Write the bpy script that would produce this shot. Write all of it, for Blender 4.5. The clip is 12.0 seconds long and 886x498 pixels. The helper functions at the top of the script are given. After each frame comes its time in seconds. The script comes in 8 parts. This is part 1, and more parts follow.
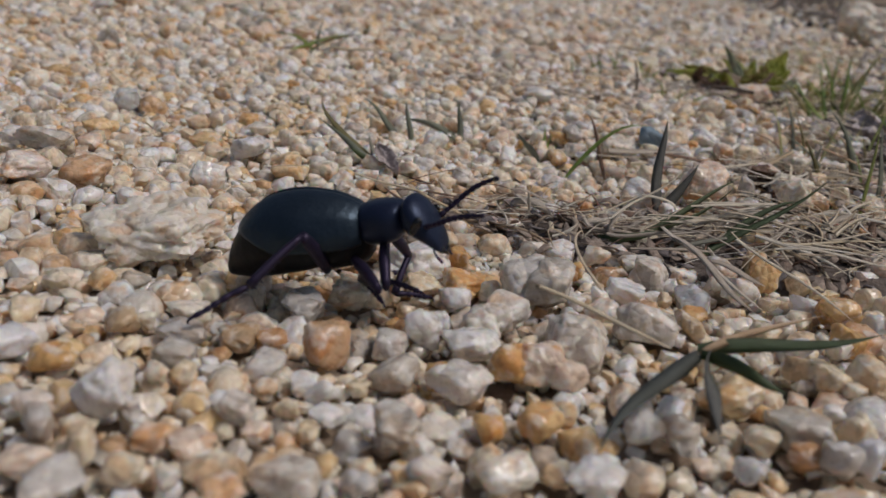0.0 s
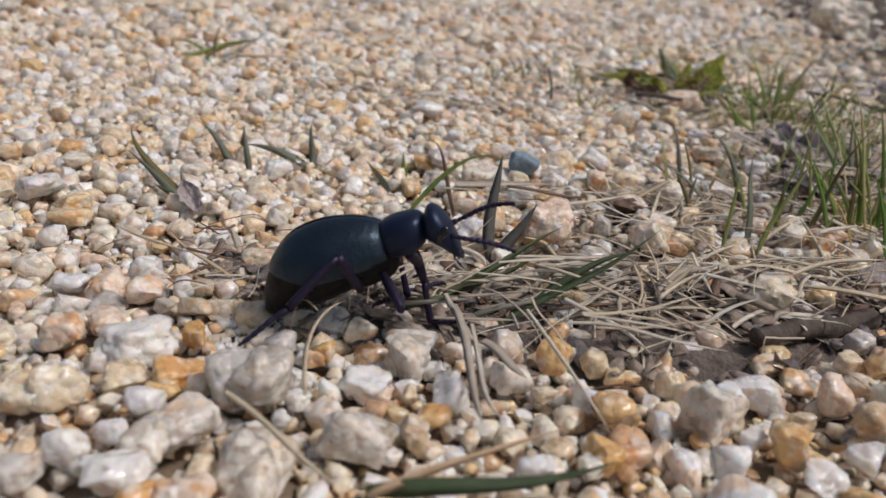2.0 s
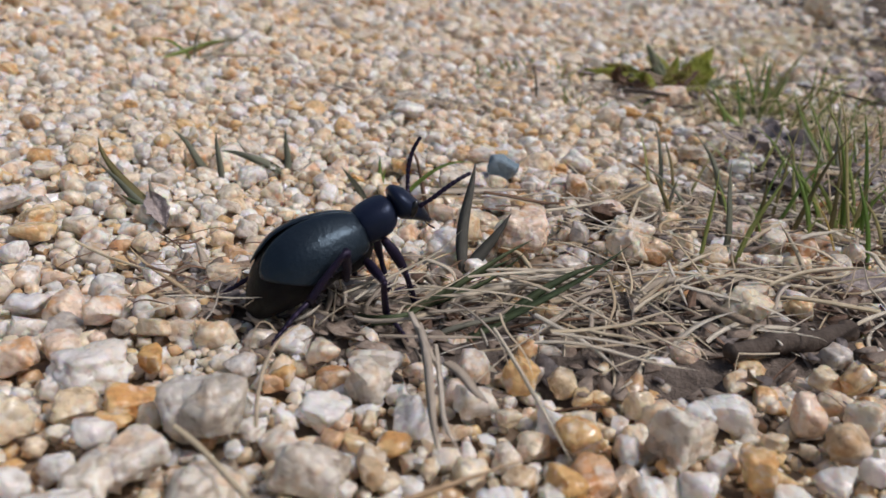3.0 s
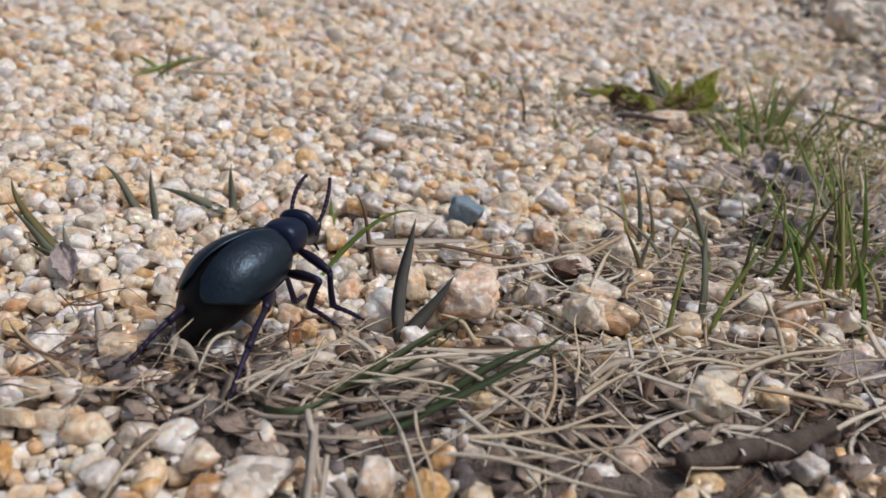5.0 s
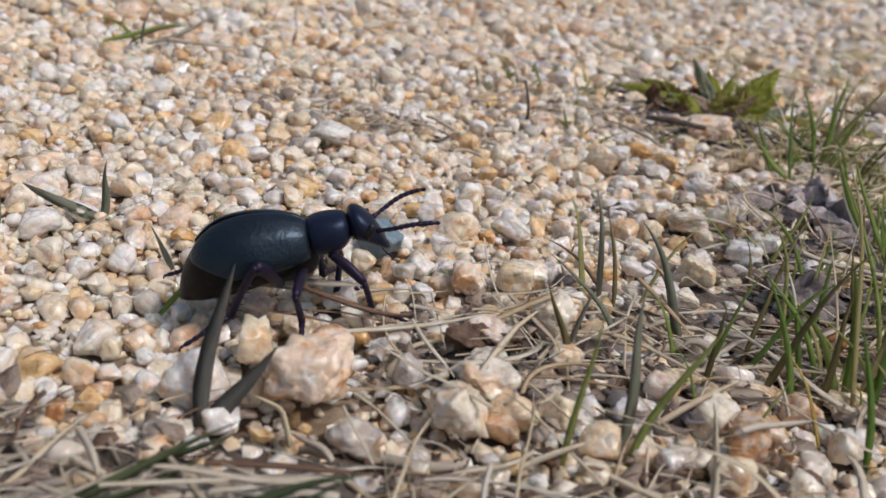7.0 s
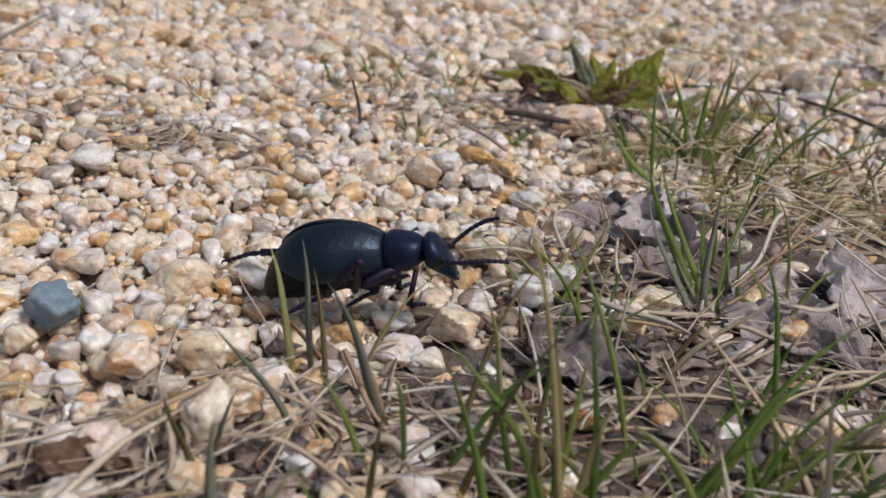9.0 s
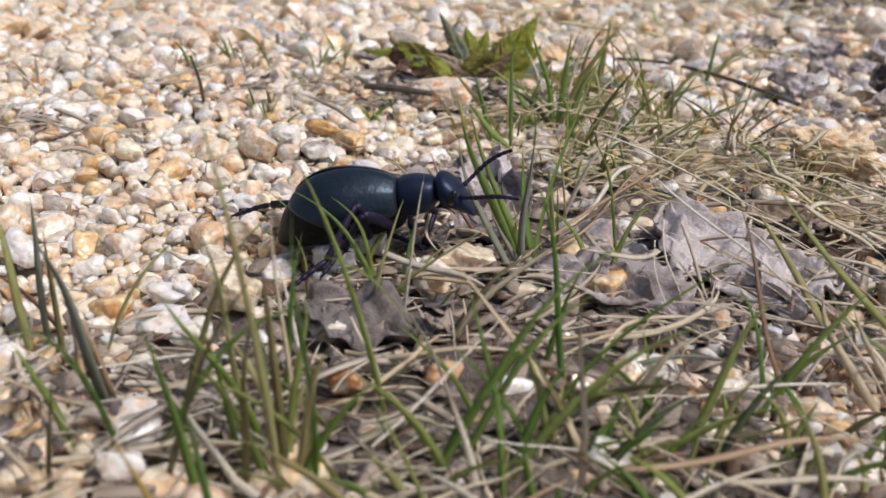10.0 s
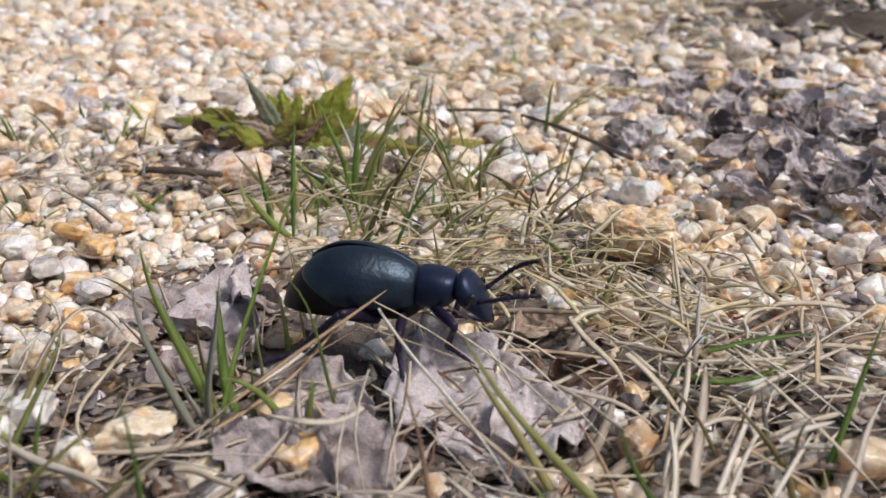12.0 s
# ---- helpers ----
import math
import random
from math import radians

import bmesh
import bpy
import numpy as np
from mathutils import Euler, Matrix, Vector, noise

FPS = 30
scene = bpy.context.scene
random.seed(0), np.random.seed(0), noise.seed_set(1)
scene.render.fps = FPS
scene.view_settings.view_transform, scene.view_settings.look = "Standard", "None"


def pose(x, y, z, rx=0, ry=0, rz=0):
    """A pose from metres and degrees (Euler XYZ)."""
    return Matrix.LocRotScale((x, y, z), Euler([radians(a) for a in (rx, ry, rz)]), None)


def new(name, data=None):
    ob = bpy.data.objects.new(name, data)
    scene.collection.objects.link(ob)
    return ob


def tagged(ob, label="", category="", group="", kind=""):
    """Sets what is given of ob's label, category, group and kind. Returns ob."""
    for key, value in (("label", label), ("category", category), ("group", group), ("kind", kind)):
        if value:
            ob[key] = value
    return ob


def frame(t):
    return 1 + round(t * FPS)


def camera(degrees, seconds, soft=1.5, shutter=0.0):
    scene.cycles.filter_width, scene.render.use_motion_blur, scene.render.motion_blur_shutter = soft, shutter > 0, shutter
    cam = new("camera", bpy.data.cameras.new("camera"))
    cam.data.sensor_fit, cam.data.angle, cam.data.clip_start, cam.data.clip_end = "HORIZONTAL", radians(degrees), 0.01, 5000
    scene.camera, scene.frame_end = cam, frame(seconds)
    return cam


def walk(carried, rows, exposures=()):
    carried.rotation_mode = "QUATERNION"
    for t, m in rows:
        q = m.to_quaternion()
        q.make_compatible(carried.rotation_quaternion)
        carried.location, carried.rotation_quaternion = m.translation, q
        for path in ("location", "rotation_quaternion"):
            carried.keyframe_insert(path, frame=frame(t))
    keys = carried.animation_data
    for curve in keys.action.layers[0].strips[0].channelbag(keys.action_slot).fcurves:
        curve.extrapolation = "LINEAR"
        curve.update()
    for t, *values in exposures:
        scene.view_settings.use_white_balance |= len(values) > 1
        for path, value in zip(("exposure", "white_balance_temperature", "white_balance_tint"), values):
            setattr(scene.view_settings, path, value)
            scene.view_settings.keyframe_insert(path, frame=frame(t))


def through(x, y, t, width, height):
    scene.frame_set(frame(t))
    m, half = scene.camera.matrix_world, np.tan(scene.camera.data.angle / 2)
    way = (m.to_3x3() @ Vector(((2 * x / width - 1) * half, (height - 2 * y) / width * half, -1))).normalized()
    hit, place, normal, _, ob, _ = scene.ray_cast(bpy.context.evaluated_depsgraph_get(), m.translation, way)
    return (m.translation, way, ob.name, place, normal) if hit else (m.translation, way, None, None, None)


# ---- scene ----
# The camera: seconds, eye in metres, yaw, pitch and roll in degrees.
cam = camera(58.0, 12.0, soft=1.5)
PATH = [
    (0.0, 0.0137, 0.0045, 0.0377, 0.49, -20.47, 6.27),
    (0.5, 0.0257, 0.0065, 0.0390, 0.56, -20.91, 6.40),
    (1.0, 0.0304, 0.0120, 0.0398, 0.64, -21.51, 6.23),
    (1.5, 0.0374, 0.0192, 0.0402, 0.89, -21.32, 6.10),
    (2.0, 0.0424, 0.0238, 0.0444, 0.58, -21.35, 6.01),
    (2.5, 0.0459, 0.0254, 0.0451, 0.77, -21.36, 5.41),
    (2.7, 0.0459, 0.0260, 0.0459, 0.39, -22.08, 5.49),
    (4.3, 0.0482, 0.0382, 0.0496, 0.63, -21.85, 5.79),
    (4.5, 0.0521, 0.0399, 0.0518, 0.91, -21.97, 5.78),
    (5.0, 0.0563, 0.0434, 0.0507, 1.97, -22.02, 5.93),
    (5.5, 0.0572, 0.0467, 0.0522, 3.04, -22.71, 6.43),
    (6.0, 0.0677, 0.0577, 0.0534, 5.29, -23.34, 8.04),
    (6.5, 0.0782, 0.0701, 0.0496, 7.60, -23.56, 7.57),
    (6.7, 0.0788, 0.0731, 0.0508, 7.82, -24.06, 7.78),
    (8.3, 0.0895, 0.0951, 0.0506, 11.09, -25.27, 6.53),
    (8.5, 0.0984, 0.0983, 0.0537, 11.22, -26.11, 6.44),
    (9.0, 0.1117, 0.1070, 0.0560, 8.63, -26.74, 5.34),
    (9.5, 0.1241, 0.1093, 0.0523, 7.79, -26.07, 4.33),
    (10.0, 0.1329, 0.1161, 0.0474, 6.02, -25.72, 3.59),
    (10.5, 0.1357, 0.1196, 0.0482, 3.57, -25.98, 3.69),
    (11.0, 0.1417, 0.1248, 0.0549, 2.92, -25.88, 2.83),
    (11.5, 0.1476, 0.1346, 0.0571, 1.87, -25.50, 2.56),
    (12.0, 0.1614, 0.1403, 0.0563, 2.93, -25.12, 1.34),
]
EXPOSURES = [(0.0, -1.36), (1.0, -1.02), (2.5, -0.88), (6.0, -0.80), (9.0, -0.84), (9.5, -0.70), (10.5, -0.34), (12.0, -0.46)]
walk(cam, [(t, pose(x, y, z, 90 + pitch, 0, yaw) @ pose(0, 0, 0, 0, 0, roll)) for t, x, y, z, yaw, pitch, roll in PATH], EXPOSURES)
# A small sensor's close-up focus: the far gravel and the grass against the lens go soft.
cam.data.dof.use_dof = True
cam.data.dof.focus_distance = 0.112
cam.data.dof.aperture_fstop = 38.0

# Thin overcast: a bright even sky and a very soft sun.
SUN_UP, SUN_ROUND = 58.0, 98.0
world = bpy.data.worlds.new("sky")
scene.world = world
world.use_nodes = True
wn = world.node_tree.nodes
sky = wn.new("ShaderNodeTexSky")
sky.sky_type, sky.sun_disc = "NISHITA", False
sky.sun_elevation, sky.sun_rotation = radians(SUN_UP), radians(SUN_ROUND)
sky.dust_density, sky.ozone_density = 4.0, 0.6
wn["Background"].inputs["Strength"].default_value = 0.118
world.node_tree.links.new(sky.outputs["Color"], wn["Background"].inputs["Color"])
sun = new("sun", bpy.data.lights.new("sun", "SUN"))
sun.data.energy, sun.data.angle, sun.data.color = 3.25, radians(10), (1.0, 0.93, 0.94)
sun.matrix_world = pose(0, 0, 1, 90 - SUN_UP, 0, -SUN_ROUND + 180)

CM = 0.01
rng = random.Random(7)


# ---- materials ----
def shader(name, rough=0.6, spec=0.5):
    m = bpy.data.materials.new(name)
    m.use_nodes = True
    b = m.node_tree.nodes["Principled BSDF"]
    b.inputs["Roughness"].default_value = rough
    b.inputs["Specular IOR Level"].default_value = spec
    return m, m.node_tree.nodes, m.node_tree.links, b


def noise_node(n, l, scale, detail=3.0, rough=0.55, vector=None):
    """A noise in the material's object space; scale in bumps per metre."""
    t = n.new("ShaderNodeTexNoise")
    t.inputs["Scale"].default_value, t.inputs["Detail"].default_value, t.inputs["Roughness"].default_value = scale, detail, rough
    if vector:
        l.new(vector, t.inputs["Vector"])
    return t


def ramp_node(n, l, fac, stops, step=False):
    r = n.new("ShaderNodeValToRGB")
    r.color_ramp.interpolation = "CONSTANT" if step else "LINEAR"
    e = r.color_ramp.elements
    while len(e) < len(stops):
        e.new(0.5)
    for k, (p, c) in zip(e, stops):
        k.position, k.color = p, (*c, 1)
    l.new(fac, r.inputs["Fac"])
    return r


def mix_node(n, l, fac, a, b, how="MIX"):
    m = n.new("ShaderNodeMix")
    m.data_type, m.blend_type = "RGBA", how
    for sock, v in ((m.inputs[0], fac), (m.inputs[6], a), (m.inputs[7], b)):
        if isinstance(v, (int, float)):
            sock.default_value = v
        elif isinstance(v, tuple):
            sock.default_value = (*v, 1)
        else:
            l.new(v, sock)
    return m.outputs[2]


def bump(n, l, b, height, strength, distance):
    k = n.new("ShaderNodeBump")
    k.inputs["Strength"].default_value, k.inputs["Distance"].default_value = strength, distance
    l.new(height, k.inputs["Height"])
    l.new(k.outputs["Normal"], b.inputs["Normal"])


PEBBLE_TONES = [
    (0.00, (0.90, 0.79, 0.61)), (0.13, (0.93, 0.90, 0.85)), (0.27, (0.86, 0.69, 0.48)), (0.36, (0.92, 0.84, 0.71)),
    (0.49, (0.84, 0.61, 0.33)), (0.555, (0.74, 0.68, 0.59)), (0.65, (0.90, 0.77, 0.59)), (0.77, (0.72, 0.49, 0.29)),
    (0.805, (0.95, 0.93, 0.90)), (0.935, (0.56, 0.52, 0.47)), (0.95, (0.90, 0.72, 0.57)),
]


def pebble_material(name, by_object, tones=PEBBLE_TONES, stained=0.6, specked=0.55, dull=0.0):
    """Quartz grit: every stone its own tone, with honey stains, milky patches, crystal grains, dirt in its pits and a gloss."""
    m, n, l, b = shader(name, 0.42, 0.5)
    if by_object:
        rnd = n.new("ShaderNodeObjectInfo").outputs["Random"]
    else:
        rnd = n.new("ShaderNodeNewGeometry").outputs["Random Per Island"]
    base = ramp_node(n, l, rnd, tones, True).outputs["Color"]
    geo = n.new("ShaderNodeNewGeometry")
    big = noise_node(n, l, 240, 3, 0.6, geo.outputs["Position"])
    stain = ramp_node(n, l, big.outputs["Fac"], [(0.52, (0, 0, 0)), (0.62, (1, 1, 1))])
    c = mix_node(n, l, stain.outputs["Color"], base, mix_node(n, l, stained, base, (0.86, 0.58, 0.32), "MULTIPLY"))
    pale = noise_node(n, l, 430, 4, 0.62, geo.outputs["Position"])
    milk = ramp_node(n, l, pale.outputs["Fac"], [(0.52, (0, 0, 0)), (0.64, (0.6, 0.6, 0.6))])
    c = mix_node(n, l, milk.outputs["Color"], c, (0.93, 0.90, 0.85))
    cloud = ramp_node(n, l, pale.outputs["Fac"], [(0.30, (0.50, 0.43, 0.36)), (0.42, (1, 1, 1))])
    c = mix_node(n, l, 0.75, c, cloud.outputs["Color"], "MULTIPLY")
    grain = n.new("ShaderNodeTexVoronoi")
    grain.inputs["Scale"].default_value = 900
    l.new(mix_node(n, l, 0.0012, geo.outputs["Position"], pale.outputs["Color"], "ADD"), grain.inputs["Vector"])
    cell = ramp_node(n, l, grain.outputs["Color"], [(0.15, (0.66, 0.62, 0.57)), (0.5, (0.97, 0.96, 0.94)), (0.85, (1.1, 1.1, 1.1))])
    c = mix_node(n, l, specked, c, cell.outputs["Color"], "MULTIPLY")
    fine = noise_node(n, l, 2200, 3, 0.7, geo.outputs["Position"])
    pit = ramp_node(n, l, fine.outputs["Fac"], [(0.28, (0.36, 0.29, 0.23)), (0.37, (1, 1, 1))])
    c = mix_node(n, l, specked, c, pit.outputs["Color"], "MULTIPLY")
    l.new(c, b.inputs["Base Color"])
    rr = ramp_node(n, l, big.outputs["Fac"], [(0.35, (0.10 + dull,) * 3), (0.65, (0.36 + dull,) * 3)])
    l.new(rr.outputs["Color"], b.inputs["Roughness"])
    rough = n.new("ShaderNodeMath")
    rough.operation = "MULTIPLY_ADD"
    l.new(fine.outputs["Fac"], rough.inputs[0])
    rough.inputs[1].default_value = 0.12
    l.new(grain.outputs["Distance"], rough.inputs[2])
    bump(n, l, b, rough.outputs[0], 0.7, -0.0004)
    b.inputs["Coat Weight"].default_value, b.inputs["Coat Roughness"].default_value = 0.3 * (1 - dull), 0.12
    b.inputs["Subsurface Weight"].default_value = 0.5
    b.inputs["Subsurface Radius"].default_value = (1.0, 0.74, 0.48)
    b.inputs["Subsurface Scale"].default_value = 0.0010
    return m


def soil_material():
    m, n, l, b = shader("sandy_soil", 0.9, 0.2)
    geo = n.new("ShaderNodeNewGeometry")
    big = noise_node(n, l, 18, 4, 0.6, geo.outputs["Position"])
    grain = noise_node(n, l, 900, 4, 0.7, geo.outputs["Position"])
    c = ramp_node(n, l, big.outputs["Fac"], [(0.3, (0.24, 0.19, 0.14)), (0.7, (0.40, 0.325, 0.245))]).outputs["Color"]
    g = ramp_node(n, l, grain.outputs["Fac"], [(0.3, (0.45, 0.42, 0.4)), (0.65, (1, 1, 1))]).outputs["Color"]
    vor = n.new("ShaderNodeTexVoronoi")
    vor.inputs["Scale"].default_value = 260
    l.new(geo.outputs["Position"], vor.inputs["Vector"])
    tone = ramp_node(n, l, vor.outputs["Color"], [(0.2, (0.7, 0.6, 0.5)), (0.8, (1.25, 1.2, 1.15))]).outputs["Color"]
    c = mix_node(n, l, 0.8, c, g, "MULTIPLY")
    c = mix_node(n, l, 0.6, c, tone, "MULTIPLY")
    l.new(c, b.inputs["Base Color"])
    bump(n, l, b, vor.outputs["Distance"], 0.6, -0.0015)
    return m


def streak_material(name, tones, streak=900, rough=0.5, dark=0.68, spec=0.4, through=0.0):
    """Blades and stalks: a tone per blade, lengthwise fibres and blotches."""
    m, n, l, b = shader(name, rough, spec)
    info = n.new("ShaderNodeObjectInfo").outputs["Random"]
    isl = n.new("ShaderNodeNewGeometry").outputs["Random Per Island"]
    add = n.new("ShaderNodeMath")
    add.operation = "ADD"
    l.new(info, add.inputs[0])
    l.new(isl, add.inputs[1])
    fr = n.new("ShaderNodeMath")
    fr.operation = "FRACT"
    l.new(add.outputs[0], fr.inputs[0])
    base = ramp_node(n, l, fr.outputs[0], tones).outputs["Color"]
    uv = n.new("ShaderNodeUVMap")
    mp = n.new("ShaderNodeMapping")
    mp.inputs["Scale"].default_value = (9, 1.2, 1)
    l.new(uv.outputs["UV"], mp.inputs["Vector"])
    fib = noise_node(n, l, 2.5, 4, 0.6, mp.outputs["Vector"])
    f = ramp_node(n, l, fib.outputs["Fac"], [(0.3, (dark, dark, dark)), (0.6, (1.1, 1.1, 1.1))]).outputs["Color"]
    c = mix_node(n, l, 0.85, base, f, "MULTIPLY")
    geo = n.new("ShaderNodeNewGeometry")
    blot = noise_node(n, l, 300, 3, 0.6, geo.outputs["Position"])
    bl = ramp_node(n, l, blot.outputs["Fac"], [(0.35, (0.72, 0.66, 0.55)), (0.6, (1, 1, 1))]).outputs["Color"]
    c = mix_node(n, l, 0.45, c, bl, "MULTIPLY")
    l.new(c, b.inputs["Base Color"])
    bump(n, l, b, fib.outputs["Fac"], 0.4, 0.0003)
    if through:
        glow = n.new("ShaderNodeBsdfTranslucent")
        half = n.new("ShaderNodeGamma")   # the light crosses two skins
        half.inputs["Gamma"].default_value = 0.5
        l.new(c, half.inputs["Color"])
        l.new(half.outputs[0], glow.inputs["Color"])
        both = n.new("ShaderNodeMixShader")
        both.inputs[0].default_value = through
        l.new(b.outputs[0], both.inputs[1])
        l.new(glow.outputs[0], both.inputs[2])
        l.new(both.outputs[0], n["Material Output"].inputs["Surface"])
    return m


def mottled(name, a, c, scale, rough, spec=0.4, bumpy=0.0004, fine=3000.0, tint=None, glassy=0.0):
    m, n, l, b = shader(name, rough, spec)
    geo = n.new("ShaderNodeNewGeometry")
    co = n.new("ShaderNodeTexCoord").outputs["Object"]
    t = noise_node(n, l, scale, 4, 0.6, co)
    k = ramp_node(n, l, t.outputs["Fac"], [(0.32, a), (0.68, c)]).outputs["Color"]
    f = noise_node(n, l, fine, 3, 0.6, co)
    g = ramp_node(n, l, f.outputs["Fac"], [(0.3, (0.75, 0.75, 0.75)), (0.65, (1, 1, 1))]).outputs["Color"]
    l.new(mix_node(n, l, 0.6, k, g, "MULTIPLY"), b.inputs["Base Color"])
    bump(n, l, b, f.outputs["Fac"], 0.4, bumpy)
    if tint:
        b.inputs["Specular Tint"].default_value = (*tint, 1)
    if glassy:
        b.inputs["Subsurface Weight"].default_value = glassy
        b.inputs["Subsurface Radius"].default_value = (1.0, 0.75, 0.5)
        b.inputs["Subsurface Scale"].default_value = 0.0018
    return m


def leaf_material(name, a, c, stain, scale, rough, amount=0.55, through=0.0):
    """A leaf: blotched between two tones, with torn-brown stains, a pale midrib and slanting side veins."""
    m, n, l, b = shader(name, rough, 0.4)
    co = n.new("ShaderNodeTexCoord").outputs["Object"]
    t = noise_node(n, l, scale, 4, 0.6, co)
    k = ramp_node(n, l, t.outputs["Fac"], [(0.32, a), (0.68, c)]).outputs["Color"]
    w = noise_node(n, l, scale * 2.1, 4, 0.65, co)
    worn = ramp_node(n, l, w.outputs["Fac"], [(0.54, (0, 0, 0)), (0.63, (amount,) * 3)]).outputs["Color"]
    k = mix_node(n, l, worn, k, stain)
    xyz = n.new("ShaderNodeSeparateXYZ")
    l.new(co, xyz.inputs[0])

    def sums(how, p, q):
        h = n.new("ShaderNodeMath")
        h.operation = how
        for sock, v in zip(h.inputs, (p, q)):
            if isinstance(v, float):
                sock.default_value = v
            else:
                l.new(v, sock)
        return h.outputs[0]
    side = sums("ABSOLUTE", xyz.outputs["Y"], 0.0)
    wave = sums("SINE", sums("MULTIPLY", sums("SUBTRACT", xyz.outputs["X"], sums("MULTIPLY", side, 0.7)), 3200.0), 0.0)
    vein = ramp_node(n, l, wave, [(0.80, (1, 1, 1)), (0.97, (1.22, 1.2, 1.16))]).outputs["Color"]
    k = mix_node(n, l, 0.55, k, vein, "MULTIPLY")
    rib = ramp_node(n, l, sums("MULTIPLY", side, 1000.0), [(0.10, (1.3, 1.27, 1.2)), (0.22, (1, 1, 1))]).outputs["Color"]
    k = mix_node(n, l, 0.6, k, rib, "MULTIPLY")
    f = noise_node(n, l, 2600, 3, 0.6, co)
    g = ramp_node(n, l, f.outputs["Fac"], [(0.3, (0.68, 0.68, 0.68)), (0.62, (1, 1, 1))]).outputs["Color"]
    k = mix_node(n, l, 0.7, k, g, "MULTIPLY")
    l.new(k, b.inputs["Base Color"])
    bump(n, l, b, sums("ADD", f.outputs["Fac"], sums("MULTIPLY", wave, 0.25)), 0.6, 0.0004)
    if through:
        glow = n.new("ShaderNodeBsdfTranslucent")
        half = n.new("ShaderNodeGamma")   # the light crosses two skins
        half.inputs["Gamma"].default_value = 0.6
        l.new(k, half.inputs["Color"])
        l.new(half.outputs[0], glow.inputs["Color"])
        both = n.new("ShaderNodeMixShader")
        both.inputs[0].default_value = through
        l.new(b.outputs[0], both.inputs[1])
        l.new(glow.outputs[0], both.inputs[2])
        l.new(both.outputs[0], n["Material Output"].inputs["Surface"])
    return m


def dark_soil_material(name="dark_soil", deep=(0.07, 0.055, 0.043), dry=(0.16, 0.128, 0.10)):
    m, n, l, b = shader(name, 0.9, 0.2)
    geo = n.new("ShaderNodeNewGeometry")
    big = noise_node(n, l, 40, 4, 0.6, geo.outputs["Position"])
    grain = noise_node(n, l, 500, 4, 0.7, geo.outputs["Position"])
    c = ramp_node(n, l, big.outputs["Fac"], [(0.3, deep), (0.7, dry)]).outputs["Color"]
    g = ramp_node(n, l, grain.outputs["Fac"], [(0.3, (0.5, 0.48, 0.46)), (0.65, (1.2, 1.2, 1.2))]).outputs["Color"]
    l.new(mix_node(n, l, 0.8, c, g, "MULTIPLY"), b.inputs["Base Color"])
    bump(n, l, b, grain.outputs["Fac"], 0.8, 0.002)
    return m


DARK_SOIL = dark_soil_material()
HUMUS = dark_soil_material("humus", (0.10, 0.082, 0.07), (0.21, 0.175, 0.15))
PEBBLE = pebble_material("quartz_pebble", True)
GRAVEL = pebble_material("quartz_gravel", False)
SOIL = soil_material()
GREEN = streak_material("green_blade", [(0.0, (0.21, 0.37, 0.09)), (0.35, (0.34, 0.50, 0.13)), (0.7, (0.50, 0.58, 0.20)), (1.0, (0.68, 0.62, 0.32))], through=0.6)
GREY_GREEN = streak_material("grey_green_blade", [(0.0, (0.25, 0.28, 0.21)), (0.5, (0.34, 0.36, 0.28)), (1.0, (0.44, 0.42, 0.35))], through=0.35)
STRAW = streak_material("dry_straw", [(0.0, (0.90, 0.79, 0.58)), (0.2, (0.95, 0.90, 0.78)), (0.38, (0.72, 0.57, 0.37)), (0.55, (0.95, 0.91, 0.81)), (0.75, (0.86, 0.74, 0.52)), (0.9, (0.93, 0.85, 0.69)), (1.0, (0.50, 0.36, 0.23))], rough=0.6, spec=0.25, dark=0.84, through=0.25)
GREY_STRAW = streak_material("weathered_straw", [(0.0, (0.62, 0.54, 0.44)), (0.5, (0.76, 0.69, 0.59)), (1.0, (0.46, 0.38, 0.30))], rough=0.7, spec=0.2, through=0.15)
STUBBLE = streak_material("yellowed_stubble", [(0.0, (0.74, 0.66, 0.36)), (0.25, (0.92, 0.83, 0.58)), (0.42, (0.62, 0.56, 0.28)), (0.55, (0.94, 0.87, 0.68)), (0.85, (0.58, 0.46, 0.27)), (1.0, (0.72, 0.68, 0.38))], rough=0.6, spec=0.25, dark=0.8, through=0.25)
LEAF_GREEN = leaf_material("fresh_leaf", (0.36, 0.42, 0.06), (0.54, 0.58, 0.12), (0.40, 0.24, 0.09), 110, 0.45, 0.5, 0.5)
LEAF_DEAD = leaf_material("dead_leaf", (0.33, 0.28, 0.27), (0.56, 0.50, 0.49), (0.22, 0.16, 0.13), 120, 0.6)
BARK = mottled("twig_bark", (0.075, 0.058, 0.046), (0.15, 0.12, 0.10), 300, 0.8, 0.3, 0.0008, 1500)
BLUE_STONE = mottled("blue_grey_stone", (0.17, 0.26, 0.32), (0.30, 0.38, 0.44), 300, 0.6, 0.4, 0.0006, 1800)


# ---- mesh helpers ----
def part(name, bm, material, parent=None, label="", smooth=True):
    me = bpy.data.meshes.new(name)
    bm.to_mesh(me)
    bm.free()
    return solid(name, me, material, parent, label, smooth)


def solid(name, me, material, parent=None, label="", smooth=True):
    me.materials.append(material)
    if smooth:
        me.shade_smooth()
    ob = new(name, me)
    if parent:
        ob.parent = parent
    if label:
        tagged(ob, label)
    return ob


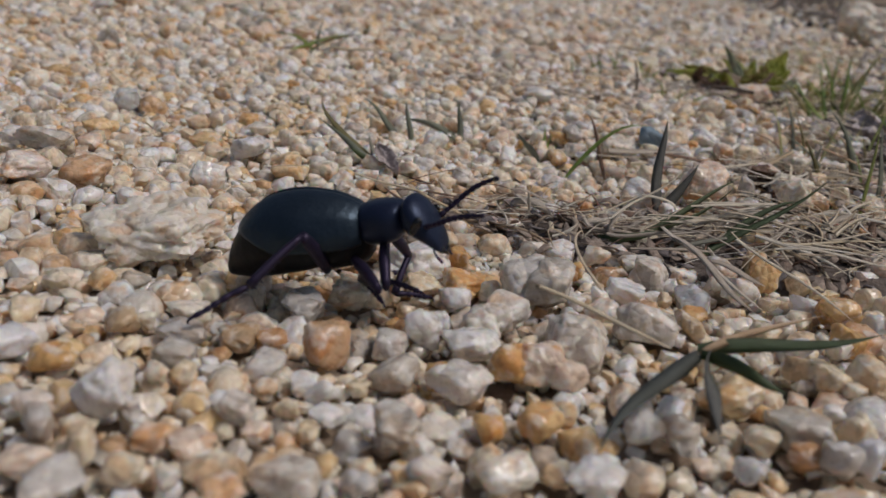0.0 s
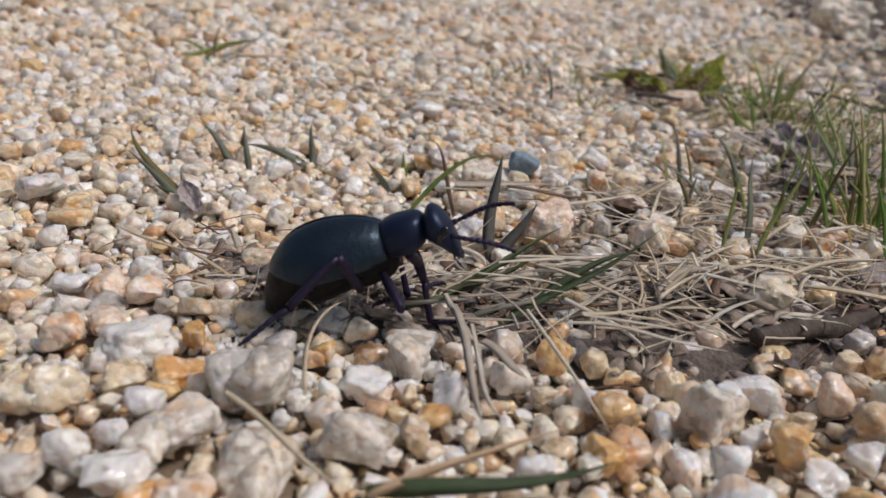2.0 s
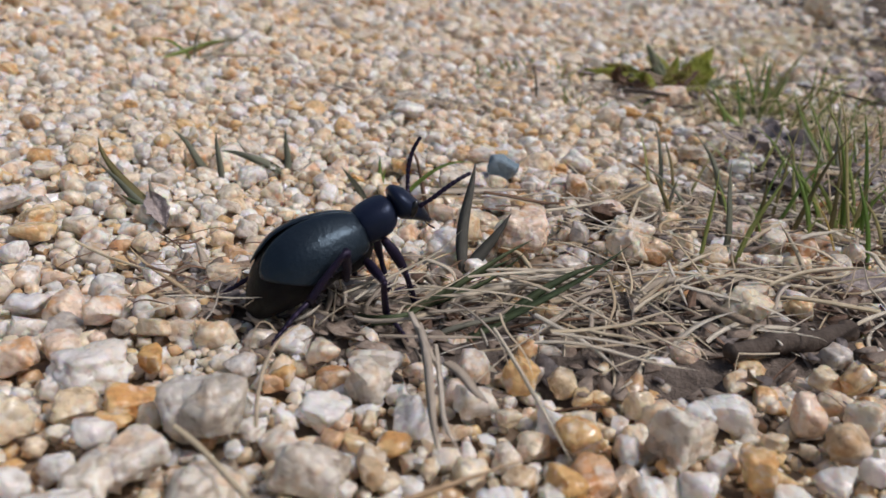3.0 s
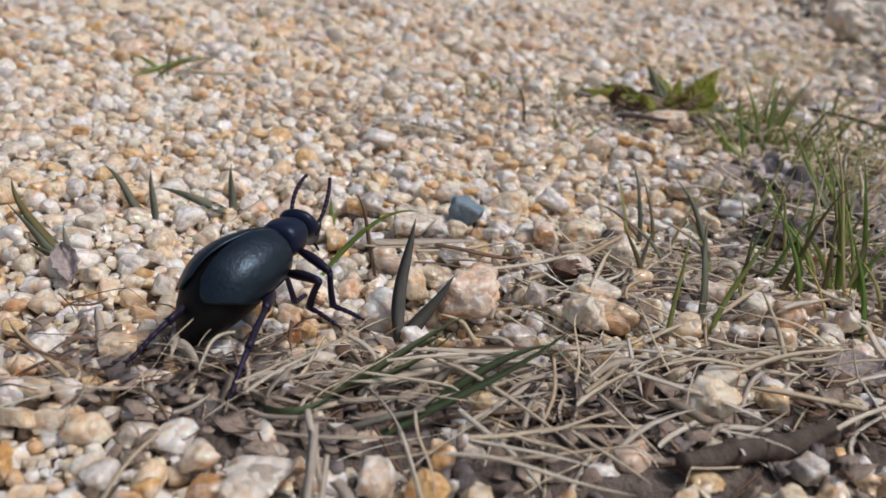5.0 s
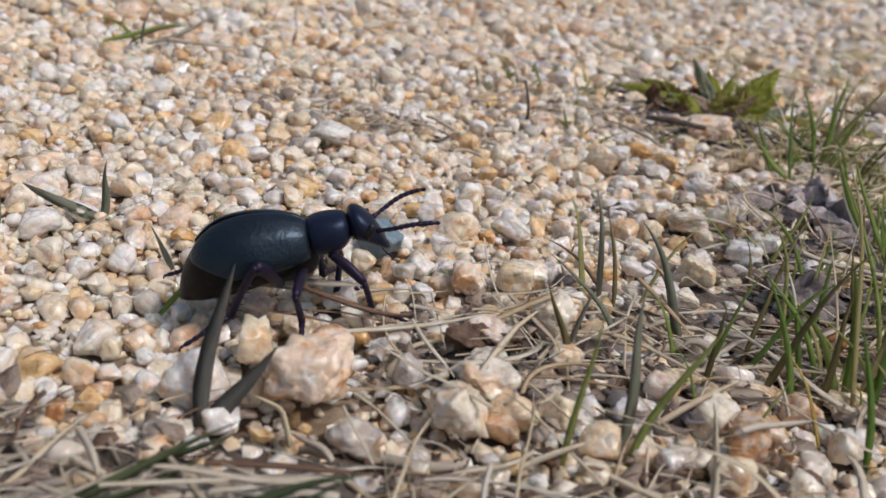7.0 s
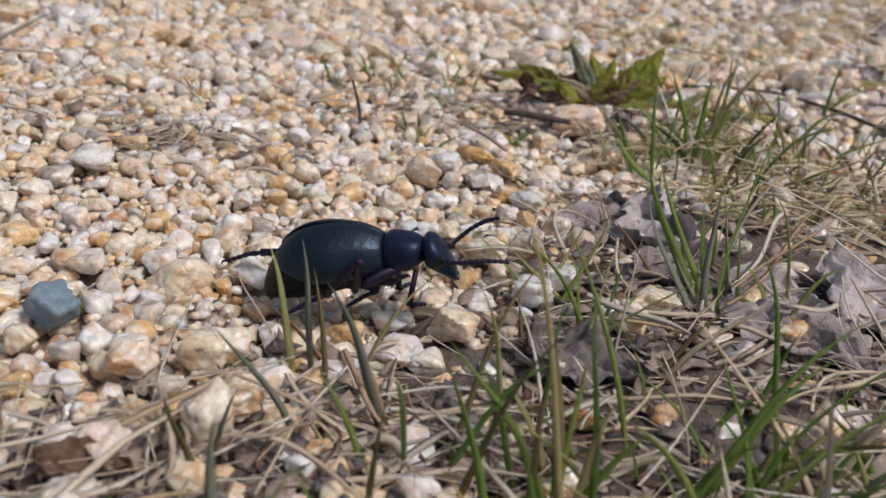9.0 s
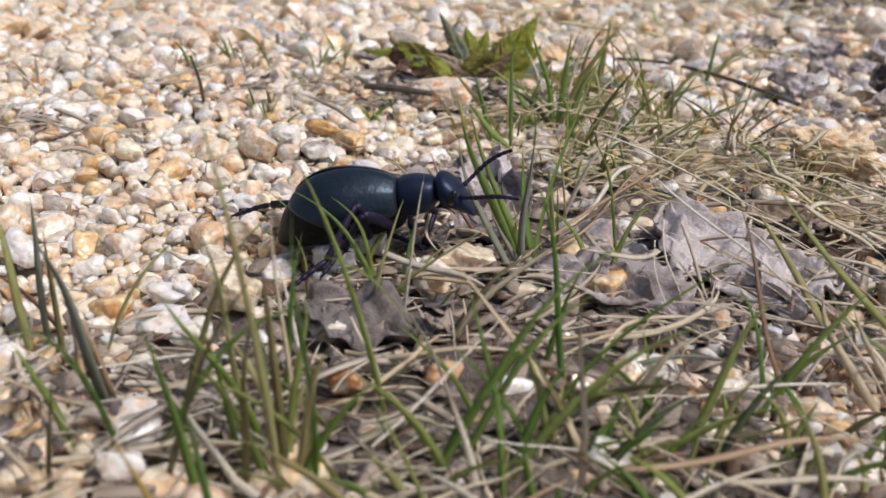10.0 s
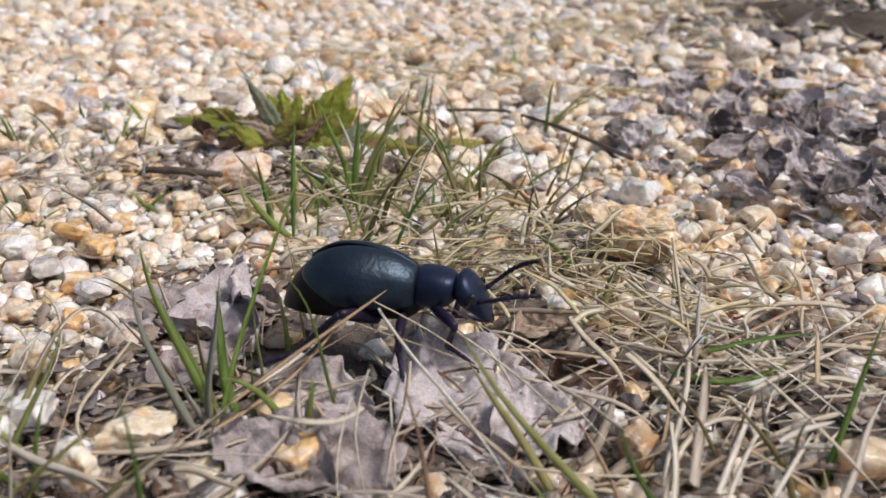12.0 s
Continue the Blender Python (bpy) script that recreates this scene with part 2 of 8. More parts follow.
def from_arrays(name, verts, faces, uvs=None):
    """A mesh from arrays of places (metres) and of faces that all have the same number of corners."""
    me = bpy.data.meshes.new(name)
    k = faces.shape[1]
    me.vertices.add(len(verts))
    me.vertices.foreach_set("co", np.ascontiguousarray(verts, np.float32).ravel())
    me.loops.add(faces.size)
    me.loops.foreach_set("vertex_index", np.ascontiguousarray(faces, np.int32).ravel())
    me.polygons.add(len(faces))
    me.polygons.foreach_set("loop_start", np.arange(0, faces.size, k, dtype=np.int32))
    if uvs is not None:
        lay = me.uv_layers.new(name="UVMap")
        lay.data.foreach_set("uv", np.ascontiguousarray(uvs[faces.ravel()], np.float32).ravel())
    me.update(calc_edges=True)
    return me


def relief(x, y):
    """The height of the soil, in cm, at a place in cm."""
    return 0.14 * np.sin(x * 0.31 + 1.3) * np.cos(y * 0.23 + 0.4) + 0.08 * np.sin(x * 0.77 + y * 0.53) - 0.12


# ---- the ground ----
def make_ground():
    """One sheet of sandy soil: fine round the walk, coarser and coarser to the horizon."""
    def line(a, b, step, reach):
        fine = list(np.arange(a, b, step))
        out, d = [], step
        while fine[-1] + sum(out) < reach:
            d *= 1.35
            out.append(d)
        hi = list(fine[-1] + np.cumsum(out))
        lo = list(fine[0] - np.cumsum(out))[::-1]
        return np.array(lo + fine + hi)
    xs, ys = line(-20, 45, 0.6, 60000), line(0, 65, 0.6, 60000)
    gx, gy = np.meshgrid(xs, ys, indexing="ij")
    near = np.exp(-((np.hypot(gx - 10, gy - 25) / 400) ** 2))
    gz = relief(gx, gy) * near
    v = np.stack([gx, gy, gz], -1).reshape(-1, 3) * CM
    nx, ny = len(xs), len(ys)
    i, j = np.meshgrid(np.arange(nx - 1), np.arange(ny - 1), indexing="ij")
    a = (i * ny + j).ravel()
    faces = np.stack([a, a + ny, a + ny + 1, a + 1], 1)
    ob = solid("ground", from_arrays("ground", v, faces), SOIL)
    return tagged(ob, "pale sandy soil under loose quartz gravel", "ground", kind="structure")


def make_humus():
    """Dark earth that shows where straw and leaves lie thick."""
    xs, ys = np.arange(-1.0, 29.0, 0.22), np.arange(8.0, 40.0, 0.22)
    gx, gy = np.meshgrid(xs, ys, indexing="ij")
    thick = np.array([[in_litter(x, y) for y in ys] for x in xs])
    lump = np.array([[noise.noise(Vector((x * 0.9, y * 0.9, 5))) + 0.5 * noise.noise(Vector((x * 2.7, y * 2.7, 9))) for y in ys] for x in xs])
    gz = relief(gx, gy) + np.clip(0.6 * (thick - 0.34) + 0.16 * lump, -0.3, 0.2)
    v = np.stack([gx, gy, gz], -1).reshape(-1, 3) * CM
    nx, ny = gx.shape
    i, j = np.meshgrid(np.arange(nx - 1), np.arange(ny - 1), indexing="ij")
    a = (i * ny + j).ravel()
    ob = solid("humus", from_arrays("humus", v, np.stack([a, a + ny, a + ny + 1, a + 1], 1)), HUMUS)
    return tagged(ob, "dark grey-brown humus under straw and leaves", "soil", kind="structure")


def make_dark_soil():
    """A low uneven spread of dark earth at the gravel's far side."""
    ys = np.concatenate([np.arange(43, 120, 1.0), np.arange(120, 420, 6.0)])
    us = np.linspace(0, 1, 60) ** 1.6
    gy = ys[:, None] * np.ones(len(us))[None]
    edge = 23 + 0.22 * (gy - 43) + 2.5 * np.sin(gy * 0.21) + 1.2 * np.sin(gy * 0.67)
    gx = edge + us[None] * (60 + 2.2 * gy)
    rise = np.clip((gx - edge) * 0.12, 0, 1) * np.clip((gy - 43) * 0.15, 0, 1)
    gz = relief(gx, gy) - 0.1 + rise * (0.5 + 0.25 * np.sin(gx * 0.9) * np.cos(gy * 0.7) + 0.2 * np.sin(gx * 0.37 + gy * 0.29))
    v = np.stack([gx, gy, gz], -1).reshape(-1, 3) * CM
    nu, nv = gx.shape
    i, j = np.meshgrid(np.arange(nu - 1), np.arange(nv - 1), indexing="ij")
    a = (i * nv + j).ravel()
    ob = solid("soil_bank", from_arrays("soil_bank", v, np.stack([a, a + 1, a + nv + 1, a + nv], 1)), DARK_SOIL)
    return tagged(ob, "bare dark crumbly earth beyond the gravel", "soil", kind="structure")


def pebble_shape(level, r, edge=17):
    """Places and triangles of a broken, little-worn stone of radius about 1: flat faces that meet in edges, dents and grain."""
    bm = bmesh.new()
    bmesh.ops.create_icosphere(bm, subdivisions=level, radius=1)
    v = np.array([p.co for p in bm.verts])
    f = np.array([[p.index for p in q.verts] for q in bm.faces])
    bm.free()
    k = r.choice((2, 3, 5))
    n = np.array([[s * (a == b) + r.gauss(0, 0.27) for a in range(3)] for b in range(3) for s in (1, -1)] + [[r.gauss(0, 1) for _ in range(3)] for _ in range(k)])
    n /= np.linalg.norm(n, axis=1, keepdims=True)
    d = np.array([r.uniform(0.58, 0.86) for _ in range(6)] + [r.uniform(0.62, 0.9) for _ in range(k)])
    lean = np.clip(v @ n.T, 1e-3, None) / d
    rad = np.clip((lean**edge).sum(1) ** (-1 / edge), 0.45, 1.16)
    o = Vector((r.uniform(0, 50), r.uniform(0, 50), r.uniform(0, 50)))
    wob = np.array([noise.noise(Vector(p) * 1.6 + o) * 0.14 + noise.noise(Vector(p) * 3.6 + o) * 0.08 + noise.noise(Vector(p) * 7.5 + o) * 0.035 for p in v])
    v = v * (rad + wob)[:, None]
    v *= [1.0, r.uniform(0.62, 0.98), r.uniform(0.58, 0.92)]
    return v, f


def chip_shape(r, count=17):
    """Places and triangles of a small broken crystal: the hull of a few scattered points."""
    bm = bmesh.new()
    for _ in range(count):
        p = Vector((r.gauss(0, 1), r.gauss(0, 1), r.gauss(0, 1))).normalized() * r.uniform(0.86, 1.06)
        bm.verts.new((p.x, p.y * 0.85, p.z * 0.75))
    bmesh.ops.convex_hull(bm, input=bm.verts)
    bmesh.ops.delete(bm, geom=[q for q in bm.verts if not q.link_faces], context="VERTS")
    bm.verts.index_update()
    v = np.array([p.co for p in bm.verts])
    f = np.array([[p.index for p in q.verts] for q in bm.faces])
    bm.free()
    return v, f


def in_litter(x, y):
    """How thickly straw and leaves hide the gravel, 0 to 1, at a place in cm."""
    a = math.exp(-(((x - 6.9) / 3.0) ** 2 + ((y - 12.1) / 1.7) ** 2))
    b = math.exp(-(((x - 15.0) / 3.6) ** 2 + ((y - 22.5) / 3.0) ** 2))
    c = math.exp(-(((x - 12.0) / 3.5) ** 2 + ((y - 18.0) / 1.6) ** 2))
    d = 0.75 * math.exp(-(((x - 3.6) / 2.2) ** 2 + ((y - 11.9) / 1.1) ** 2))
    e = 0.7 * math.exp(-(((x - 12.2) / 3.4) ** 2 + ((y - 29.2) / 1.7) ** 2))
    g = 0.6 * math.exp(-(((x - 23.8) / 3.2) ** 2 + ((y - 32.4) / 4.2) ** 2))
    h = 0.55 * math.exp(-(((x - 8.0) / 2.0) ** 2 + ((y - 15.9) / 1.2) ** 2))
    i = 0.55 * math.exp(-(((x - 10.4) / 1.8) ** 2 + ((y - 13.2) / 1.6) ** 2))
    j = 0.7 * math.exp(-(((x - 15.0) / 2.8) ** 2 + ((y - 16.6) / 1.3) ** 2))
    k = 0.6 * math.exp(-(((x - 20.4) / 2.0) ** 2 + ((y - 22.4) / 1.9) ** 2))
    return min(1.0, a + b + c + d + e + g + h + i + j + k)


def on_dark_soil(x, y):
    """Whether a place (cm) lies on the bare dark earth beyond the gravel."""
    return y > 43 and x > 23 + 0.22 * (y - 43) + 2.5 * math.sin(y * 0.21) + 1.2 * math.sin(y * 0.67)


STONES = []   # places and radii of the stones built one by one, in cm


def coarse(y):
    """The gravel lies coarser away from the path: the stones' growth at a place in cm."""
    f = min(1.0, max(0.0, (y - 15.0) / 14.0))
    return 1.0 + 0.22 * f


def scatter(inside, sizes, tries, taken, cell=0.9, overlap=0.80):
    """Stones thrown at random, biggest first, none deep inside another. x, y, radius in cm."""
    out = []
    for (lo, hi), count in zip(sizes, tries):
        for _ in range(count):
            x, y = inside()
            if x is None:
                continue
            r = rng.uniform(lo, hi) * coarse(y)
            if on_dark_soil(x, y) and rng.random() < 0.86:
                continue
            if rng.random() < (0.6 if r > 0.12 else 0.3) * in_litter(x, y):
                continue
            i, j, ok = int(x // cell), int(y // cell), True
            for a in (-1, 0, 1):
                for b in (-1, 0, 1):
                    for u, w, s in taken.get((i + a, j + b), ()):
                        if (u - x) ** 2 + (w - y) ** 2 < ((s + r) * overlap) ** 2:
                            ok = False
                            break
                    if not ok:
                        break
                if not ok:
                    break
            if ok:
                taken.setdefault((i, j), []).append((x, y, r))
                out.append((x, y, r))
    return out


def stones_mesh(name, places, shapes, sink=(0.1, 0.95)):
    """Many stones joined: each a turned, scaled copy of one of the shapes."""
    r = np.random.RandomState(len(places))
    p = np.array(places)
    vs, fs, base = [], [], 0
    which = r.randint(0, len(shapes), len(p))
    for k, (sv, sf) in enumerate(shapes):
        q = p[which == k]
        if not len(q):
            continue
        yaw, tip = r.uniform(0, 6.283, len(q)), r.uniform(-0.5, 0.5, len(q))
        c, s, ct, st = np.cos(yaw), np.sin(yaw), np.cos(tip), np.sin(tip)
        o, z = np.ones(len(q)), np.zeros(len(q))
        rot = np.stack([np.stack([c, -s * ct, s * st], -1), np.stack([s, c * ct, -c * st], -1), np.stack([z, st, ct], -1)], 1)
        v = np.einsum("nij,vj->nvi", rot, sv) * q[:, 2][:, None, None] * 1.18
        h = q[:, 2] * r.uniform(*sink, len(q)) + relief(q[:, 0], q[:, 1])
        v += np.stack([q[:, 0], q[:, 1], h], -1)[:, None]
        f = sf[None] + (base + np.arange(len(q)) * len(sv))[:, None, None]
        vs.append(v.reshape(-1, 3))
        fs.append(f.reshape(-1, 3))
        base += len(q) * len(sv)
    return from_arrays(name, np.concatenate(vs) * CM, np.concatenate(fs))


def make_gravel(ground):
    shape_rng = random.Random(11)
    fine = [pebble_shape(3, shape_rng) for _ in range(14)]
    mid = [pebble_shape(2, shape_rng) for _ in range(14)]
    low = [pebble_shape(1, shape_rng, 34) for _ in range(16)]
    chips = [chip_shape(shape_rng) for _ in range(24)]

    taken = {}
    for x, y, r in STONES:
        for a in range(-2, 3):
            for b in range(-2, 3):
                taken.setdefault((int(x // 0.9) + a, int(y // 0.9) + b), []).append((x, y, r))

    def near():
        y = rng.uniform(3.0, 31.0)
        x = rng.uniform(-5 - 0.48 * y, 14 + 0.55 * y)
        return (x, y) if y > 3.2 + 0.72 * (x - 3) else (None, None)

    def middle():
        y = rng.uniform(30.5, 60.0)
        return rng.uniform(-6 - 0.48 * y, 17 + 0.62 * y), y

    def far():
        y = 60.0 + 190.0 * rng.random() ** 1.5
        return rng.uniform(-6 - 0.35 * y, 20 + 0.7 * y), y

    got = scatter(near, [(0.23, 0.33), (0.155, 0.23), (0.095, 0.155), (0.045, 0.095)], [260, 8000, 36000, 90000], taken, overlap=0.72)
    under = scatter(near, [(0.10, 0.15), (0.05, 0.10)], [9000, 30000], {}, overlap=0.75)
    single = [g for g in got if g[2] > 0.20 and -1 < g[0] < 16 and 7 < g[1] < 22]
    single = sorted(single, key=lambda g: -g[2])[:300]
    chosen = set(single)
    rest = [g for g in got if g not in chosen]
    big = [g for g in rest if g[2] > 0.15]
    small = [g for g in rest if g[2] <= 0.15]
    wide = scatter(middle, [(0.27, 0.42), (0.18, 0.27), (0.11, 0.18)], [2500, 18000, 20000], taken, overlap=0.72)
    outer = scatter(far, [(0.36, 0.6), (0.24, 0.36)], [6000, 30000], taken, cell=1.3, overlap=0.7)
    under += scatter(middle, [(0.14, 0.24)], [16000], {}, overlap=0.7) + scatter(far, [(0.25, 0.42)], [16000], {}, overlap=0.7)
    ob = solid("gravel_under", stones_mesh("gravel_under", under, chips, (0.0, 0.9)), GRAVEL)
    tagged(ob, "half-buried quartz grit between the pebbles", "gravel", kind="stuff")
    for name, places, shapes, sink in (("gravel_near", big, mid, (0.1, 0.95)), ("gravel_fine", small, low + chips[:6], (0.2, 0.9)), ("gravel_middle", wide, low[:8] + chips, (0.25, 0.8)), ("gravel_far", outer, chips, (0.3, 0.6))):
        me = stones_mesh(name, places, shapes, sink)
        ob = solid(name, me, GRAVEL)
        me.set_sharp_from_angle(angle=radians(52))
        tagged(ob, "loose cream, white and rusty quartz gravel", "gravel", kind="stuff")
    meshes = []
    for v, f in fine:
        me = from_arrays("pebble", v * CM, f)
        me.materials.append(PEBBLE)
        me.shade_smooth()
        me.set_sharp_from_angle(angle=radians(60))
        meshes.append(me)
    for x, y, r in single:
        ob = new("pebble", meshes[rng.randrange(len(meshes))])
        ob.parent = ground
        ob.matrix_basis = pose(x * CM, y * CM, (r * rng.uniform(0.25, 0.95) + relief(x, y)) * CM, rng.uniform(-25, 25), rng.uniform(-25, 25), rng.uniform(0, 360)) @ Matrix.Scale(r * 1.18, 4)


def stone(name, x, y, wide, deep, high, label, material, seed, turn=0.0, sink=0.0, lumps=0.10, category="stone", level=4):
    """One stone that can be told from the rest. cm; rough, dented and pitted."""
    r = random.Random(seed)
    v, f = pebble_shape(level, r)
    v /= np.abs(v).max(0)
    o = Vector((seed * 3.1, seed * 1.7, 0))
    wob = np.array([noise.fractal(Vector(p) * 2.2 + o, 0.8, 2.0, 4) for p in v])
    if lumps > 0.1:
        pits = np.array([noise.fractal(Vector(p) * 5.5 + o, 0.7, 2.0, 3) for p in v])
        wob = wob * 1.1 + pits * 0.35 - 0.9 * np.clip(pits - 0.3, 0, 1)
    v = v * (1 + lumps * wob)[:, None] * [wide / 2, deep / 2, high / 2]
    me = from_arrays(name, v * CM, f)
    ob = solid(name, me, material)
    me.set_sharp_from_angle(angle=radians(62))
    ob.matrix_basis = pose(x * CM, y * CM, (high * (0.5 - sink) + 0.12 + relief(x, y)) * CM, r.uniform(-6, 6), r.uniform(-6, 6), turn)
    STONES.append((x, y, 0.52 * (wide + deep) / 2))
    return tagged(ob, label, category)


# ---- the beetle ----
ELYTRA = mottled("satin_elytra", (0.007, 0.011, 0.017), (0.012, 0.018, 0.027), 500, 0.37, 0.66, 0.00022, 1700, (0.55, 0.78, 1.0))
CHITIN = mottled("matt_black_abdomen", (0.004, 0.004, 0.005), (0.008, 0.008, 0.009), 400, 0.5, 0.2, 0.0002, 2200)
ARMOUR = mottled("blue_black_armour", (0.010, 0.014, 0.030), (0.014, 0.019, 0.042), 600, 0.36, 0.42, 0.0001, 3200, (0.5, 0.65, 1.0))
VIOLET = mottled("violet_black_leg", (0.012, 0.010, 0.020), (0.022, 0.016, 0.036), 700, 0.42, 0.4, 0.0001, 3200, (0.75, 0.65, 1.0))
EYE = mottled("dark_eye", (0.004, 0.004, 0.005), (0.008, 0.008, 0.009), 800, 0.2, 0.6, 0.0001, 5000)


def loft(rings, sides=28, power=2.0, caps=True):
    """A closed skin through rings (x, y, z of the middle, half width, half height), across the x axis, in cm."""
    bm = bmesh.new()
    loops = []
    for x, y, z, w, h in rings:
        loop = []
        for k in range(sides):
            a = 2 * math.pi * k / sides
            c, s = math.cos(a), math.sin(a)
            loop.append(bm.verts.new((x * CM, (y + w * math.copysign(abs(c) ** (2 / power), c)) * CM, (z + h * math.copysign(abs(s) ** (2 / power), s)) * CM)))
        loops.append(loop)
    for a, b in zip(loops, loops[1:]):
        for k in range(sides):
            bm.faces.new((a[k], b[k], b[(k + 1) % sides], a[(k + 1) % sides]))
    if caps:
        bm.faces.new(loops[0])
        bm.faces.new(loops[-1][::-1])
    bmesh.ops.recalc_face_normals(bm, faces=bm.faces)
    return bm


def smooth_rings(rings, count):
    """Rings at even steps between the given ones, on smooth curves."""
    r = np.array(rings, float)
    t = np.linspace(0, len(r) - 1, count)
    out = []
    for u in t:
        i = min(int(u), len(r) - 2)
        f = u - i
        p0, p1, p2, p3 = r[max(i - 1, 0)], r[i], r[i + 1], r[min(i + 2, len(r) - 1)]
        out.append(0.5 * (2 * p1 + (p2 - p0) * f + (2 * p0 - 5 * p1 + 4 * p2 - p3) * f * f + (3 * p1 - p0 - 3 * p2 + p3) * f**3))
    return [tuple(map(float, q)) for q in out]


# Half widths and heights of the hind body, from the waist to the tail; z from the top of the waist.
ABDOMEN = [(0.02, 0, -0.32, 0.22, 0.22), (-0.10, 0, -0.32, 0.32, 0.29), (-0.35, 0, -0.32, 0.40, 0.37), (-0.70, 0, -0.35, 0.46, 0.43),
           (-1.04, 0, -0.41, 0.45, 0.42), (-1.31, 0, -0.51, 0.37, 0.345), (-1.49, 0, -0.62, 0.25, 0.23), (-1.59, 0, -0.73, 0.125, 0.11), (-1.62, 0, -0.78, 0.03, 0.03)]


def hind_skin(x):
    r = np.array(smooth_rings(ABDOMEN, 60))[::-1]
    return [float(np.interp(x, r[:, 0], r[:, k])) for k in (2, 3, 4)]


def elytron(side):
    """One wing case: a thin shell over the front of the hind body, free and rounded behind, parting from its twin towards the tail."""
    nu, nv = 34, 22
    bm = bmesh.new()
    grid = []
    for out in (0.035, 0.012):
        rows = []
        for i in range(nu):
            u = i / (nu - 1)
            row = []
            for j in range(nv):
                v = j / (nv - 1)
                round_end = 1.0 - 0.10 * (1 - min(v / 0.25, 1.0)) ** 2 - 0.36 * max(0.0, (v - 0.25) / 0.75) ** 1.8
                x = 0.0 - 1.36 * u * round_end
                z, w, h = hind_skin(x)
                seam = radians(1 + 16 * max(0, u - 0.35) ** 1.4)
                edge = radians(112 - 14 * u)
                a = seam + (edge - seam) * v
                lip = out + 0.02 * math.sin(math.pi * u) + 0.025 * u * u
                wave = 0.004 * math.sin(9 * u + 4 * v) + 0.003 * math.sin(17 * v)
                row.append(bm.verts.new((x * CM, side * math.sin(a) * (w + lip + wave) * CM, (z + math.cos(a) * (h + lip + wave)) * CM)))
            rows.append(row)
        grid.append(rows)
    top, low = grid
    for i in range(nu - 1):
        for j in range(nv - 1):
            bm.faces.new((top[i][j], top[i + 1][j], top[i + 1][j + 1], top[i][j + 1]))
            bm.faces.new((low[i][j], low[i][j + 1], low[i + 1][j + 1], low[i + 1][j]))
    for i in range(nu - 1):
        bm.faces.new((top[i][0], low[i][0], low[i + 1][0], top[i + 1][0]))
        bm.faces.new((top[i][-1], top[i + 1][-1], low[i + 1][-1], low[i][-1]))
    for j in range(nv - 1):
        bm.faces.new((top[0][j], top[0][j + 1], low[0][j + 1], low[0][j]))
        bm.faces.new((top[-1][j], low[-1][j], low[-1][j + 1], top[-1][j + 1]))
    bmesh.ops.recalc_face_normals(bm, faces=bm.faces)
    return bm


def limb(length, radii, bend=0.0, sides=10, steps=9, spines=0):
    """A leg piece along +x from the origin, in cm, with a belly curve and short spines."""
    rings = []
    for i in range(steps):
        u = i / (steps - 1)
        r = float(np.interp(u, np.linspace(0, 1, len(radii)), radii))
        rings.append((length * u, 0, bend * math.sin(math.pi * u), r * 0.85, r))
    bm = loft(rings, sides)
    for k in range(spines):
        u = 0.35 + 0.6 * k / max(1, spines - 1)
        z = bend * math.sin(math.pi * u) - float(np.interp(u, np.linspace(0, 1, len(radii)), radii))
        m = pose(length * u * CM, 0, (z - 0.015) * CM, 0, 200, 0)
        bmesh.ops.create_cone(bm, segments=5, radius1=0.012 * CM, radius2=0.002 * CM, depth=0.06 * CM, matrix=m)
    return bm


def beads(path, radii, sides=9):
    """One skin along a path of joints (cm), swollen between the joints like a string of beads."""
    bm = bmesh.new()
    loops = []
    pts = [Vector(p) for p in path]
    for i in range(len(pts) - 1):
        for u in (0.06, 0.25, 0.5, 0.75, 0.94):
            d = (pts[i + 1] - pts[i]).normalized()
            side = d.cross(Vector((0.0, 0.1, 1.0))).normalized()
            up = side.cross(d)
            r = radii[i] * (0.62 + 0.38 * math.sin(math.pi * u) ** 0.7)
            o = pts[i].lerp(pts[i + 1], u)
            loops.append([bm.verts.new((o + (side * math.cos(2 * math.pi * k / sides) + up * math.sin(2 * math.pi * k / sides)) * r) * CM) for k in range(sides)])
    for a, b in zip(loops, loops[1:]):
        for k in range(sides):
            bm.faces.new((a[k], b[k], b[(k + 1) % sides], a[(k + 1) % sides]))
    bm.faces.new(loops[0][::-1])
    bm.faces.new(loops[-1])
    bmesh.ops.recalc_face_normals(bm, faces=bm.faces)
    return bm


def toes(length, r):
    """A tarsus: five joints in a row along +x, the last one a hooked claw."""
    x, path = 0.0, [(0, 0, 0)]
    for p in (0.30, 0.18, 0.15, 0.12, 0.17):
        x += length * p
        path.append((x, 0, 0.012 * math.sin(x * 9)))
    path += [(x + 0.05, 0, -0.012), (x + 0.08, 0, -0.05)]
    return beads(path, [r, r * 0.95, r * 0.9, r * 0.85, r * 0.8, r * 0.5, r * 0.3])


def feeler(side):
    """An antenna of eleven joints, bowed outwards and forwards, from the origin along +x."""
    p, path, radii = Vector((0, 0, 0)), [(0, 0, 0)], []
    a, b = radians(22) * side, radians(8)
    for k in range(11):
        seg = 0.09 if k == 0 else 0.055 if k == 1 else 0.072
        radii.append(0.036 if k == 0 else 0.026 + 0.008 * math.sin(math.pi * k / 10))
        p = p + Vector((math.cos(b) * math.cos(a), math.cos(b) * math.sin(a), math.sin(b))) * seg
        path.append(tuple(p))
        b -= radians(4.0) if k > 3 else radians(-1.0)
        a -= radians(3.4) * side
    return beads(path, radii)


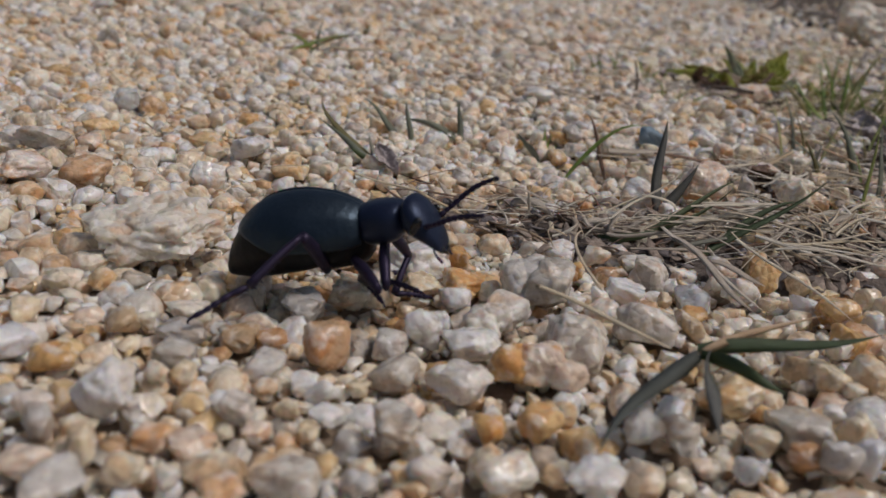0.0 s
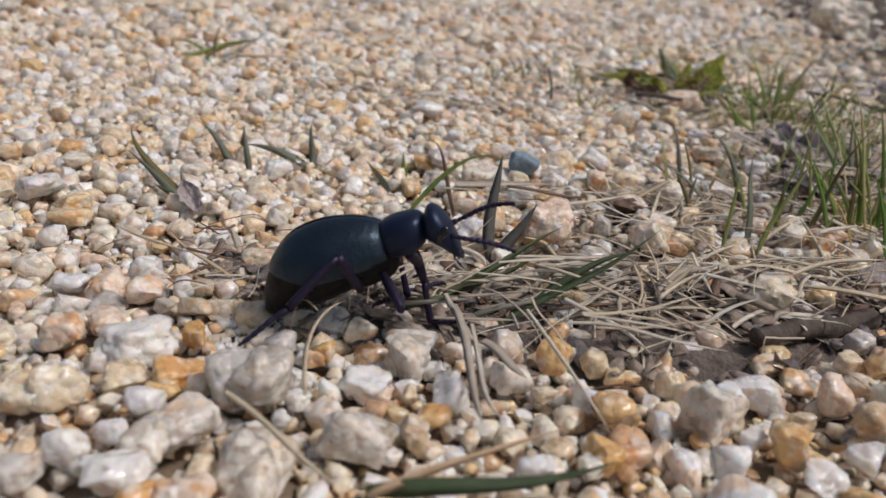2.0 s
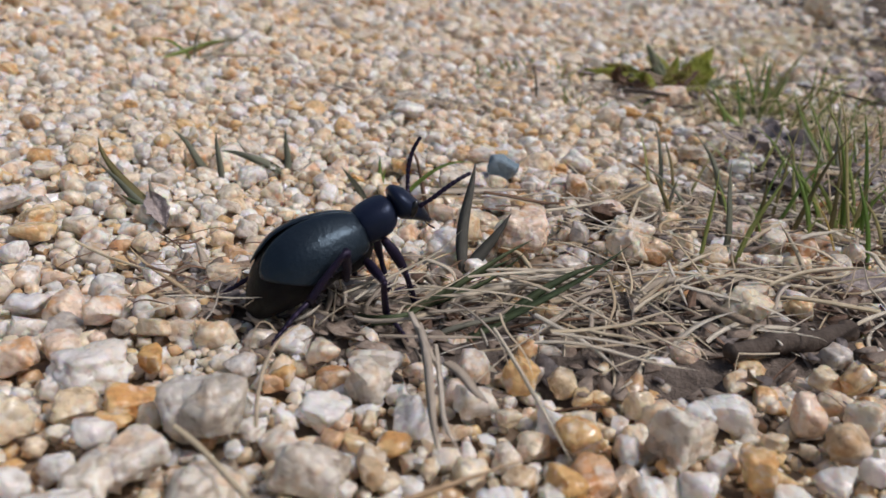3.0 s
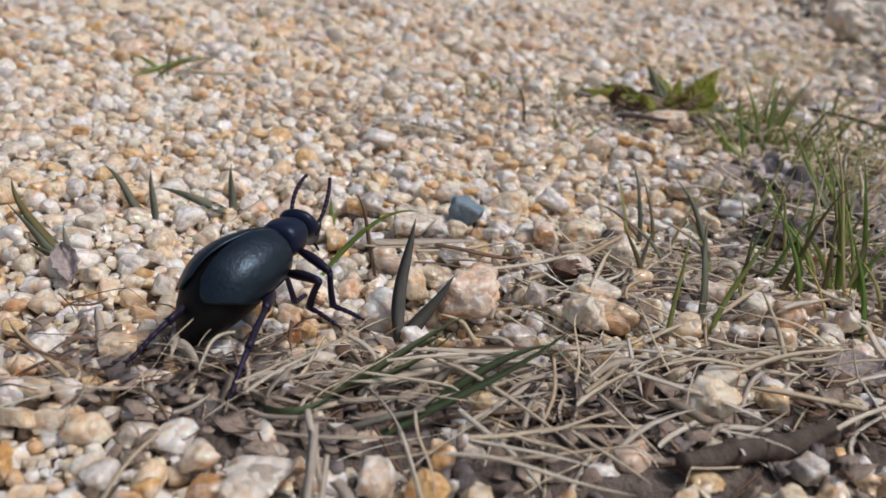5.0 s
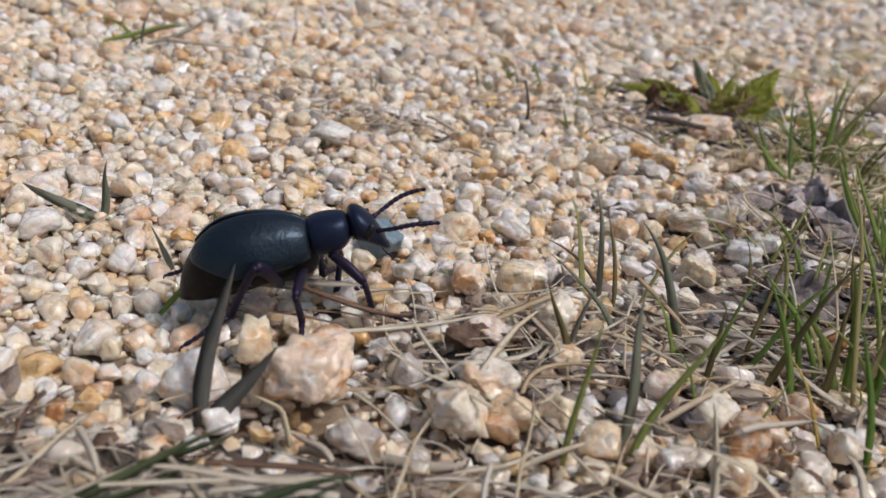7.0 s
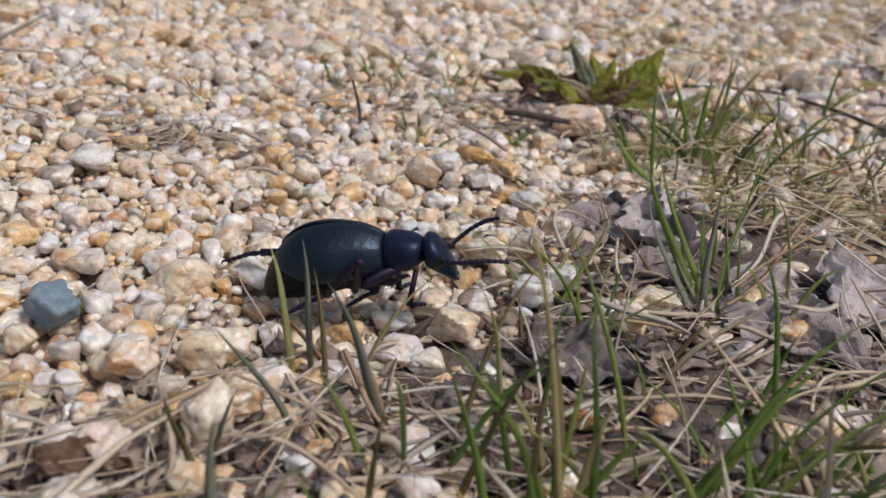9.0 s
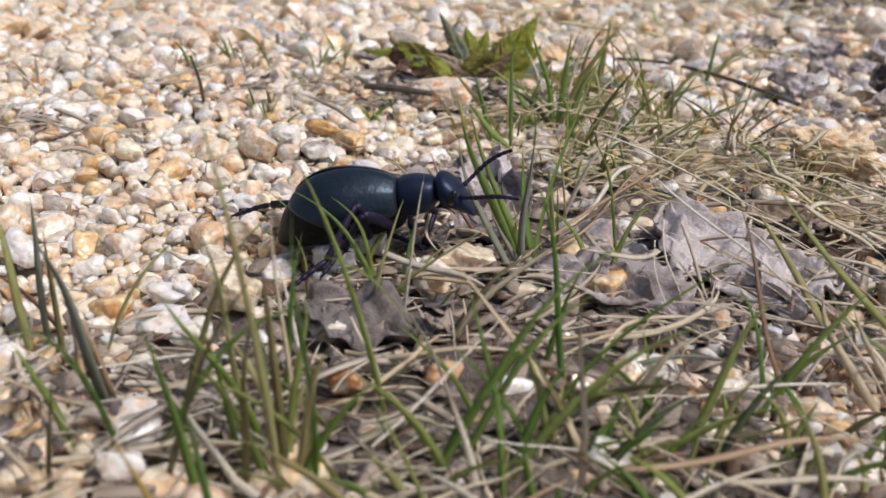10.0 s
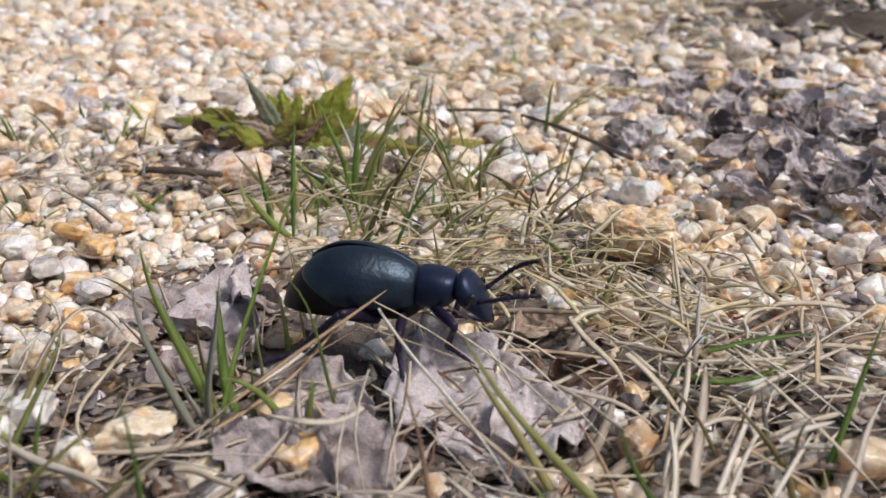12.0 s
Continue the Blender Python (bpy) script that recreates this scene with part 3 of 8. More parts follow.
# Where each leg hangs, its three lengths, and where its toes rest (cm from the waist; z from the ground under it).
LEGS = {
    "fore": dict(hip=(0.22, 0.17, -0.44), femur=0.54, tibia=0.50, tarsus=0.44, home=(0.86, 0.52), splay=22),
    "middle": dict(hip=(-0.10, 0.24, -0.58), femur=0.60, tibia=0.56, tarsus=0.48, home=(0.05, 0.88), splay=60),
    "hind": dict(hip=(-0.40, 0.24, -0.70), femur=0.68, tibia=0.74, tarsus=0.64, home=(-1.74, 0.96), splay=165),
}
WAIST = 1.0   # the waist's height over the root, cm


def make_beetle():
    root = new("beetle")
    root.empty_display_size = 0.005
    tagged(root, "black oil beetle with blue-black armour walking over gravel", "beetle")
    up = pose(0, 0, WAIST * CM)

    body = loft([(x, y, z, w * (1 - 0.012 * (i % 7 == 0)), h * (1 - 0.012 * (i % 7 == 0))) for i, (x, y, z, w, h) in enumerate(smooth_rings(ABDOMEN, 50))], 36)
    abdomen = part("abdomen", body, CHITIN, root, "swollen matt black abdomen")
    abdomen.matrix_basis = up
    for side in (1, -1):
        e = part("elytron", elytron(side), ELYTRA, root, "satin grey-black wing case")
        e.matrix_basis = up
    chest = part("mesothorax", loft(smooth_rings([(0.08, 0, -0.36, 0.17, 0.22), (-0.02, 0, -0.42, 0.26, 0.27), (-0.25, 0, -0.50, 0.33, 0.24), (-0.50, 0, -0.56, 0.28, 0.20), (-0.62, 0, -0.56, 0.12, 0.1)], 14), 24), CHITIN, root)
    chest.matrix_basis = up

    pron = part("pronotum", loft(smooth_rings([(-0.03, 0, -0.268, 0.165, 0.176), (0.02, 0, -0.249, 0.249, 0.219), (0.16, 0, -0.239, 0.278, 0.239), (0.32, 0, -0.23, 0.278, 0.229), (0.431, 0, -0.21, 0.225, 0.185), (0.5, 0, -0.2, 0.127, 0.117), (0.56, 0, -0.2, 0.0975, 0.0975)], 22), 28, 2.5), ARMOUR, root, "rounded blue-black neck shield")
    head = part("head", loft(smooth_rings([(-0.0185, 0, -0.2, 0.0796, 0.0895), (0.0185, 0, -0.19, 0.219, 0.189), (0.0927, 0, -0.2, 0.273, 0.224), (0.185, 0, -0.26, 0.273, 0.219), (0.278, 0, -0.359, 0.234, 0.189), (0.342, 0, -0.459, 0.179, 0.139), (0.38, 0, -0.528, 0.129, 0.0895), (0.389, 0, -0.558, 0.0497, 0.0398)], 24), 26, 2.2), ARMOUR, root, "broad bowed blue-black head")
    for side in (1, -1):
        bm = bmesh.new()
        bmesh.ops.create_uvsphere(bm, u_segments=14, v_segments=10, radius=CM, matrix=pose(0.192 * CM, side * 0.246 * CM, -0.251 * CM, 0, 35, 0) @ Matrix.Diagonal((0.055, 0.05, 0.11, 1)))
        part("eye", bm, EYE, head)
        jaw = loft(smooth_rings([(0.35, side * 0.0678, -0.505, 0.0407, 0.0362), (0.39, side * 0.0678, -0.562, 0.0305, 0.0305), (0.412, side * 0.0396, -0.601, 0.0169, 0.0181), (0.412, side * 0.0113, -0.629, 0.00678, 0.00678)], 9), 10)
        part("mandible", jaw, EYE, head)
        palp = loft(smooth_rings([(0.294, side * 0.113, -0.516, 0.0226, 0.0226), (0.328, side * 0.141, -0.596, 0.0181, 0.0181), (0.373, side * 0.141, -0.658, 0.0249, 0.0215), (0.395, side * 0.136, -0.686, 0.0113, 0.0113)], 10), 8)
        part("palp", palp, VIOLET, head)
    feelers = []
    for side in (1, -1):
        f = part("antenna", feeler(side), VIOLET, head, "beaded black feeler")
        f.matrix_basis = pose(0.271 * CM, side * 0.186 * CM, -0.279 * CM)
        feelers.append((side, f))

    legs = []
    for kind, d in LEGS.items():
        for side in (1, -1):
            thick = 1.15 if kind == "hind" else 1.0
            femur = part("femur", limb(d["femur"], [0.05 * thick, 0.075 * thick, 0.07 * thick, 0.05 * thick], 0.02), VIOLET, root)
            tibia = part("tibia", limb(d["tibia"], [0.042, 0.044, 0.048, 0.055], 0.015, spines=6), VIOLET, femur)
            tarsus = part("tarsus", toes(d["tarsus"], 0.038), VIOLET, femur)
            legs.append((kind, side, femur, tibia, tarsus))
    return root, pron, head, feelers, legs


# Seconds; the waist's x, y, z (cm); heading (from +x to +y), pitch; neck shield pitch and yaw; head pitch and yaw.
BEETLE = [
    (0.0, 0.40, 8.60, 1.18, -6, 9, 4, -8, 0, -5),
    (0.5, 1.24, 9.06, 1.19, -6, 8, 5, -8, 6, -8),
    (1.0, 2.02, 9.68, 1.34, -5, 17, 1, -6, 8, -6),
    (1.5, 2.95, 10.47, 1.32, -6, 15, -1, -8, 8, -8),
    (2.0, 3.41, 10.88, 1.41, 0, 20, 1, -5, -12, 5),
    (2.5, 3.35, 11.40, 1.38, 18, 24, 12, -6, -6, -10),
    (3.2, 3.42, 12.10, 1.34, 34, 16, 4, 0, 0, 0),
    (4.5, 3.40, 13.27, 1.31, 49, 9, -12, 20, 6, 4),
    (5.0, 3.16, 13.59, 1.37, 58, 14, -16, 20, 6, 0),
    (5.5, 2.95, 14.20, 1.20, 64, 9, -8, 13, 4, 0),
    (6.0, 3.17, 14.95, 1.32, 54, 15, -12, 4, 6, -6),
    (6.5, 4.14, 15.20, 1.36, 18, 13, -2, 14, 4, 0),
    (7.5, 5.90, 16.80, 1.32, 24, 12, -2, -6, 8, 0),
    (8.5, 7.56, 18.41, 1.40, 6, 14, -8, 2, 8, -3),
    (9.0, 9.08, 19.38, 1.30, 8, 9, -12, -5, 12, 5),
    (9.5, 10.43, 20.16, 1.30, 5, 11, -7, 0, 14, 5),
    (10.0, 11.69, 20.78, 1.24, 5, 8, -6, 0, 16, -5),
    (10.5, 12.11, 21.47, 1.45, 15, 20, -2, -1, -4, 0),
    (11.0, 13.20, 21.81, 1.80, 12, 21, -15, -6, 2, 0),
    (11.5, 14.34, 22.66, 1.56, -4, 1, -7, -3, 12, 10),
    (12.0, 15.43, 22.50, 1.44, -4, -5, -4, -2, 14, -8),
]


# ---- plants, straw and litter ----
DULL = streak_material("dull_dark_blade", [(0.0, (0.085, 0.095, 0.08)), (1.0, (0.145, 0.145, 0.13))])
DEEP_GREEN = streak_material("deep_green_blade", [(0.0, (0.075, 0.115, 0.055)), (0.6, (0.12, 0.17, 0.08)), (1.0, (0.17, 0.21, 0.11))], through=0.25)
OLIVE = streak_material("olive_blade", [(0.0, (0.20, 0.19, 0.08)), (1.0, (0.34, 0.29, 0.13))], through=0.3)
BROWN = streak_material("brown_stalk", [(0.0, (0.20, 0.12, 0.08)), (1.0, (0.32, 0.20, 0.13))])
YELLOW = streak_material("yellowed_blade", [(0.0, (0.50, 0.36, 0.08)), (1.0, (0.55, 0.42, 0.14))])
TAN = streak_material("tan_blade", [(0.0, (0.50, 0.33, 0.19)), (1.0, (0.58, 0.42, 0.27))])
LEAF_OLD = leaf_material("grey_green_leaf", (0.22, 0.26, 0.16), (0.36, 0.38, 0.26), (0.28, 0.20, 0.12), 90, 0.5, 0.5, 0.2)
LEAF_YELLOW = leaf_material("yellowing_leaf", (0.27, 0.27, 0.05), (0.44, 0.38, 0.10), (0.30, 0.16, 0.07), 90, 0.5, 0.7, 0.25)
LEAF_PALE = leaf_material("pale_grey_leaf", (0.50, 0.45, 0.455), (0.74, 0.69, 0.69), (0.36, 0.27, 0.21), 160, 0.6, 0.6)
LEAF_DARK = leaf_material("dark_grey_leaf", (0.15, 0.13, 0.125), (0.28, 0.25, 0.24), (0.12, 0.085, 0.065), 150, 0.6)
LEAF_TAN = leaf_material("tan_leaf", (0.30, 0.22, 0.15), (0.50, 0.40, 0.31), (0.22, 0.13, 0.08), 140, 0.6)
LITTER = leaf_material("rotten_litter", (0.27, 0.21, 0.165), (0.47, 0.39, 0.32), (0.17, 0.11, 0.08), 200, 0.7)
LEAF_BROWN = leaf_material("brown_leaf", (0.13, 0.08, 0.055), (0.24, 0.15, 0.10), (0.08, 0.05, 0.035), 140, 0.6)
STONE_PALE = pebble_material("pale_stone", True, [(0.0, (0.88, 0.82, 0.71)), (0.5, (0.86, 0.80, 0.72))], 0.55, 0.6, 0.15)
STONE_WHITE = pebble_material("white_stone", True, [(0.0, (0.91, 0.89, 0.86)), (0.35, (0.82, 0.82, 0.82)), (0.65, (0.93, 0.90, 0.85))], 0.25, 0.3)
STONE_OCHRE = pebble_material("honey_stone", True, [(0.0, (0.82, 0.56, 0.27)), (0.4, (0.85, 0.66, 0.40)), (0.75, (0.75, 0.47, 0.19))], 0.6, 0.45)
STONE_RUST = pebble_material("rust_stone", True, [(0.0, (0.62, 0.36, 0.18)), (0.5, (0.70, 0.46, 0.27))], 0.8, 0.5, 0.1)
STONE_GREYP = pebble_material("grey_stone", True, [(0.0, (0.62, 0.57, 0.49)), (0.4, (0.70, 0.66, 0.60)), (0.75, (0.58, 0.55, 0.51))], 0.4, 0.4)
STONE_CREAM = pebble_material("cream_stone", True, [(0.0, (0.88, 0.77, 0.58)), (0.4, (0.84, 0.70, 0.49)), (0.7, (0.89, 0.81, 0.67))], 0.6, 0.5)
STONE_SPECK = pebble_material("speckled_stone", True, [(0.0, (0.82, 0.76, 0.66)), (0.5, (0.76, 0.71, 0.63))], 0.5, 1.0, 0.15)
STONE_ROSE = pebble_material("rose_stone", True, [(0.0, (0.90, 0.73, 0.58)), (0.5, (0.90, 0.78, 0.68))], 0.9, 0.5, 0.1)
STONE_CRUST = pebble_material("sand_crust", True, [(0.0, (0.74, 0.56, 0.34)), (0.5, (0.74, 0.56, 0.34))], 0.6, 1.0, 0.4)
STONE_TAN = pebble_material("tan_stone", True, [(0.0, (0.56, 0.40, 0.24)), (0.5, (0.62, 0.47, 0.30))], 0.5, 0.6, 0.3)
STONE_BLUE = BLUE_STONE


def thing(name, label, category, group=""):
    ob = new(name)
    ob.empty_display_size = 0.003
    return tagged(ob, label, category, group)


def strip(p, c, q, w, r, taper=2.2, thick=0.16, face=None, rings=11, round_base=0.6, kink=0.0):
    """Places, faces and uvs of one blade on a bow from p by c to q (cm): a flat-sided, slightly keeled body that narrows to its tip."""
    p, c, q = (np.array(v, float) for v in (p, c, q))
    f = np.array(face if face is not None else (r.uniform(-0.5, 0.5), -0.8, r.uniform(0.2, 0.7)))
    n = math.hypot(*(q - p)) or 1
    wob = np.array([r.uniform(-1, 1) for _ in range(3)]) * 0.02 * n
    twist = r.uniform(-0.7, 0.7)
    break_at, way = r.uniform(0.3, 0.75), np.array([r.uniform(-1, 1), r.uniform(-1, 1), r.uniform(-0.3, 0.3)]) * kink * n
    vs, uv = [], []
    for i in range(rings):
        u = i / (rings - 1)
        pt = (1 - u) ** 2 * p + 2 * u * (1 - u) * c + u * u * q + wob * math.sin(math.pi * 2 * u) + way * max(0.0, u - break_at)
        tan = 2 * (1 - u) * (c - p) + 2 * u * (q - c)
        tan /= np.linalg.norm(tan) + 1e-9
        side = np.cross(tan, f)
        side /= np.linalg.norm(side) + 1e-9
        nor = np.cross(side, tan)
        a = twist * u
        side, nor = side * math.cos(a) + nor * math.sin(a), nor * math.cos(a) - side * math.sin(a)
        h = w / 2 * min(1.0, round_base + 2.2 * u) * max(0.03, 1 - u**taper)
        vs += [pt + side * h, pt - nor * h * thick * 1.6, pt - side * h, pt - nor * h * (thick * 1.6 + 0.10)]
        uv += [(0, u * n), (0.5, u * n), (1, u * n), (0.5, u * n + 0.3)]
    k = np.arange(rings - 1)[:, None] * 4
    j = np.arange(4)[None]
    faces = np.stack([k + j, k + (j + 1) % 4, k + 4 + (j + 1) % 4, k + 4 + j], -1).reshape(-1, 4)
    return np.array(vs), faces, np.array(uv)


BLADE_RNG = random.Random(23)


def blade(tuft, material, p, c, q, w):
    v, f, uv = strip(p, c, q, w, BLADE_RNG)
    return solid("blade", from_arrays("blade", v * CM, f, uv), material, tuft, smooth=False)


STRAW_WORDS = {"dry_straw": "pale dry grass straw lying on gravel", "weathered_straw": "weathered grey grass straw lying on gravel", "brown_stalk": "thin brown dry stalk lying on gravel",
               "tan_blade": "tan dried grass blade lying on gravel", "green_blade": "fallen green grass blade on straw", "grey_green_blade": "dull grey-green grass blade on gravel"}


def straw(material, p, c, q, w):
    on = 0.13 if p[1] < 12.5 else 0.0   # the coarser stones carry it higher
    p, c, q = [(*k[:2], k[2] + on) for k in (p, c, q)]
    v, f, uv = strip(p, c, q, w * BLADE_RNG.uniform(0.36, 0.66), BLADE_RNG, taper=5.0, thick=BLADE_RNG.uniform(0.03, 0.16), face=(BLADE_RNG.uniform(-0.3, 0.3), -0.5, 0.8), round_base=0.9)
    ob = solid("straw", from_arrays("straw", v * CM, f, uv), material, smooth=False)
    return tagged(ob, STRAW_WORDS[material.name], "straw", "loose straws")


def grass_clump(x, y, high, count, spread, material, seed, label):
    """A clump of blades growing from one spot, leaning every way, a few of them dry."""
    r = random.Random(seed * 17 + 3)
    tuft = thing("grass_tuft", label, "grass tuft", "grass clumps")
    for k in range(count):
        bx, by = x + r.gauss(0, 0.55 * spread), y + r.gauss(0, 0.55 * spread)
        h = high * r.uniform(0.5, 1.2)
        a, lean = r.uniform(0, 6.283), r.uniform(0.25, 1.25) * h
        tx, ty = bx + lean * math.cos(a), by + lean * math.sin(a) * 0.7
        z = relief(bx, by) - 0.05
        p, q = (bx, by, z), (tx, ty, z + h)
        c = (bx + 0.25 * (tx - bx), by + 0.25 * (ty - by), z + h * r.uniform(0.55, 0.85))
        m = STRAW if r.random() < 0.18 else OLIVE if r.random() < 0.15 else material
        v, f, uv = strip(p, c, q, r.uniform(0.03, 0.075) * (1.4 if high < 1.1 else 1.35 if high > 1.6 else 1.1), r)
        solid("blade", from_arrays("blade", v * CM, f, uv), m, tuft, smooth=False)
    return tuft


def mat_of_straw(name, label, zones, material, seed, wide=(0.014, 0.085), long=(0.25, 2.1), lift=0.42):
    """A tangle of thin dry blades over patches of the ground (middle, half sizes, count; cm), as one heap."""
    r = random.Random(seed)
    vs, fs, us, base = [], [], [], 0
    for cx, cy, rx, ry, count in zones:
        for _ in range(count):
            x, y = r.gauss(cx, rx * 0.55), r.gauss(cy, ry * 0.55)
            a, n = r.uniform(0, 6.283), r.uniform(*long)
            if r.random() < 0.5:
                a = r.gauss(0.35, 0.6)
            dx, dy = n / 2 * math.cos(a), n / 2 * math.sin(a)
            z = relief(x, y) + 0.18 + lift * r.random() ** 2.5
            p, q = (x - dx, y - dy, z + r.uniform(-0.15, 0.1)), (x + dx, y + dy, z + r.uniform(-0.12, 0.25))
            c = (x + r.gauss(0, 0.16 * n), y + r.gauss(0, 0.16 * n), z + r.uniform(0, 0.25))
            v, f, uv = strip(p, c, q, wide[0] + (wide[1] - wide[0]) * r.random() ** 1.9, r, 5.0, r.uniform(0.03, 0.16), (r.uniform(-0.7, 0.7), -0.5, r.uniform(0.3, 1.0)), 11, 0.9, r.uniform(0.4, 1.2) if r.random() < 0.6 else 0.0)
            vs.append(v)
            fs.append(f + base)
            us.append(uv)
            base += len(v)
    me = from_arrays(name, np.concatenate(vs) * CM, np.concatenate(fs), np.concatenate(us))
    return tagged(solid(name, me, material, smooth=False), label, "straw litter", kind="stuff")


def leaf_sheet(long, wide, seed, curl=0.3, teeth=0.0, cup=0.15, nu=20, nv=11, ragged=0.06, crumple=1.0):
    """A leaf blade along +x from the origin, cm: two skins with a rim, a sunken midrib, side veins, waves and curled margins."""
    r = random.Random(seed)
    o = Vector((r.uniform(0, 90), r.uniform(0, 90), 0))
    skins = []
    for low in (0, 1):
        for i in range(nu):
            u = i / (nu - 1)
            half = wide / 2 * (math.sin(math.pi * min(1.0, 0.03 + 0.96 * u**0.8)) ** 1.05)
            half *= 1 + ragged * noise.noise(Vector((u * 9, seed, 0))) * 3 + teeth * ((i % 2) - 0.5)
            for j in range(nv):
                v = 2 * j / (nv - 1) - 1
                x = long * (u + 0.02 * noise.noise(Vector((v * 2, u * 3, seed))))
                y = half * v
                z = cup * wide * v * v + curl * long * (u - 0.4) ** 2 * (1 if seed % 2 else -0.6)
                z += crumple * wide * (0.13 * noise.noise(Vector((u * 3.6, v * 1.8, 0)) + o) + 0.06 * noise.noise(Vector((u * 9, v * 5, 3)) + o) + 0.03 * abs(noise.noise(Vector((u * 16, v * 9, 7)) + o)))
                z += 0.018 * wide * abs(math.sin(9 * u * math.pi - 3.0 * abs(v))) - 0.03 * wide * math.exp(-(v * 9) ** 2)
                skins.append((x, y, z - 0.012 * low))
    n = nu * nv
    faces = []
    for i in range(nu - 1):
        for j in range(nv - 1):
            a = i * nv + j
            faces.append((a, a + nv, a + nv + 1, a + 1))
            faces.append((n + a, n + a + 1, n + a + nv + 1, n + a + nv))
    rim = [i * nv for i in range(nu)] + [(nu - 1) * nv + j for j in range(1, nv)] + [i * nv + nv - 1 for i in range(nu - 2, -1, -1)] + list(range(nv - 2, 0, -1))
    for a, b in zip(rim, rim[1:] + rim[:1]):
        faces.append((a, n + a, n + b, b))
    return np.array(skins), np.array(faces)


def dead_leaf(x, y, z, long, wide, turn, tip, roll, material, seed, label, curl=0.3, cup=0.15, teeth=0.0, ragged=0.10, rolled=0.0):
    """A fallen leaf; with rolled, one margin is wound into a tube of that radius (cm)."""
    v, f = leaf_sheet(long, wide, seed, curl, teeth, cup, 34, 21, ragged, 1.6)
    if rolled:
        past = np.clip(v[:, 1] - 0.02 * wide, 0, None)
        turned = np.minimum(past / rolled, 5.2)
        tight = rolled * (1 - 0.05 * turned)
        v[:, 1] = np.where(past > 0, 0.02 * wide + tight * np.sin(turned), v[:, 1])
        v[:, 2] += np.where(past > 0, tight * (1 - np.cos(turned)), 0)
    v[:, 0] -= long / 2
    ob = solid("dead_leaf", from_arrays("dead_leaf", v * CM, f), material)
    ob.matrix_basis = pose(x * CM, y * CM, (z + relief(x, y)) * CM) @ pose(0, 0, 0, -roll, 0, 0) @ pose(0, 0, 0, 0, tip, turn)
    return tagged(ob, label, "leaf", "dead leaves")


def plant_leaf(plant, material, p, q, wide, seed):
    p, q = Vector(p), Vector(q)
    d = q - p
    v, f = leaf_sheet(d.length * 1.05, wide, seed + 40, 0.10, 0.14, 0.10, 26, 11, 0.14)
    ob = solid("leaf", from_arrays("leaf", v * CM, f), material, plant)
    side = Vector((0, -1, 0.35)).cross(d).normalized() if seed % 3 else Vector((0, -0.6, 0.8)).cross(d).normalized()
    x = d.normalized()
    ob.matrix_basis = Matrix.Translation(p * CM) @ Matrix((x, -side, x.cross(-side))).transposed().to_4x4()
    return ob


def twig(name, points, radii, label, seed, knots=0.28):
    """A bent, knotty stick through points (cm)."""
    r = random.Random(seed)
    pts = np.array(smooth_rings([(*p, w, 0) for p, w in zip(points, radii)], 26))
    bm = bmesh.new()
    loops = []
    for i, (x, y, z, w, _) in enumerate(pts):
        d = Vector(pts[min(i + 1, 25)][:3] - pts[max(i - 1, 0)][:3]).normalized()
        a = d.cross(Vector((0, 0, 1))).normalized()
        b = a.cross(d)
        loop = []
        for k in range(12):
            g = 2 * math.pi * k / 12
            s = w * (1 + knots * noise.noise(Vector((i * 0.35, k * 0.8, seed))) + knots * (i % 8 == 0))
            loop.append(bm.verts.new((Vector((x, y, z)) + a * s * math.cos(g) + b * s * math.sin(g)) * CM))
        loops.append(loop)
    for a, b in zip(loops, loops[1:]):
        for k in range(12):
            bm.faces.new((a[k], b[k], b[(k + 1) % 12], a[(k + 1) % 12]))
    bm.faces.new(loops[0][::-1])
    bm.faces.new(loops[-1])
    bmesh.ops.recalc_face_normals(bm, faces=bm.faces)
    return tagged(part(name, bm, BARK), label, "twig")


def crumbs(name, label, zones, material, seed, size=(0.05, 0.24), category="leaf litter"):
    """Small torn flakes of leaf and bark strewn over patches of the ground, as one heap."""
    r = random.Random(seed)
    vs, fs, base = [], [], 0
    for cx, cy, rx, ry, count in zones:
        for _ in range(count):
            x, y = r.gauss(cx, rx * 0.6), r.gauss(cy, ry * 0.6)
            s, a = r.uniform(*size), r.uniform(0, 6.283)
            k = 7
            ring = [(s * r.uniform(0.45, 1.5) * math.cos(2 * math.pi * i / k), s * r.uniform(0.25, 0.8) * math.sin(2 * math.pi * i / k)) for i in range(k)]
            tx, ty, z = r.gauss(0, 0.28), r.gauss(0, 0.28), relief(x, y) + r.uniform(0.08, 0.32)
            bend = r.uniform(-0.8, 0.8)
            for dz in (0.0, -0.015):
                for u, w in [(0, 0)] + ring:
                    vs.append((x + u * math.cos(a) - w * math.sin(a), y + u * math.sin(a) + w * math.cos(a), z + u * tx + w * ty + bend * u * u / max(s, 0.1) * 0.5 + dz))
            for i in range(k):
                j = (i + 1) % k
                fs.append((base, base + 1 + i, base + 1 + j))
                fs.append((base + k + 1, base + k + 2 + j, base + k + 2 + i))
                fs.append((base + 1 + i, base + k + 2 + i, base + k + 2 + j))
                fs.append((base + 1 + i, base + k + 2 + j, base + 1 + j))
            base += 2 * (k + 1)
    me = from_arrays(name, np.array(vs) * CM, np.array(fs))
    return tagged(solid(name, me, material, smooth=False), label, category, kind="stuff")


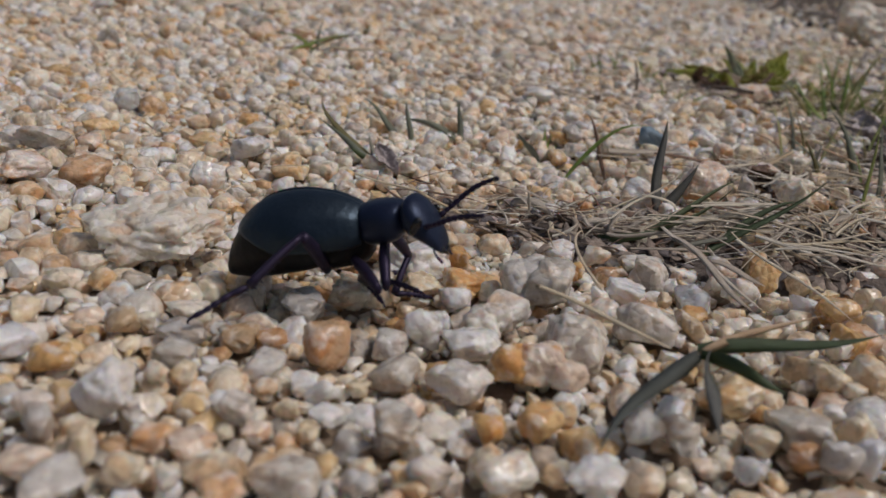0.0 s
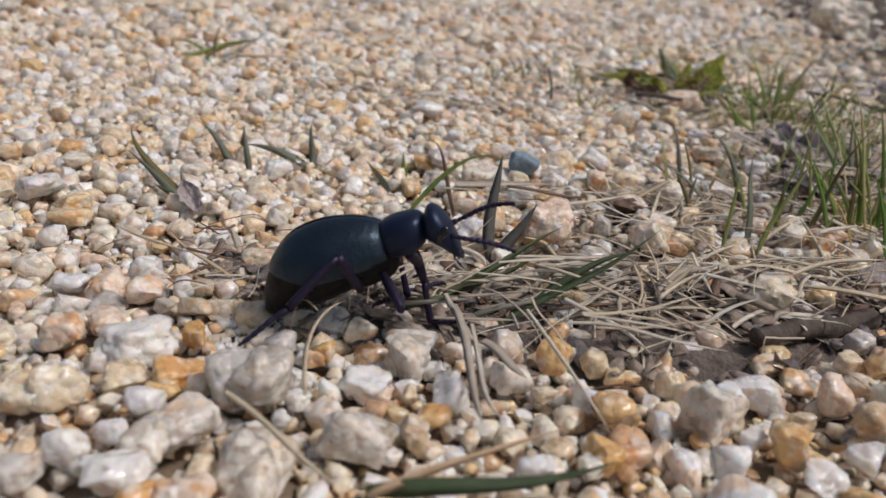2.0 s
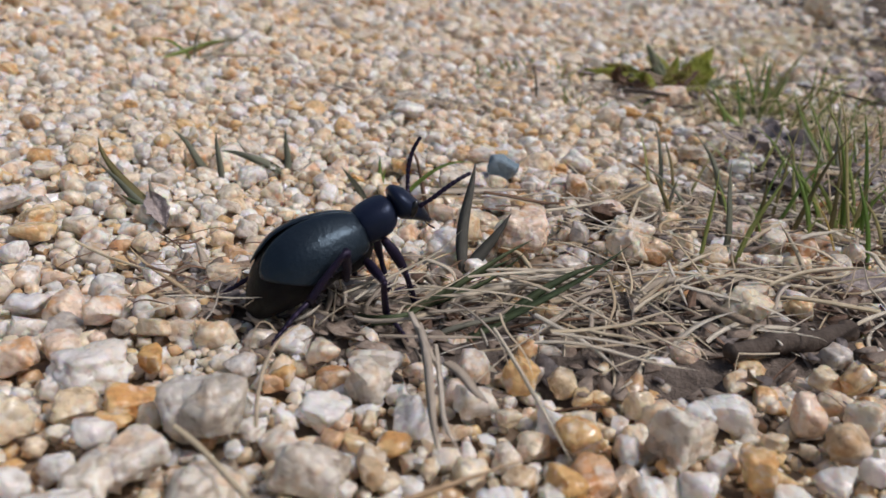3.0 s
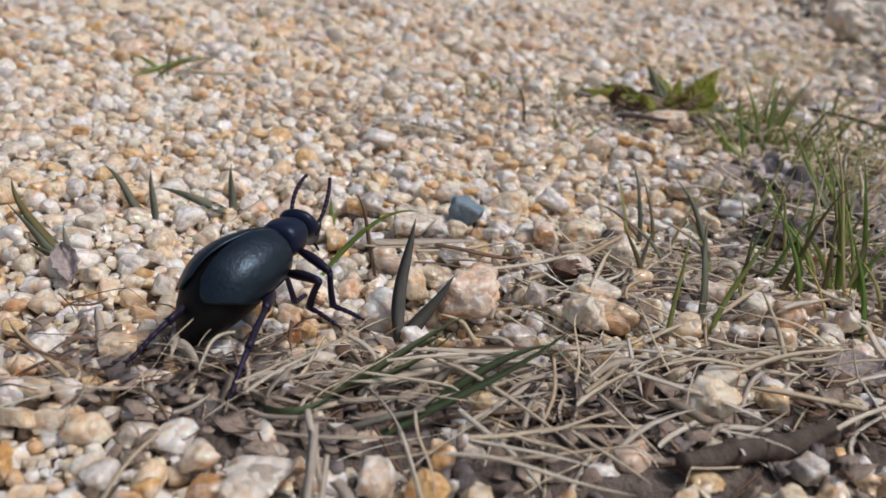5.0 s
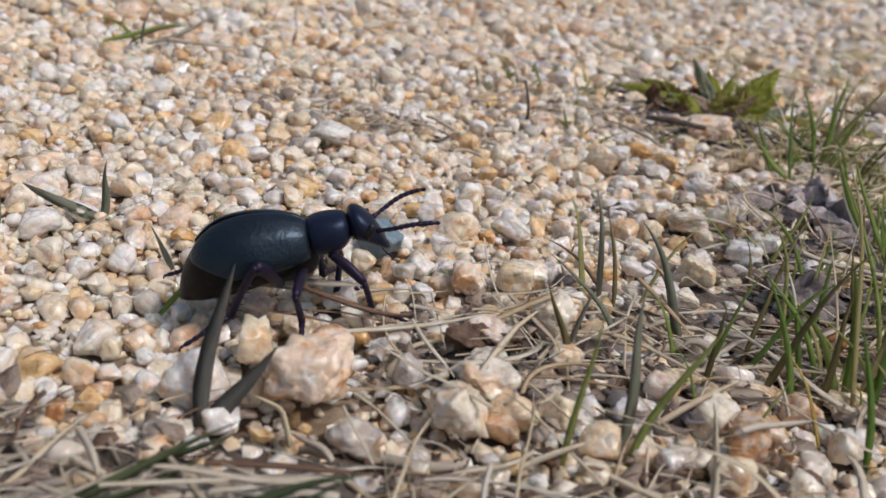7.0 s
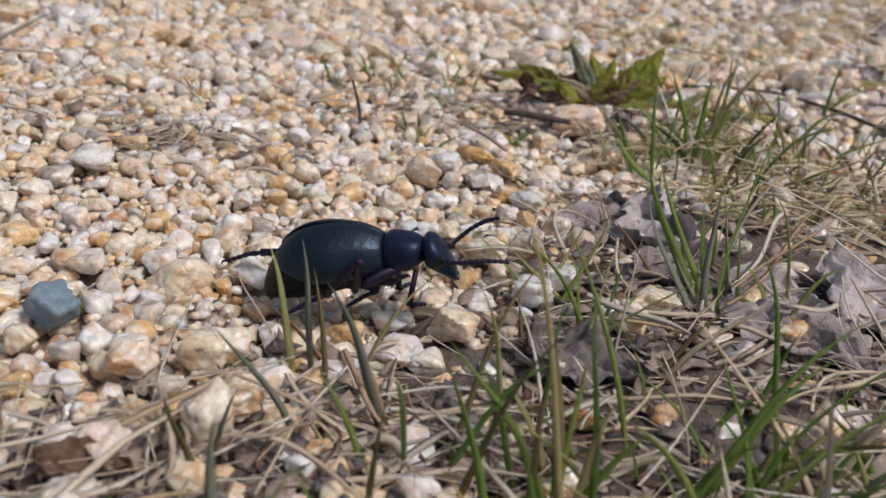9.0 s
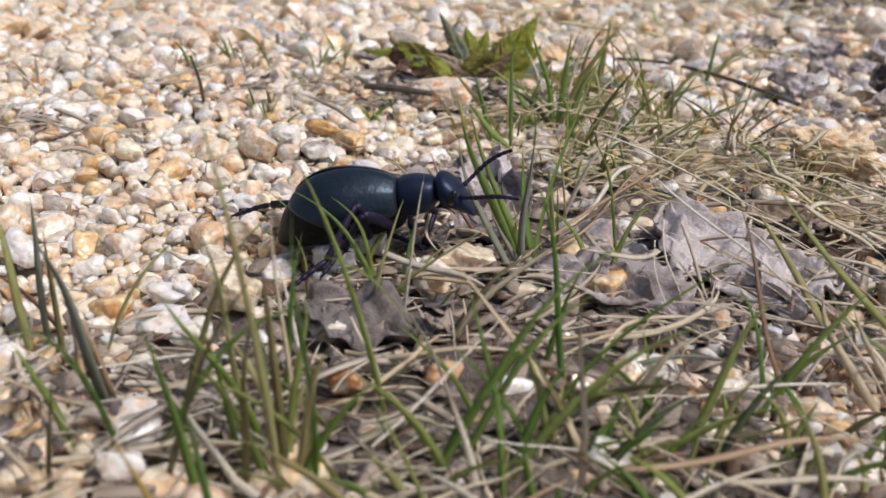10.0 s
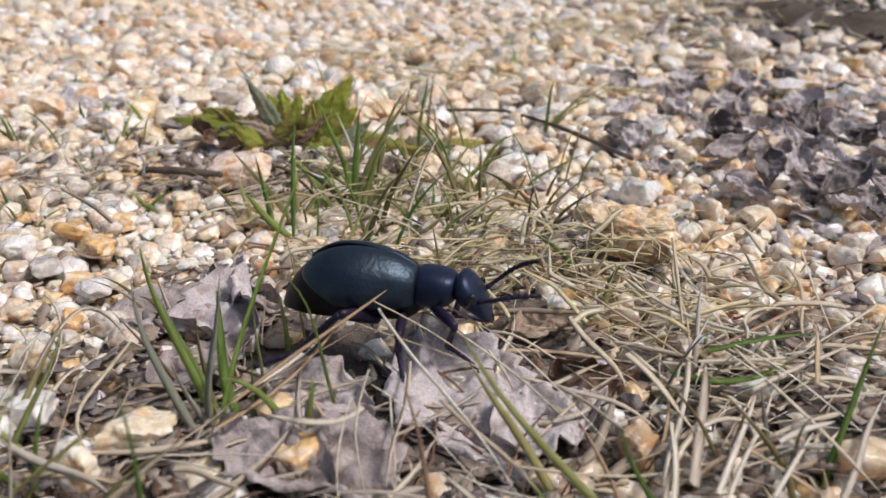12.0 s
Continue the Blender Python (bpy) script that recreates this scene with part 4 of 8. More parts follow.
# ---- stones that can be told apart: places and sizes in cm ----
stone("stone", -2.15, 9.32, 1.60, 1.28, 0.72, "pale whitish quartz stone with a pitted, lumpy face", STONE_PALE, 1, lumps=0.16, level=5)
stone("stone", -1.47, 13.37, 0.67, 0.53, 0.30, "honey-coloured quartz pebble lying in the gravel", STONE_OCHRE, 6, lumps=0.07, level=3)
stone("pebble", 1.54, 9.11, 0.41, 0.33, 0.22, "honey-coloured quartz pebble lying in the gravel", STONE_OCHRE, 14, lumps=0.07, level=3)
stone("pebble", 1.36, 8.45, 0.37, 0.30, 0.21, "smooth milky white quartz pebble lying in the gravel", STONE_WHITE, 15, lumps=0.07, level=3)
stone("stone", 8.87, 12.79, 0.76, 0.61, 0.34, "cream-coloured quartz pebble lying in the gravel", STONE_CREAM, 27, lumps=0.07, level=3)
stone("stone", 8.08, 16.96, 0.80, 0.64, 0.36, "cream-coloured quartz pebble lying in the gravel", STONE_CREAM, 28, lumps=0.07, level=4)
stone("pebble", 4.28, 9.00, 0.36, 0.29, 0.18, "honey-coloured quartz pebble lying in the gravel", STONE_OCHRE, 31, lumps=0.07, level=3)
stone("pebble", 9.61, 16.06, 0.39, 0.31, 0.23, "cream-coloured quartz pebble lying in the gravel", STONE_CREAM, 38, lumps=0.07, level=3)
stone("stone", 3.91, 10.35, 0.64, 0.51, 0.29, "grey-white speckled granite pebble lying in the gravel", STONE_SPECK, 40, lumps=0.07, level=3)
stone("pebble", 8.24, 11.09, 0.47, 0.37, 0.21, "honey-coloured quartz pebble lying in the gravel", STONE_OCHRE, 41, lumps=0.07, level=3)
stone("pebble", 7.40, 16.45, 0.57, 0.46, 0.27, "cream-coloured quartz pebble lying in the gravel", STONE_CREAM, 43, lumps=0.07, level=3)
stone("pebble", 11.49, 15.60, 0.55, 0.44, 0.25, "smooth milky white quartz pebble lying in the gravel", STONE_WHITE, 44, lumps=0.07, level=3)
stone("pebble", 10.45, 15.28, 0.48, 0.38, 0.36, "rusty brown pebble lying in the gravel", STONE_RUST, 45, lumps=0.07, level=3)
stone("pebble", 6.63, 17.57, 0.46, 0.37, 0.29, "smooth milky white quartz pebble lying in the gravel", STONE_WHITE, 47, lumps=0.07, level=3)
stone("stone", 9.61, 18.66, 0.62, 0.50, 0.28, "smooth milky white quartz pebble lying in the gravel", STONE_WHITE, 49, lumps=0.07, level=3)
stone("pebble", 9.10, 16.33, 0.34, 0.27, 0.21, "smooth milky white quartz pebble lying in the gravel", STONE_WHITE, 50, lumps=0.07, level=3)
stone("pebble", 9.24, 19.39, 0.52, 0.41, 0.23, "smooth milky white quartz pebble lying in the gravel", STONE_WHITE, 53, lumps=0.07, level=3)
stone("stone", 10.99, 20.56, 0.68, 0.54, 0.38, "smooth milky white quartz pebble lying in the gravel", STONE_WHITE, 55, lumps=0.07, level=3)
stone("stone", 10.17, 21.64, 0.83, 0.66, 0.37, "grey-white speckled granite pebble lying in the gravel", STONE_SPECK, 56, lumps=0.07, level=4)
stone("pebble", 13.58, 25.59, 0.39, 0.31, 0.27, "smooth milky white quartz pebble lying in the gravel", STONE_WHITE, 58, lumps=0.07, level=3)
stone("stone", 3.38, 23.36, 0.65, 0.52, 0.29, "honey-coloured quartz pebble lying in the gravel", STONE_OCHRE, 62, lumps=0.07, level=3)
stone("pebble", 3.15, 24.95, 0.46, 0.37, 0.21, "pale whitish quartz stone lying in the gravel", STONE_PALE, 63, lumps=0.07, level=3)
stone("stone", 3.24, 22.24, 0.97, 0.78, 0.44, "smooth milky white quartz pebble lying in the gravel", STONE_WHITE, 64, lumps=0.07, level=4)
stone("pebble", 5.14, 19.21, 0.61, 0.49, 0.28, "pale whitish quartz stone lying in the gravel", STONE_PALE, 66, lumps=0.07, level=3)
stone("pebble", 11.75, 17.84, 0.43, 0.34, 0.39, "rusty brown pebble lying in the gravel", STONE_RUST, 68, lumps=0.07, level=3)
stone("stone", 11.70, 16.54, 0.77, 0.62, 0.35, "cream-coloured quartz pebble lying in the gravel", STONE_CREAM, 69, lumps=0.07, level=3)
stone("pebble", 9.90, 18.58, 0.55, 0.44, 0.25, "pale whitish quartz stone lying in the gravel", STONE_PALE, 70, lumps=0.07, level=3)
stone("pebble", 9.45, 19.45, 0.30, 0.24, 0.26, "smooth milky white quartz pebble lying in the gravel", STONE_WHITE, 71, lumps=0.07, level=3)
stone("pebble", 13.73, 18.50, 0.23, 0.19, 0.16, "rusty brown pebble lying in the gravel", STONE_RUST, 75, lumps=0.07, level=3)
stone("pebble", 9.16, 22.29, 0.39, 0.31, 0.22, "smooth milky white quartz pebble lying in the gravel", STONE_WHITE, 76, lumps=0.07, level=3)
stone("clod", 18.45, 25.75, 1.55, 1.1, 0.85, "lumpy honey-tan clod of crusted sand beside dry stubble", STONE_CRUST, 79, lumps=0.22, category="clod", level=5)
stone("stone", 20.14, 20.74, 0.76, 0.61, 0.38, "cream-coloured quartz pebble lying in the gravel", STONE_CREAM, 81, lumps=0.07, level=3)
stone("pebble", 16.74, 30.56, 0.55, 0.44, 0.25, "smooth milky white quartz pebble lying in the gravel", STONE_WHITE, 82, lumps=0.07, level=3)
stone("stone", 29.93, 62.43, 4.46, 3.57, 3.48, "pale whitish quartz stone with a pitted, lumpy face", STONE_PALE, 83, lumps=0.16, level=5)
stone("stone", 24.64, 41.70, 1.53, 1.22, 1.19, "pale whitish quartz stone lying in the gravel", STONE_PALE, 84, lumps=0.07, level=4)
stone("pebble", 0.10, 10.00, 0.59, 0.50, 0.39, "pinkish white quartz pebble with rusty stains", STONE_ROSE, 100, turn=180, lumps=0.08, level=4)
stone("pebble", 0.40, 10.40, 0.56, 0.48, 0.31, "pinkish white quartz pebble with rusty stains", STONE_ROSE, 101, turn=60, lumps=0.08, level=4)
stone("stone", -0.40, 11.20, 0.62, 0.53, 0.35, "milky white quartz pebble lying in the gravel", STONE_WHITE, 102, turn=15, lumps=0.08, level=4)
stone("pebble", 0.10, 11.20, 0.61, 0.52, 0.34, "pinkish white quartz pebble with rusty stains", STONE_ROSE, 103, turn=105, lumps=0.08, level=4)
stone("pebble", 0.60, 11.10, 0.55, 0.47, 0.39, "pinkish white quartz pebble with rusty stains", STONE_ROSE, 104, turn=105, lumps=0.08, level=4)
stone("pebble", 1.00, 11.30, 0.33, 0.28, 0.30, "milky white quartz pebble lying in the gravel", STONE_WHITE, 105, turn=285, lumps=0.08, level=3)
stone("pebble", 1.20, 11.40, 0.33, 0.28, 0.25, "cream-coloured quartz pebble lying in the gravel", STONE_CREAM, 106, turn=270, lumps=0.08, level=3)
stone("pebble", 0.90, 10.90, 0.25, 0.21, 0.22, "translucent grey quartz pebble lying in the gravel", STONE_GREYP, 107, turn=150, lumps=0.08, level=3)
stone("pebble", 1.00, 11.00, 0.25, 0.22, 0.17, "cream-coloured quartz pebble lying in the gravel", STONE_CREAM, 108, turn=105, lumps=0.08, level=3)
stone("stone", 1.00, 9.90, 0.86, 0.73, 0.43, "milky white quartz pebble lying in the gravel", STONE_WHITE, 109, turn=210, lumps=0.08, level=4)
stone("pebble", 1.50, 10.20, 0.33, 0.28, 0.30, "honey-coloured quartz pebble lying in the gravel", STONE_OCHRE, 110, turn=270, lumps=0.08, level=3)
stone("pebble", 1.60, 9.40, 0.59, 0.50, 0.31, "honey-coloured quartz pebble lying in the gravel", STONE_OCHRE, 111, turn=210, lumps=0.08, level=4)
stone("pebble", 0.60, 8.90, 0.53, 0.45, 0.51, "cream-coloured quartz pebble lying in the gravel", STONE_CREAM, 112, turn=225, lumps=0.08, level=3)
stone("pebble", 0.70, 9.60, 0.26, 0.22, 0.26, "milky white quartz pebble lying in the gravel", STONE_WHITE, 113, turn=120, lumps=0.08, level=3)
stone("pebble", 1.10, 9.30, 0.56, 0.48, 0.28, "cream-coloured quartz pebble lying in the gravel", STONE_CREAM, 114, turn=45, lumps=0.08, level=4)
stone("pebble", 1.50, 8.80, 0.47, 0.40, 0.37, "milky white quartz pebble lying in the gravel", STONE_WHITE, 115, turn=90, lumps=0.08, level=3)
stone("pebble", 1.10, 8.90, 0.27, 0.23, 0.20, "cream-coloured quartz pebble lying in the gravel", STONE_CREAM, 116, turn=165, lumps=0.08, level=3)
stone("stone", 2.00, 8.40, 0.63, 0.54, 0.47, "pale whitish quartz pebble lying in the gravel", STONE_PALE, 117, turn=240, lumps=0.08, level=4)
stone("stone", 2.60, 9.00, 0.74, 0.63, 0.70, "translucent grey quartz pebble lying in the gravel", STONE_GREYP, 118, turn=75, lumps=0.08, level=4)
stone("pebble", 2.80, 8.80, 0.28, 0.24, 0.17, "milky white quartz pebble lying in the gravel", STONE_WHITE, 119, turn=315, lumps=0.08, level=3)
stone("pebble", 3.20, 9.20, 0.26, 0.22, 0.26, "milky white quartz pebble lying in the gravel", STONE_WHITE, 120, turn=345, lumps=0.08, level=3)
stone("pebble", 3.50, 9.40, 0.61, 0.52, 0.31, "milky white quartz pebble lying in the gravel", STONE_WHITE, 121, turn=75, lumps=0.08, level=4)
stone("pebble", 3.00, 10.00, 0.28, 0.24, 0.28, "honey-coloured quartz pebble lying in the gravel", STONE_OCHRE, 122, turn=60, lumps=0.08, level=3)
stone("pebble", 3.30, 10.50, 0.39, 0.33, 0.36, "cream-coloured quartz pebble lying in the gravel", STONE_CREAM, 123, turn=135, lumps=0.08, level=3)
stone("pebble", 3.90, 9.90, 0.48, 0.41, 0.48, "grey-white speckled granite pebble lying in the gravel", STONE_SPECK, 124, turn=330, lumps=0.08, level=3)
stone("pebble", 3.90, 9.00, 0.31, 0.26, 0.16, "honey-coloured quartz pebble lying in the gravel", STONE_OCHRE, 125, turn=180, lumps=0.08, level=3)
stone("stone", 3.60, 8.40, 0.70, 0.60, 0.43, "grey-white speckled granite pebble lying in the gravel", STONE_SPECK, 126, turn=345, lumps=0.08, level=4)
stone("pebble", 4.10, 8.50, 0.32, 0.27, 0.32, "tan sandstone pebble lying in the gravel", STONE_TAN, 127, turn=300, lumps=0.08, level=3)
stone("pebble", 3.90, 8.30, 0.26, 0.22, 0.15, "milky white quartz pebble lying in the gravel", STONE_WHITE, 128, turn=45, lumps=0.08, level=3)
stone("stone", 2.80, 7.90, 0.86, 0.73, 0.43, "grey-white speckled granite pebble lying in the gravel", STONE_SPECK, 129, turn=255, lumps=0.08, level=4)
stone("stone", 1.70, 7.80, 0.74, 0.63, 0.37, "milky white quartz pebble lying in the gravel", STONE_WHITE, 130, turn=255, lumps=0.08, level=4)
stone("pebble", 1.20, 7.90, 0.44, 0.37, 0.44, "milky white quartz pebble lying in the gravel", STONE_WHITE, 131, turn=0, lumps=0.08, level=3)
stone("pebble", 2.30, 8.00, 0.32, 0.27, 0.17, "cream-coloured quartz pebble lying in the gravel", STONE_CREAM, 132, turn=30, lumps=0.08, level=3)
stone("pebble", 4.00, 9.30, 0.23, 0.19, 0.23, "cream-coloured quartz pebble lying in the gravel", STONE_CREAM, 133, turn=270, lumps=0.08, level=3)
stone("pebble", 2.50, 10.20, 0.39, 0.33, 0.23, "translucent grey quartz pebble lying in the gravel", STONE_GREYP, 134, turn=240, lumps=0.08, level=3)
stone("pebble", 1.90, 9.20, 0.30, 0.25, 0.30, "cream-coloured quartz pebble lying in the gravel", STONE_CREAM, 135, turn=255, lumps=0.08, level=3)
stone("pebble", 6.00, 12.10, 0.45, 0.38, 0.33, "honey-coloured quartz pebble lying in the gravel", STONE_OCHRE, 136, turn=150, lumps=0.08, level=3)
stone("pebble", 5.80, 11.80, 0.29, 0.25, 0.21, "milky white quartz pebble lying in the gravel", STONE_WHITE, 137, turn=315, lumps=0.08, level=3)
stone("pebble", 5.60, 11.00, 0.41, 0.35, 0.41, "honey-coloured quartz pebble lying in the gravel", STONE_OCHRE, 138, turn=300, lumps=0.08, level=3)
stone("pebble", 5.00, 10.50, 0.48, 0.41, 0.34, "pale whitish quartz pebble lying in the gravel", STONE_PALE, 139, turn=90, lumps=0.08, level=3)
stone("pebble", 5.00, 9.80, 0.51, 0.43, 0.37, "pale whitish quartz pebble lying in the gravel", STONE_PALE, 140, turn=210, lumps=0.08, level=3)
stone("pebble", 5.50, 10.40, 0.45, 0.38, 0.45, "honey-coloured quartz pebble lying in the gravel", STONE_OCHRE, 141, turn=180, lumps=0.08, level=3)
stone("pebble", 5.70, 10.60, 0.26, 0.22, 0.26, "translucent grey quartz pebble lying in the gravel", STONE_GREYP, 142, turn=300, lumps=0.08, level=3)
stone("pebble", 6.00, 10.40, 0.35, 0.30, 0.35, "cream-coloured quartz pebble lying in the gravel", STONE_CREAM, 143, turn=15, lumps=0.08, level=3)
stone("pebble", 6.40, 10.30, 0.23, 0.19, 0.18, "honey-coloured quartz pebble lying in the gravel", STONE_OCHRE, 144, turn=195, lumps=0.08, level=3)
stone("pebble", 6.00, 9.30, 0.58, 0.49, 0.45, "honey-coloured quartz pebble lying in the gravel", STONE_OCHRE, 145, turn=120, lumps=0.08, level=4)
stone("pebble", 5.40, 9.70, 0.30, 0.25, 0.19, "cream-coloured quartz pebble lying in the gravel", STONE_CREAM, 146, turn=30, lumps=0.08, level=3)
stone("pebble", 6.80, 10.10, 0.38, 0.33, 0.32, "cream-coloured quartz pebble lying in the gravel", STONE_CREAM, 147, turn=165, lumps=0.08, level=3)
stone("pebble", 7.40, 10.00, 0.39, 0.33, 0.32, "milky white quartz pebble lying in the gravel", STONE_WHITE, 148, turn=255, lumps=0.08, level=3)
stone("stone", 7.00, 9.30, 0.65, 0.55, 0.64, "grey-white speckled granite pebble lying in the gravel", STONE_SPECK, 149, turn=30, lumps=0.08, level=4)
stone("pebble", 6.90, 9.10, 0.29, 0.25, 0.23, "honey-coloured quartz pebble lying in the gravel", STONE_OCHRE, 150, turn=225, lumps=0.08, level=3)
stone("pebble", 6.10, 8.80, 0.50, 0.42, 0.25, "rusty brown pebble lying in the gravel", STONE_RUST, 151, turn=105, lumps=0.08, level=3)
stone("pebble", 5.70, 8.40, 0.26, 0.22, 0.26, "cream-coloured quartz pebble lying in the gravel", STONE_CREAM, 152, turn=120, lumps=0.08, level=3)
stone("pebble", 6.50, 9.30, 0.35, 0.30, 0.29, "milky white quartz pebble lying in the gravel", STONE_WHITE, 153, turn=285, lumps=0.08, level=3)
stone("stone", 8.50, 12.20, 0.75, 0.64, 0.63, "cream-coloured quartz pebble lying in the gravel", STONE_CREAM, 154, turn=60, lumps=0.08, level=4)
stone("pebble", 8.00, 10.70, 0.49, 0.42, 0.28, "cream-coloured quartz pebble lying in the gravel", STONE_CREAM, 155, turn=30, lumps=0.08, level=3)
stone("pebble", 8.20, 10.40, 0.34, 0.29, 0.27, "honey-coloured quartz pebble lying in the gravel", STONE_OCHRE, 156, turn=255, lumps=0.08, level=3)
stone("pebble", 8.30, 10.30, 0.27, 0.23, 0.20, "honey-coloured quartz pebble lying in the gravel", STONE_OCHRE, 157, turn=15, lumps=0.08, level=3)
stone("pebble", 8.50, 10.00, 0.47, 0.40, 0.47, "pinkish white quartz pebble with rusty stains", STONE_ROSE, 158, turn=270, lumps=0.08, level=3)
stone("pebble", 9.00, 10.80, 0.36, 0.31, 0.29, "cream-coloured quartz pebble lying in the gravel", STONE_CREAM, 159, turn=105, lumps=0.08, level=3)
stone("pebble", 9.30, 11.30, 0.38, 0.32, 0.30, "translucent grey quartz pebble lying in the gravel", STONE_GREYP, 160, turn=135, lumps=0.08, level=3)
stone("pebble", 9.30, 10.70, 0.44, 0.37, 0.44, "honey-coloured quartz pebble lying in the gravel", STONE_OCHRE, 161, turn=225, lumps=0.08, level=3)
stone("pebble", 7.70, 9.00, 0.47, 0.40, 0.46, "honey-coloured quartz pebble lying in the gravel", STONE_OCHRE, 162, turn=270, lumps=0.08, level=3)
stone("pebble", 7.90, 8.70, 0.47, 0.40, 0.24, "milky white quartz pebble lying in the gravel", STONE_WHITE, 163, turn=210, lumps=0.08, level=3)
stone("pebble", 8.40, 9.00, 0.49, 0.42, 0.35, "milky white quartz pebble lying in the gravel", STONE_WHITE, 164, turn=225, lumps=0.08, level=3)
stone("pebble", 8.70, 9.50, 0.52, 0.44, 0.46, "tan sandstone pebble lying in the gravel", STONE_TAN, 165, turn=195, lumps=0.08, level=3)
stone("pebble", 9.10, 10.00, 0.48, 0.41, 0.48, "cream-coloured quartz pebble lying in the gravel", STONE_CREAM, 166, turn=30, lumps=0.08, level=3)
stone("pebble", 7.40, 9.20, 0.30, 0.25, 0.30, "milky white quartz pebble lying in the gravel", STONE_WHITE, 167, turn=30, lumps=0.08, level=3)
stone("pebble", 9.30, 12.50, 0.42, 0.35, 0.38, "honey-coloured quartz pebble lying in the gravel", STONE_OCHRE, 168, turn=345, lumps=0.08, level=3)
stone("pebble", 8.90, 9.20, 0.32, 0.27, 0.32, "milky white quartz pebble lying in the gravel", STONE_WHITE, 169, turn=315, lumps=0.08, level=3)
stone("pebble", 8.10, 9.70, 0.32, 0.27, 0.21, "cream-coloured quartz pebble lying in the gravel", STONE_CREAM, 170, turn=45, lumps=0.08, level=3)
stone("stone", -1.20, 5.80, 0.63, 0.54, 0.50, "milky white quartz pebble lying in the gravel", STONE_WHITE, 171, turn=150, lumps=0.08, level=4)
stone("pebble", -1.90, 6.40, 0.46, 0.39, 0.23, "honey-coloured quartz pebble lying in the gravel", STONE_OCHRE, 172, turn=30, lumps=0.08, level=3)
stone("pebble", -1.70, 7.30, 0.44, 0.38, 0.27, "tan sandstone pebble lying in the gravel", STONE_TAN, 173, turn=120, lumps=0.08, level=3)
stone("pebble", -1.50, 7.40, 0.24, 0.20, 0.21, "cream-coloured quartz pebble lying in the gravel", STONE_CREAM, 174, turn=285, lumps=0.08, level=3)
stone("pebble", -1.10, 7.30, 0.52, 0.44, 0.26, "translucent grey quartz pebble lying in the gravel", STONE_GREYP, 175, turn=210, lumps=0.08, level=3)
stone("pebble", -1.00, 6.80, 0.41, 0.35, 0.28, "translucent grey quartz pebble lying in the gravel", STONE_GREYP, 176, turn=165, lumps=0.08, level=3)
stone("pebble", -1.00, 6.40, 0.29, 0.24, 0.23, "cream-coloured quartz pebble lying in the gravel", STONE_CREAM, 177, turn=120, lumps=0.08, level=3)
stone("pebble", -0.80, 6.50, 0.26, 0.22, 0.26, "cream-coloured quartz pebble lying in the gravel", STONE_CREAM, 178, turn=90, lumps=0.08, level=3)
stone("pebble", -2.40, 6.60, 0.43, 0.36, 0.26, "milky white quartz pebble lying in the gravel", STONE_WHITE, 179, turn=60, lumps=0.08, level=3)
stone("pebble", -2.60, 7.20, 0.37, 0.31, 0.23, "cream-coloured quartz pebble lying in the gravel", STONE_CREAM, 180, turn=120, lumps=0.08, level=3)
stone("pebble", -2.30, 8.20, 0.30, 0.25, 0.23, "honey-coloured quartz pebble lying in the gravel", STONE_OCHRE, 181, turn=240, lumps=0.08, level=3)
stone("pebble", -2.00, 8.30, 0.33, 0.28, 0.22, "translucent grey quartz pebble lying in the gravel", STONE_GREYP, 182, turn=60, lumps=0.08, level=3)
stone("pebble", -1.20, 7.80, 0.46, 0.39, 0.23, "cream-coloured quartz pebble lying in the gravel", STONE_CREAM, 183, turn=225, lumps=0.08, level=3)
stone("pebble", -1.20, 8.40, 0.45, 0.39, 0.27, "cream-coloured quartz pebble lying in the gravel", STONE_CREAM, 184, turn=345, lumps=0.08, level=3)
stone("pebble", -0.60, 7.40, 0.49, 0.42, 0.24, "tan sandstone pebble lying in the gravel", STONE_TAN, 185, turn=90, lumps=0.08, level=3)
stone("pebble", -0.30, 7.50, 0.35, 0.29, 0.21, "rusty brown pebble lying in the gravel", STONE_RUST, 186, turn=0, lumps=0.08, level=3)
stone("pebble", -0.10, 8.30, 0.56, 0.48, 0.35, "translucent grey quartz pebble lying in the gravel", STONE_GREYP, 187, turn=60, lumps=0.08, level=4)
stone("pebble", 0.30, 8.80, 0.59, 0.50, 0.32, "cream-coloured quartz pebble lying in the gravel", STONE_CREAM, 188, turn=180, lumps=0.08, level=4)
stone("pebble", 0.30, 7.30, 0.50, 0.42, 0.50, "rusty brown pebble lying in the gravel", STONE_RUST, 189, turn=30, lumps=0.08, level=3)
stone("pebble", -0.20, 6.90, 0.46, 0.39, 0.23, "translucent grey quartz pebble lying in the gravel", STONE_GREYP, 190, turn=90, lumps=0.08, level=3)
stone("pebble", -0.10, 6.60, 0.26, 0.22, 0.13, "cream-coloured quartz pebble lying in the gravel", STONE_CREAM, 191, turn=30, lumps=0.08, level=3)
stone("pebble", 0.20, 6.70, 0.31, 0.27, 0.18, "milky white quartz pebble lying in the gravel", STONE_WHITE, 192, turn=195, lumps=0.08, level=3)
stone("pebble", 0.40, 6.60, 0.31, 0.26, 0.22, "milky white quartz pebble lying in the gravel", STONE_WHITE, 193, turn=225, lumps=0.08, level=3)
stone("pebble", 0.70, 6.80, 0.24, 0.20, 0.18, "cream-coloured quartz pebble lying in the gravel", STONE_CREAM, 194, turn=255, lumps=0.08, level=3)
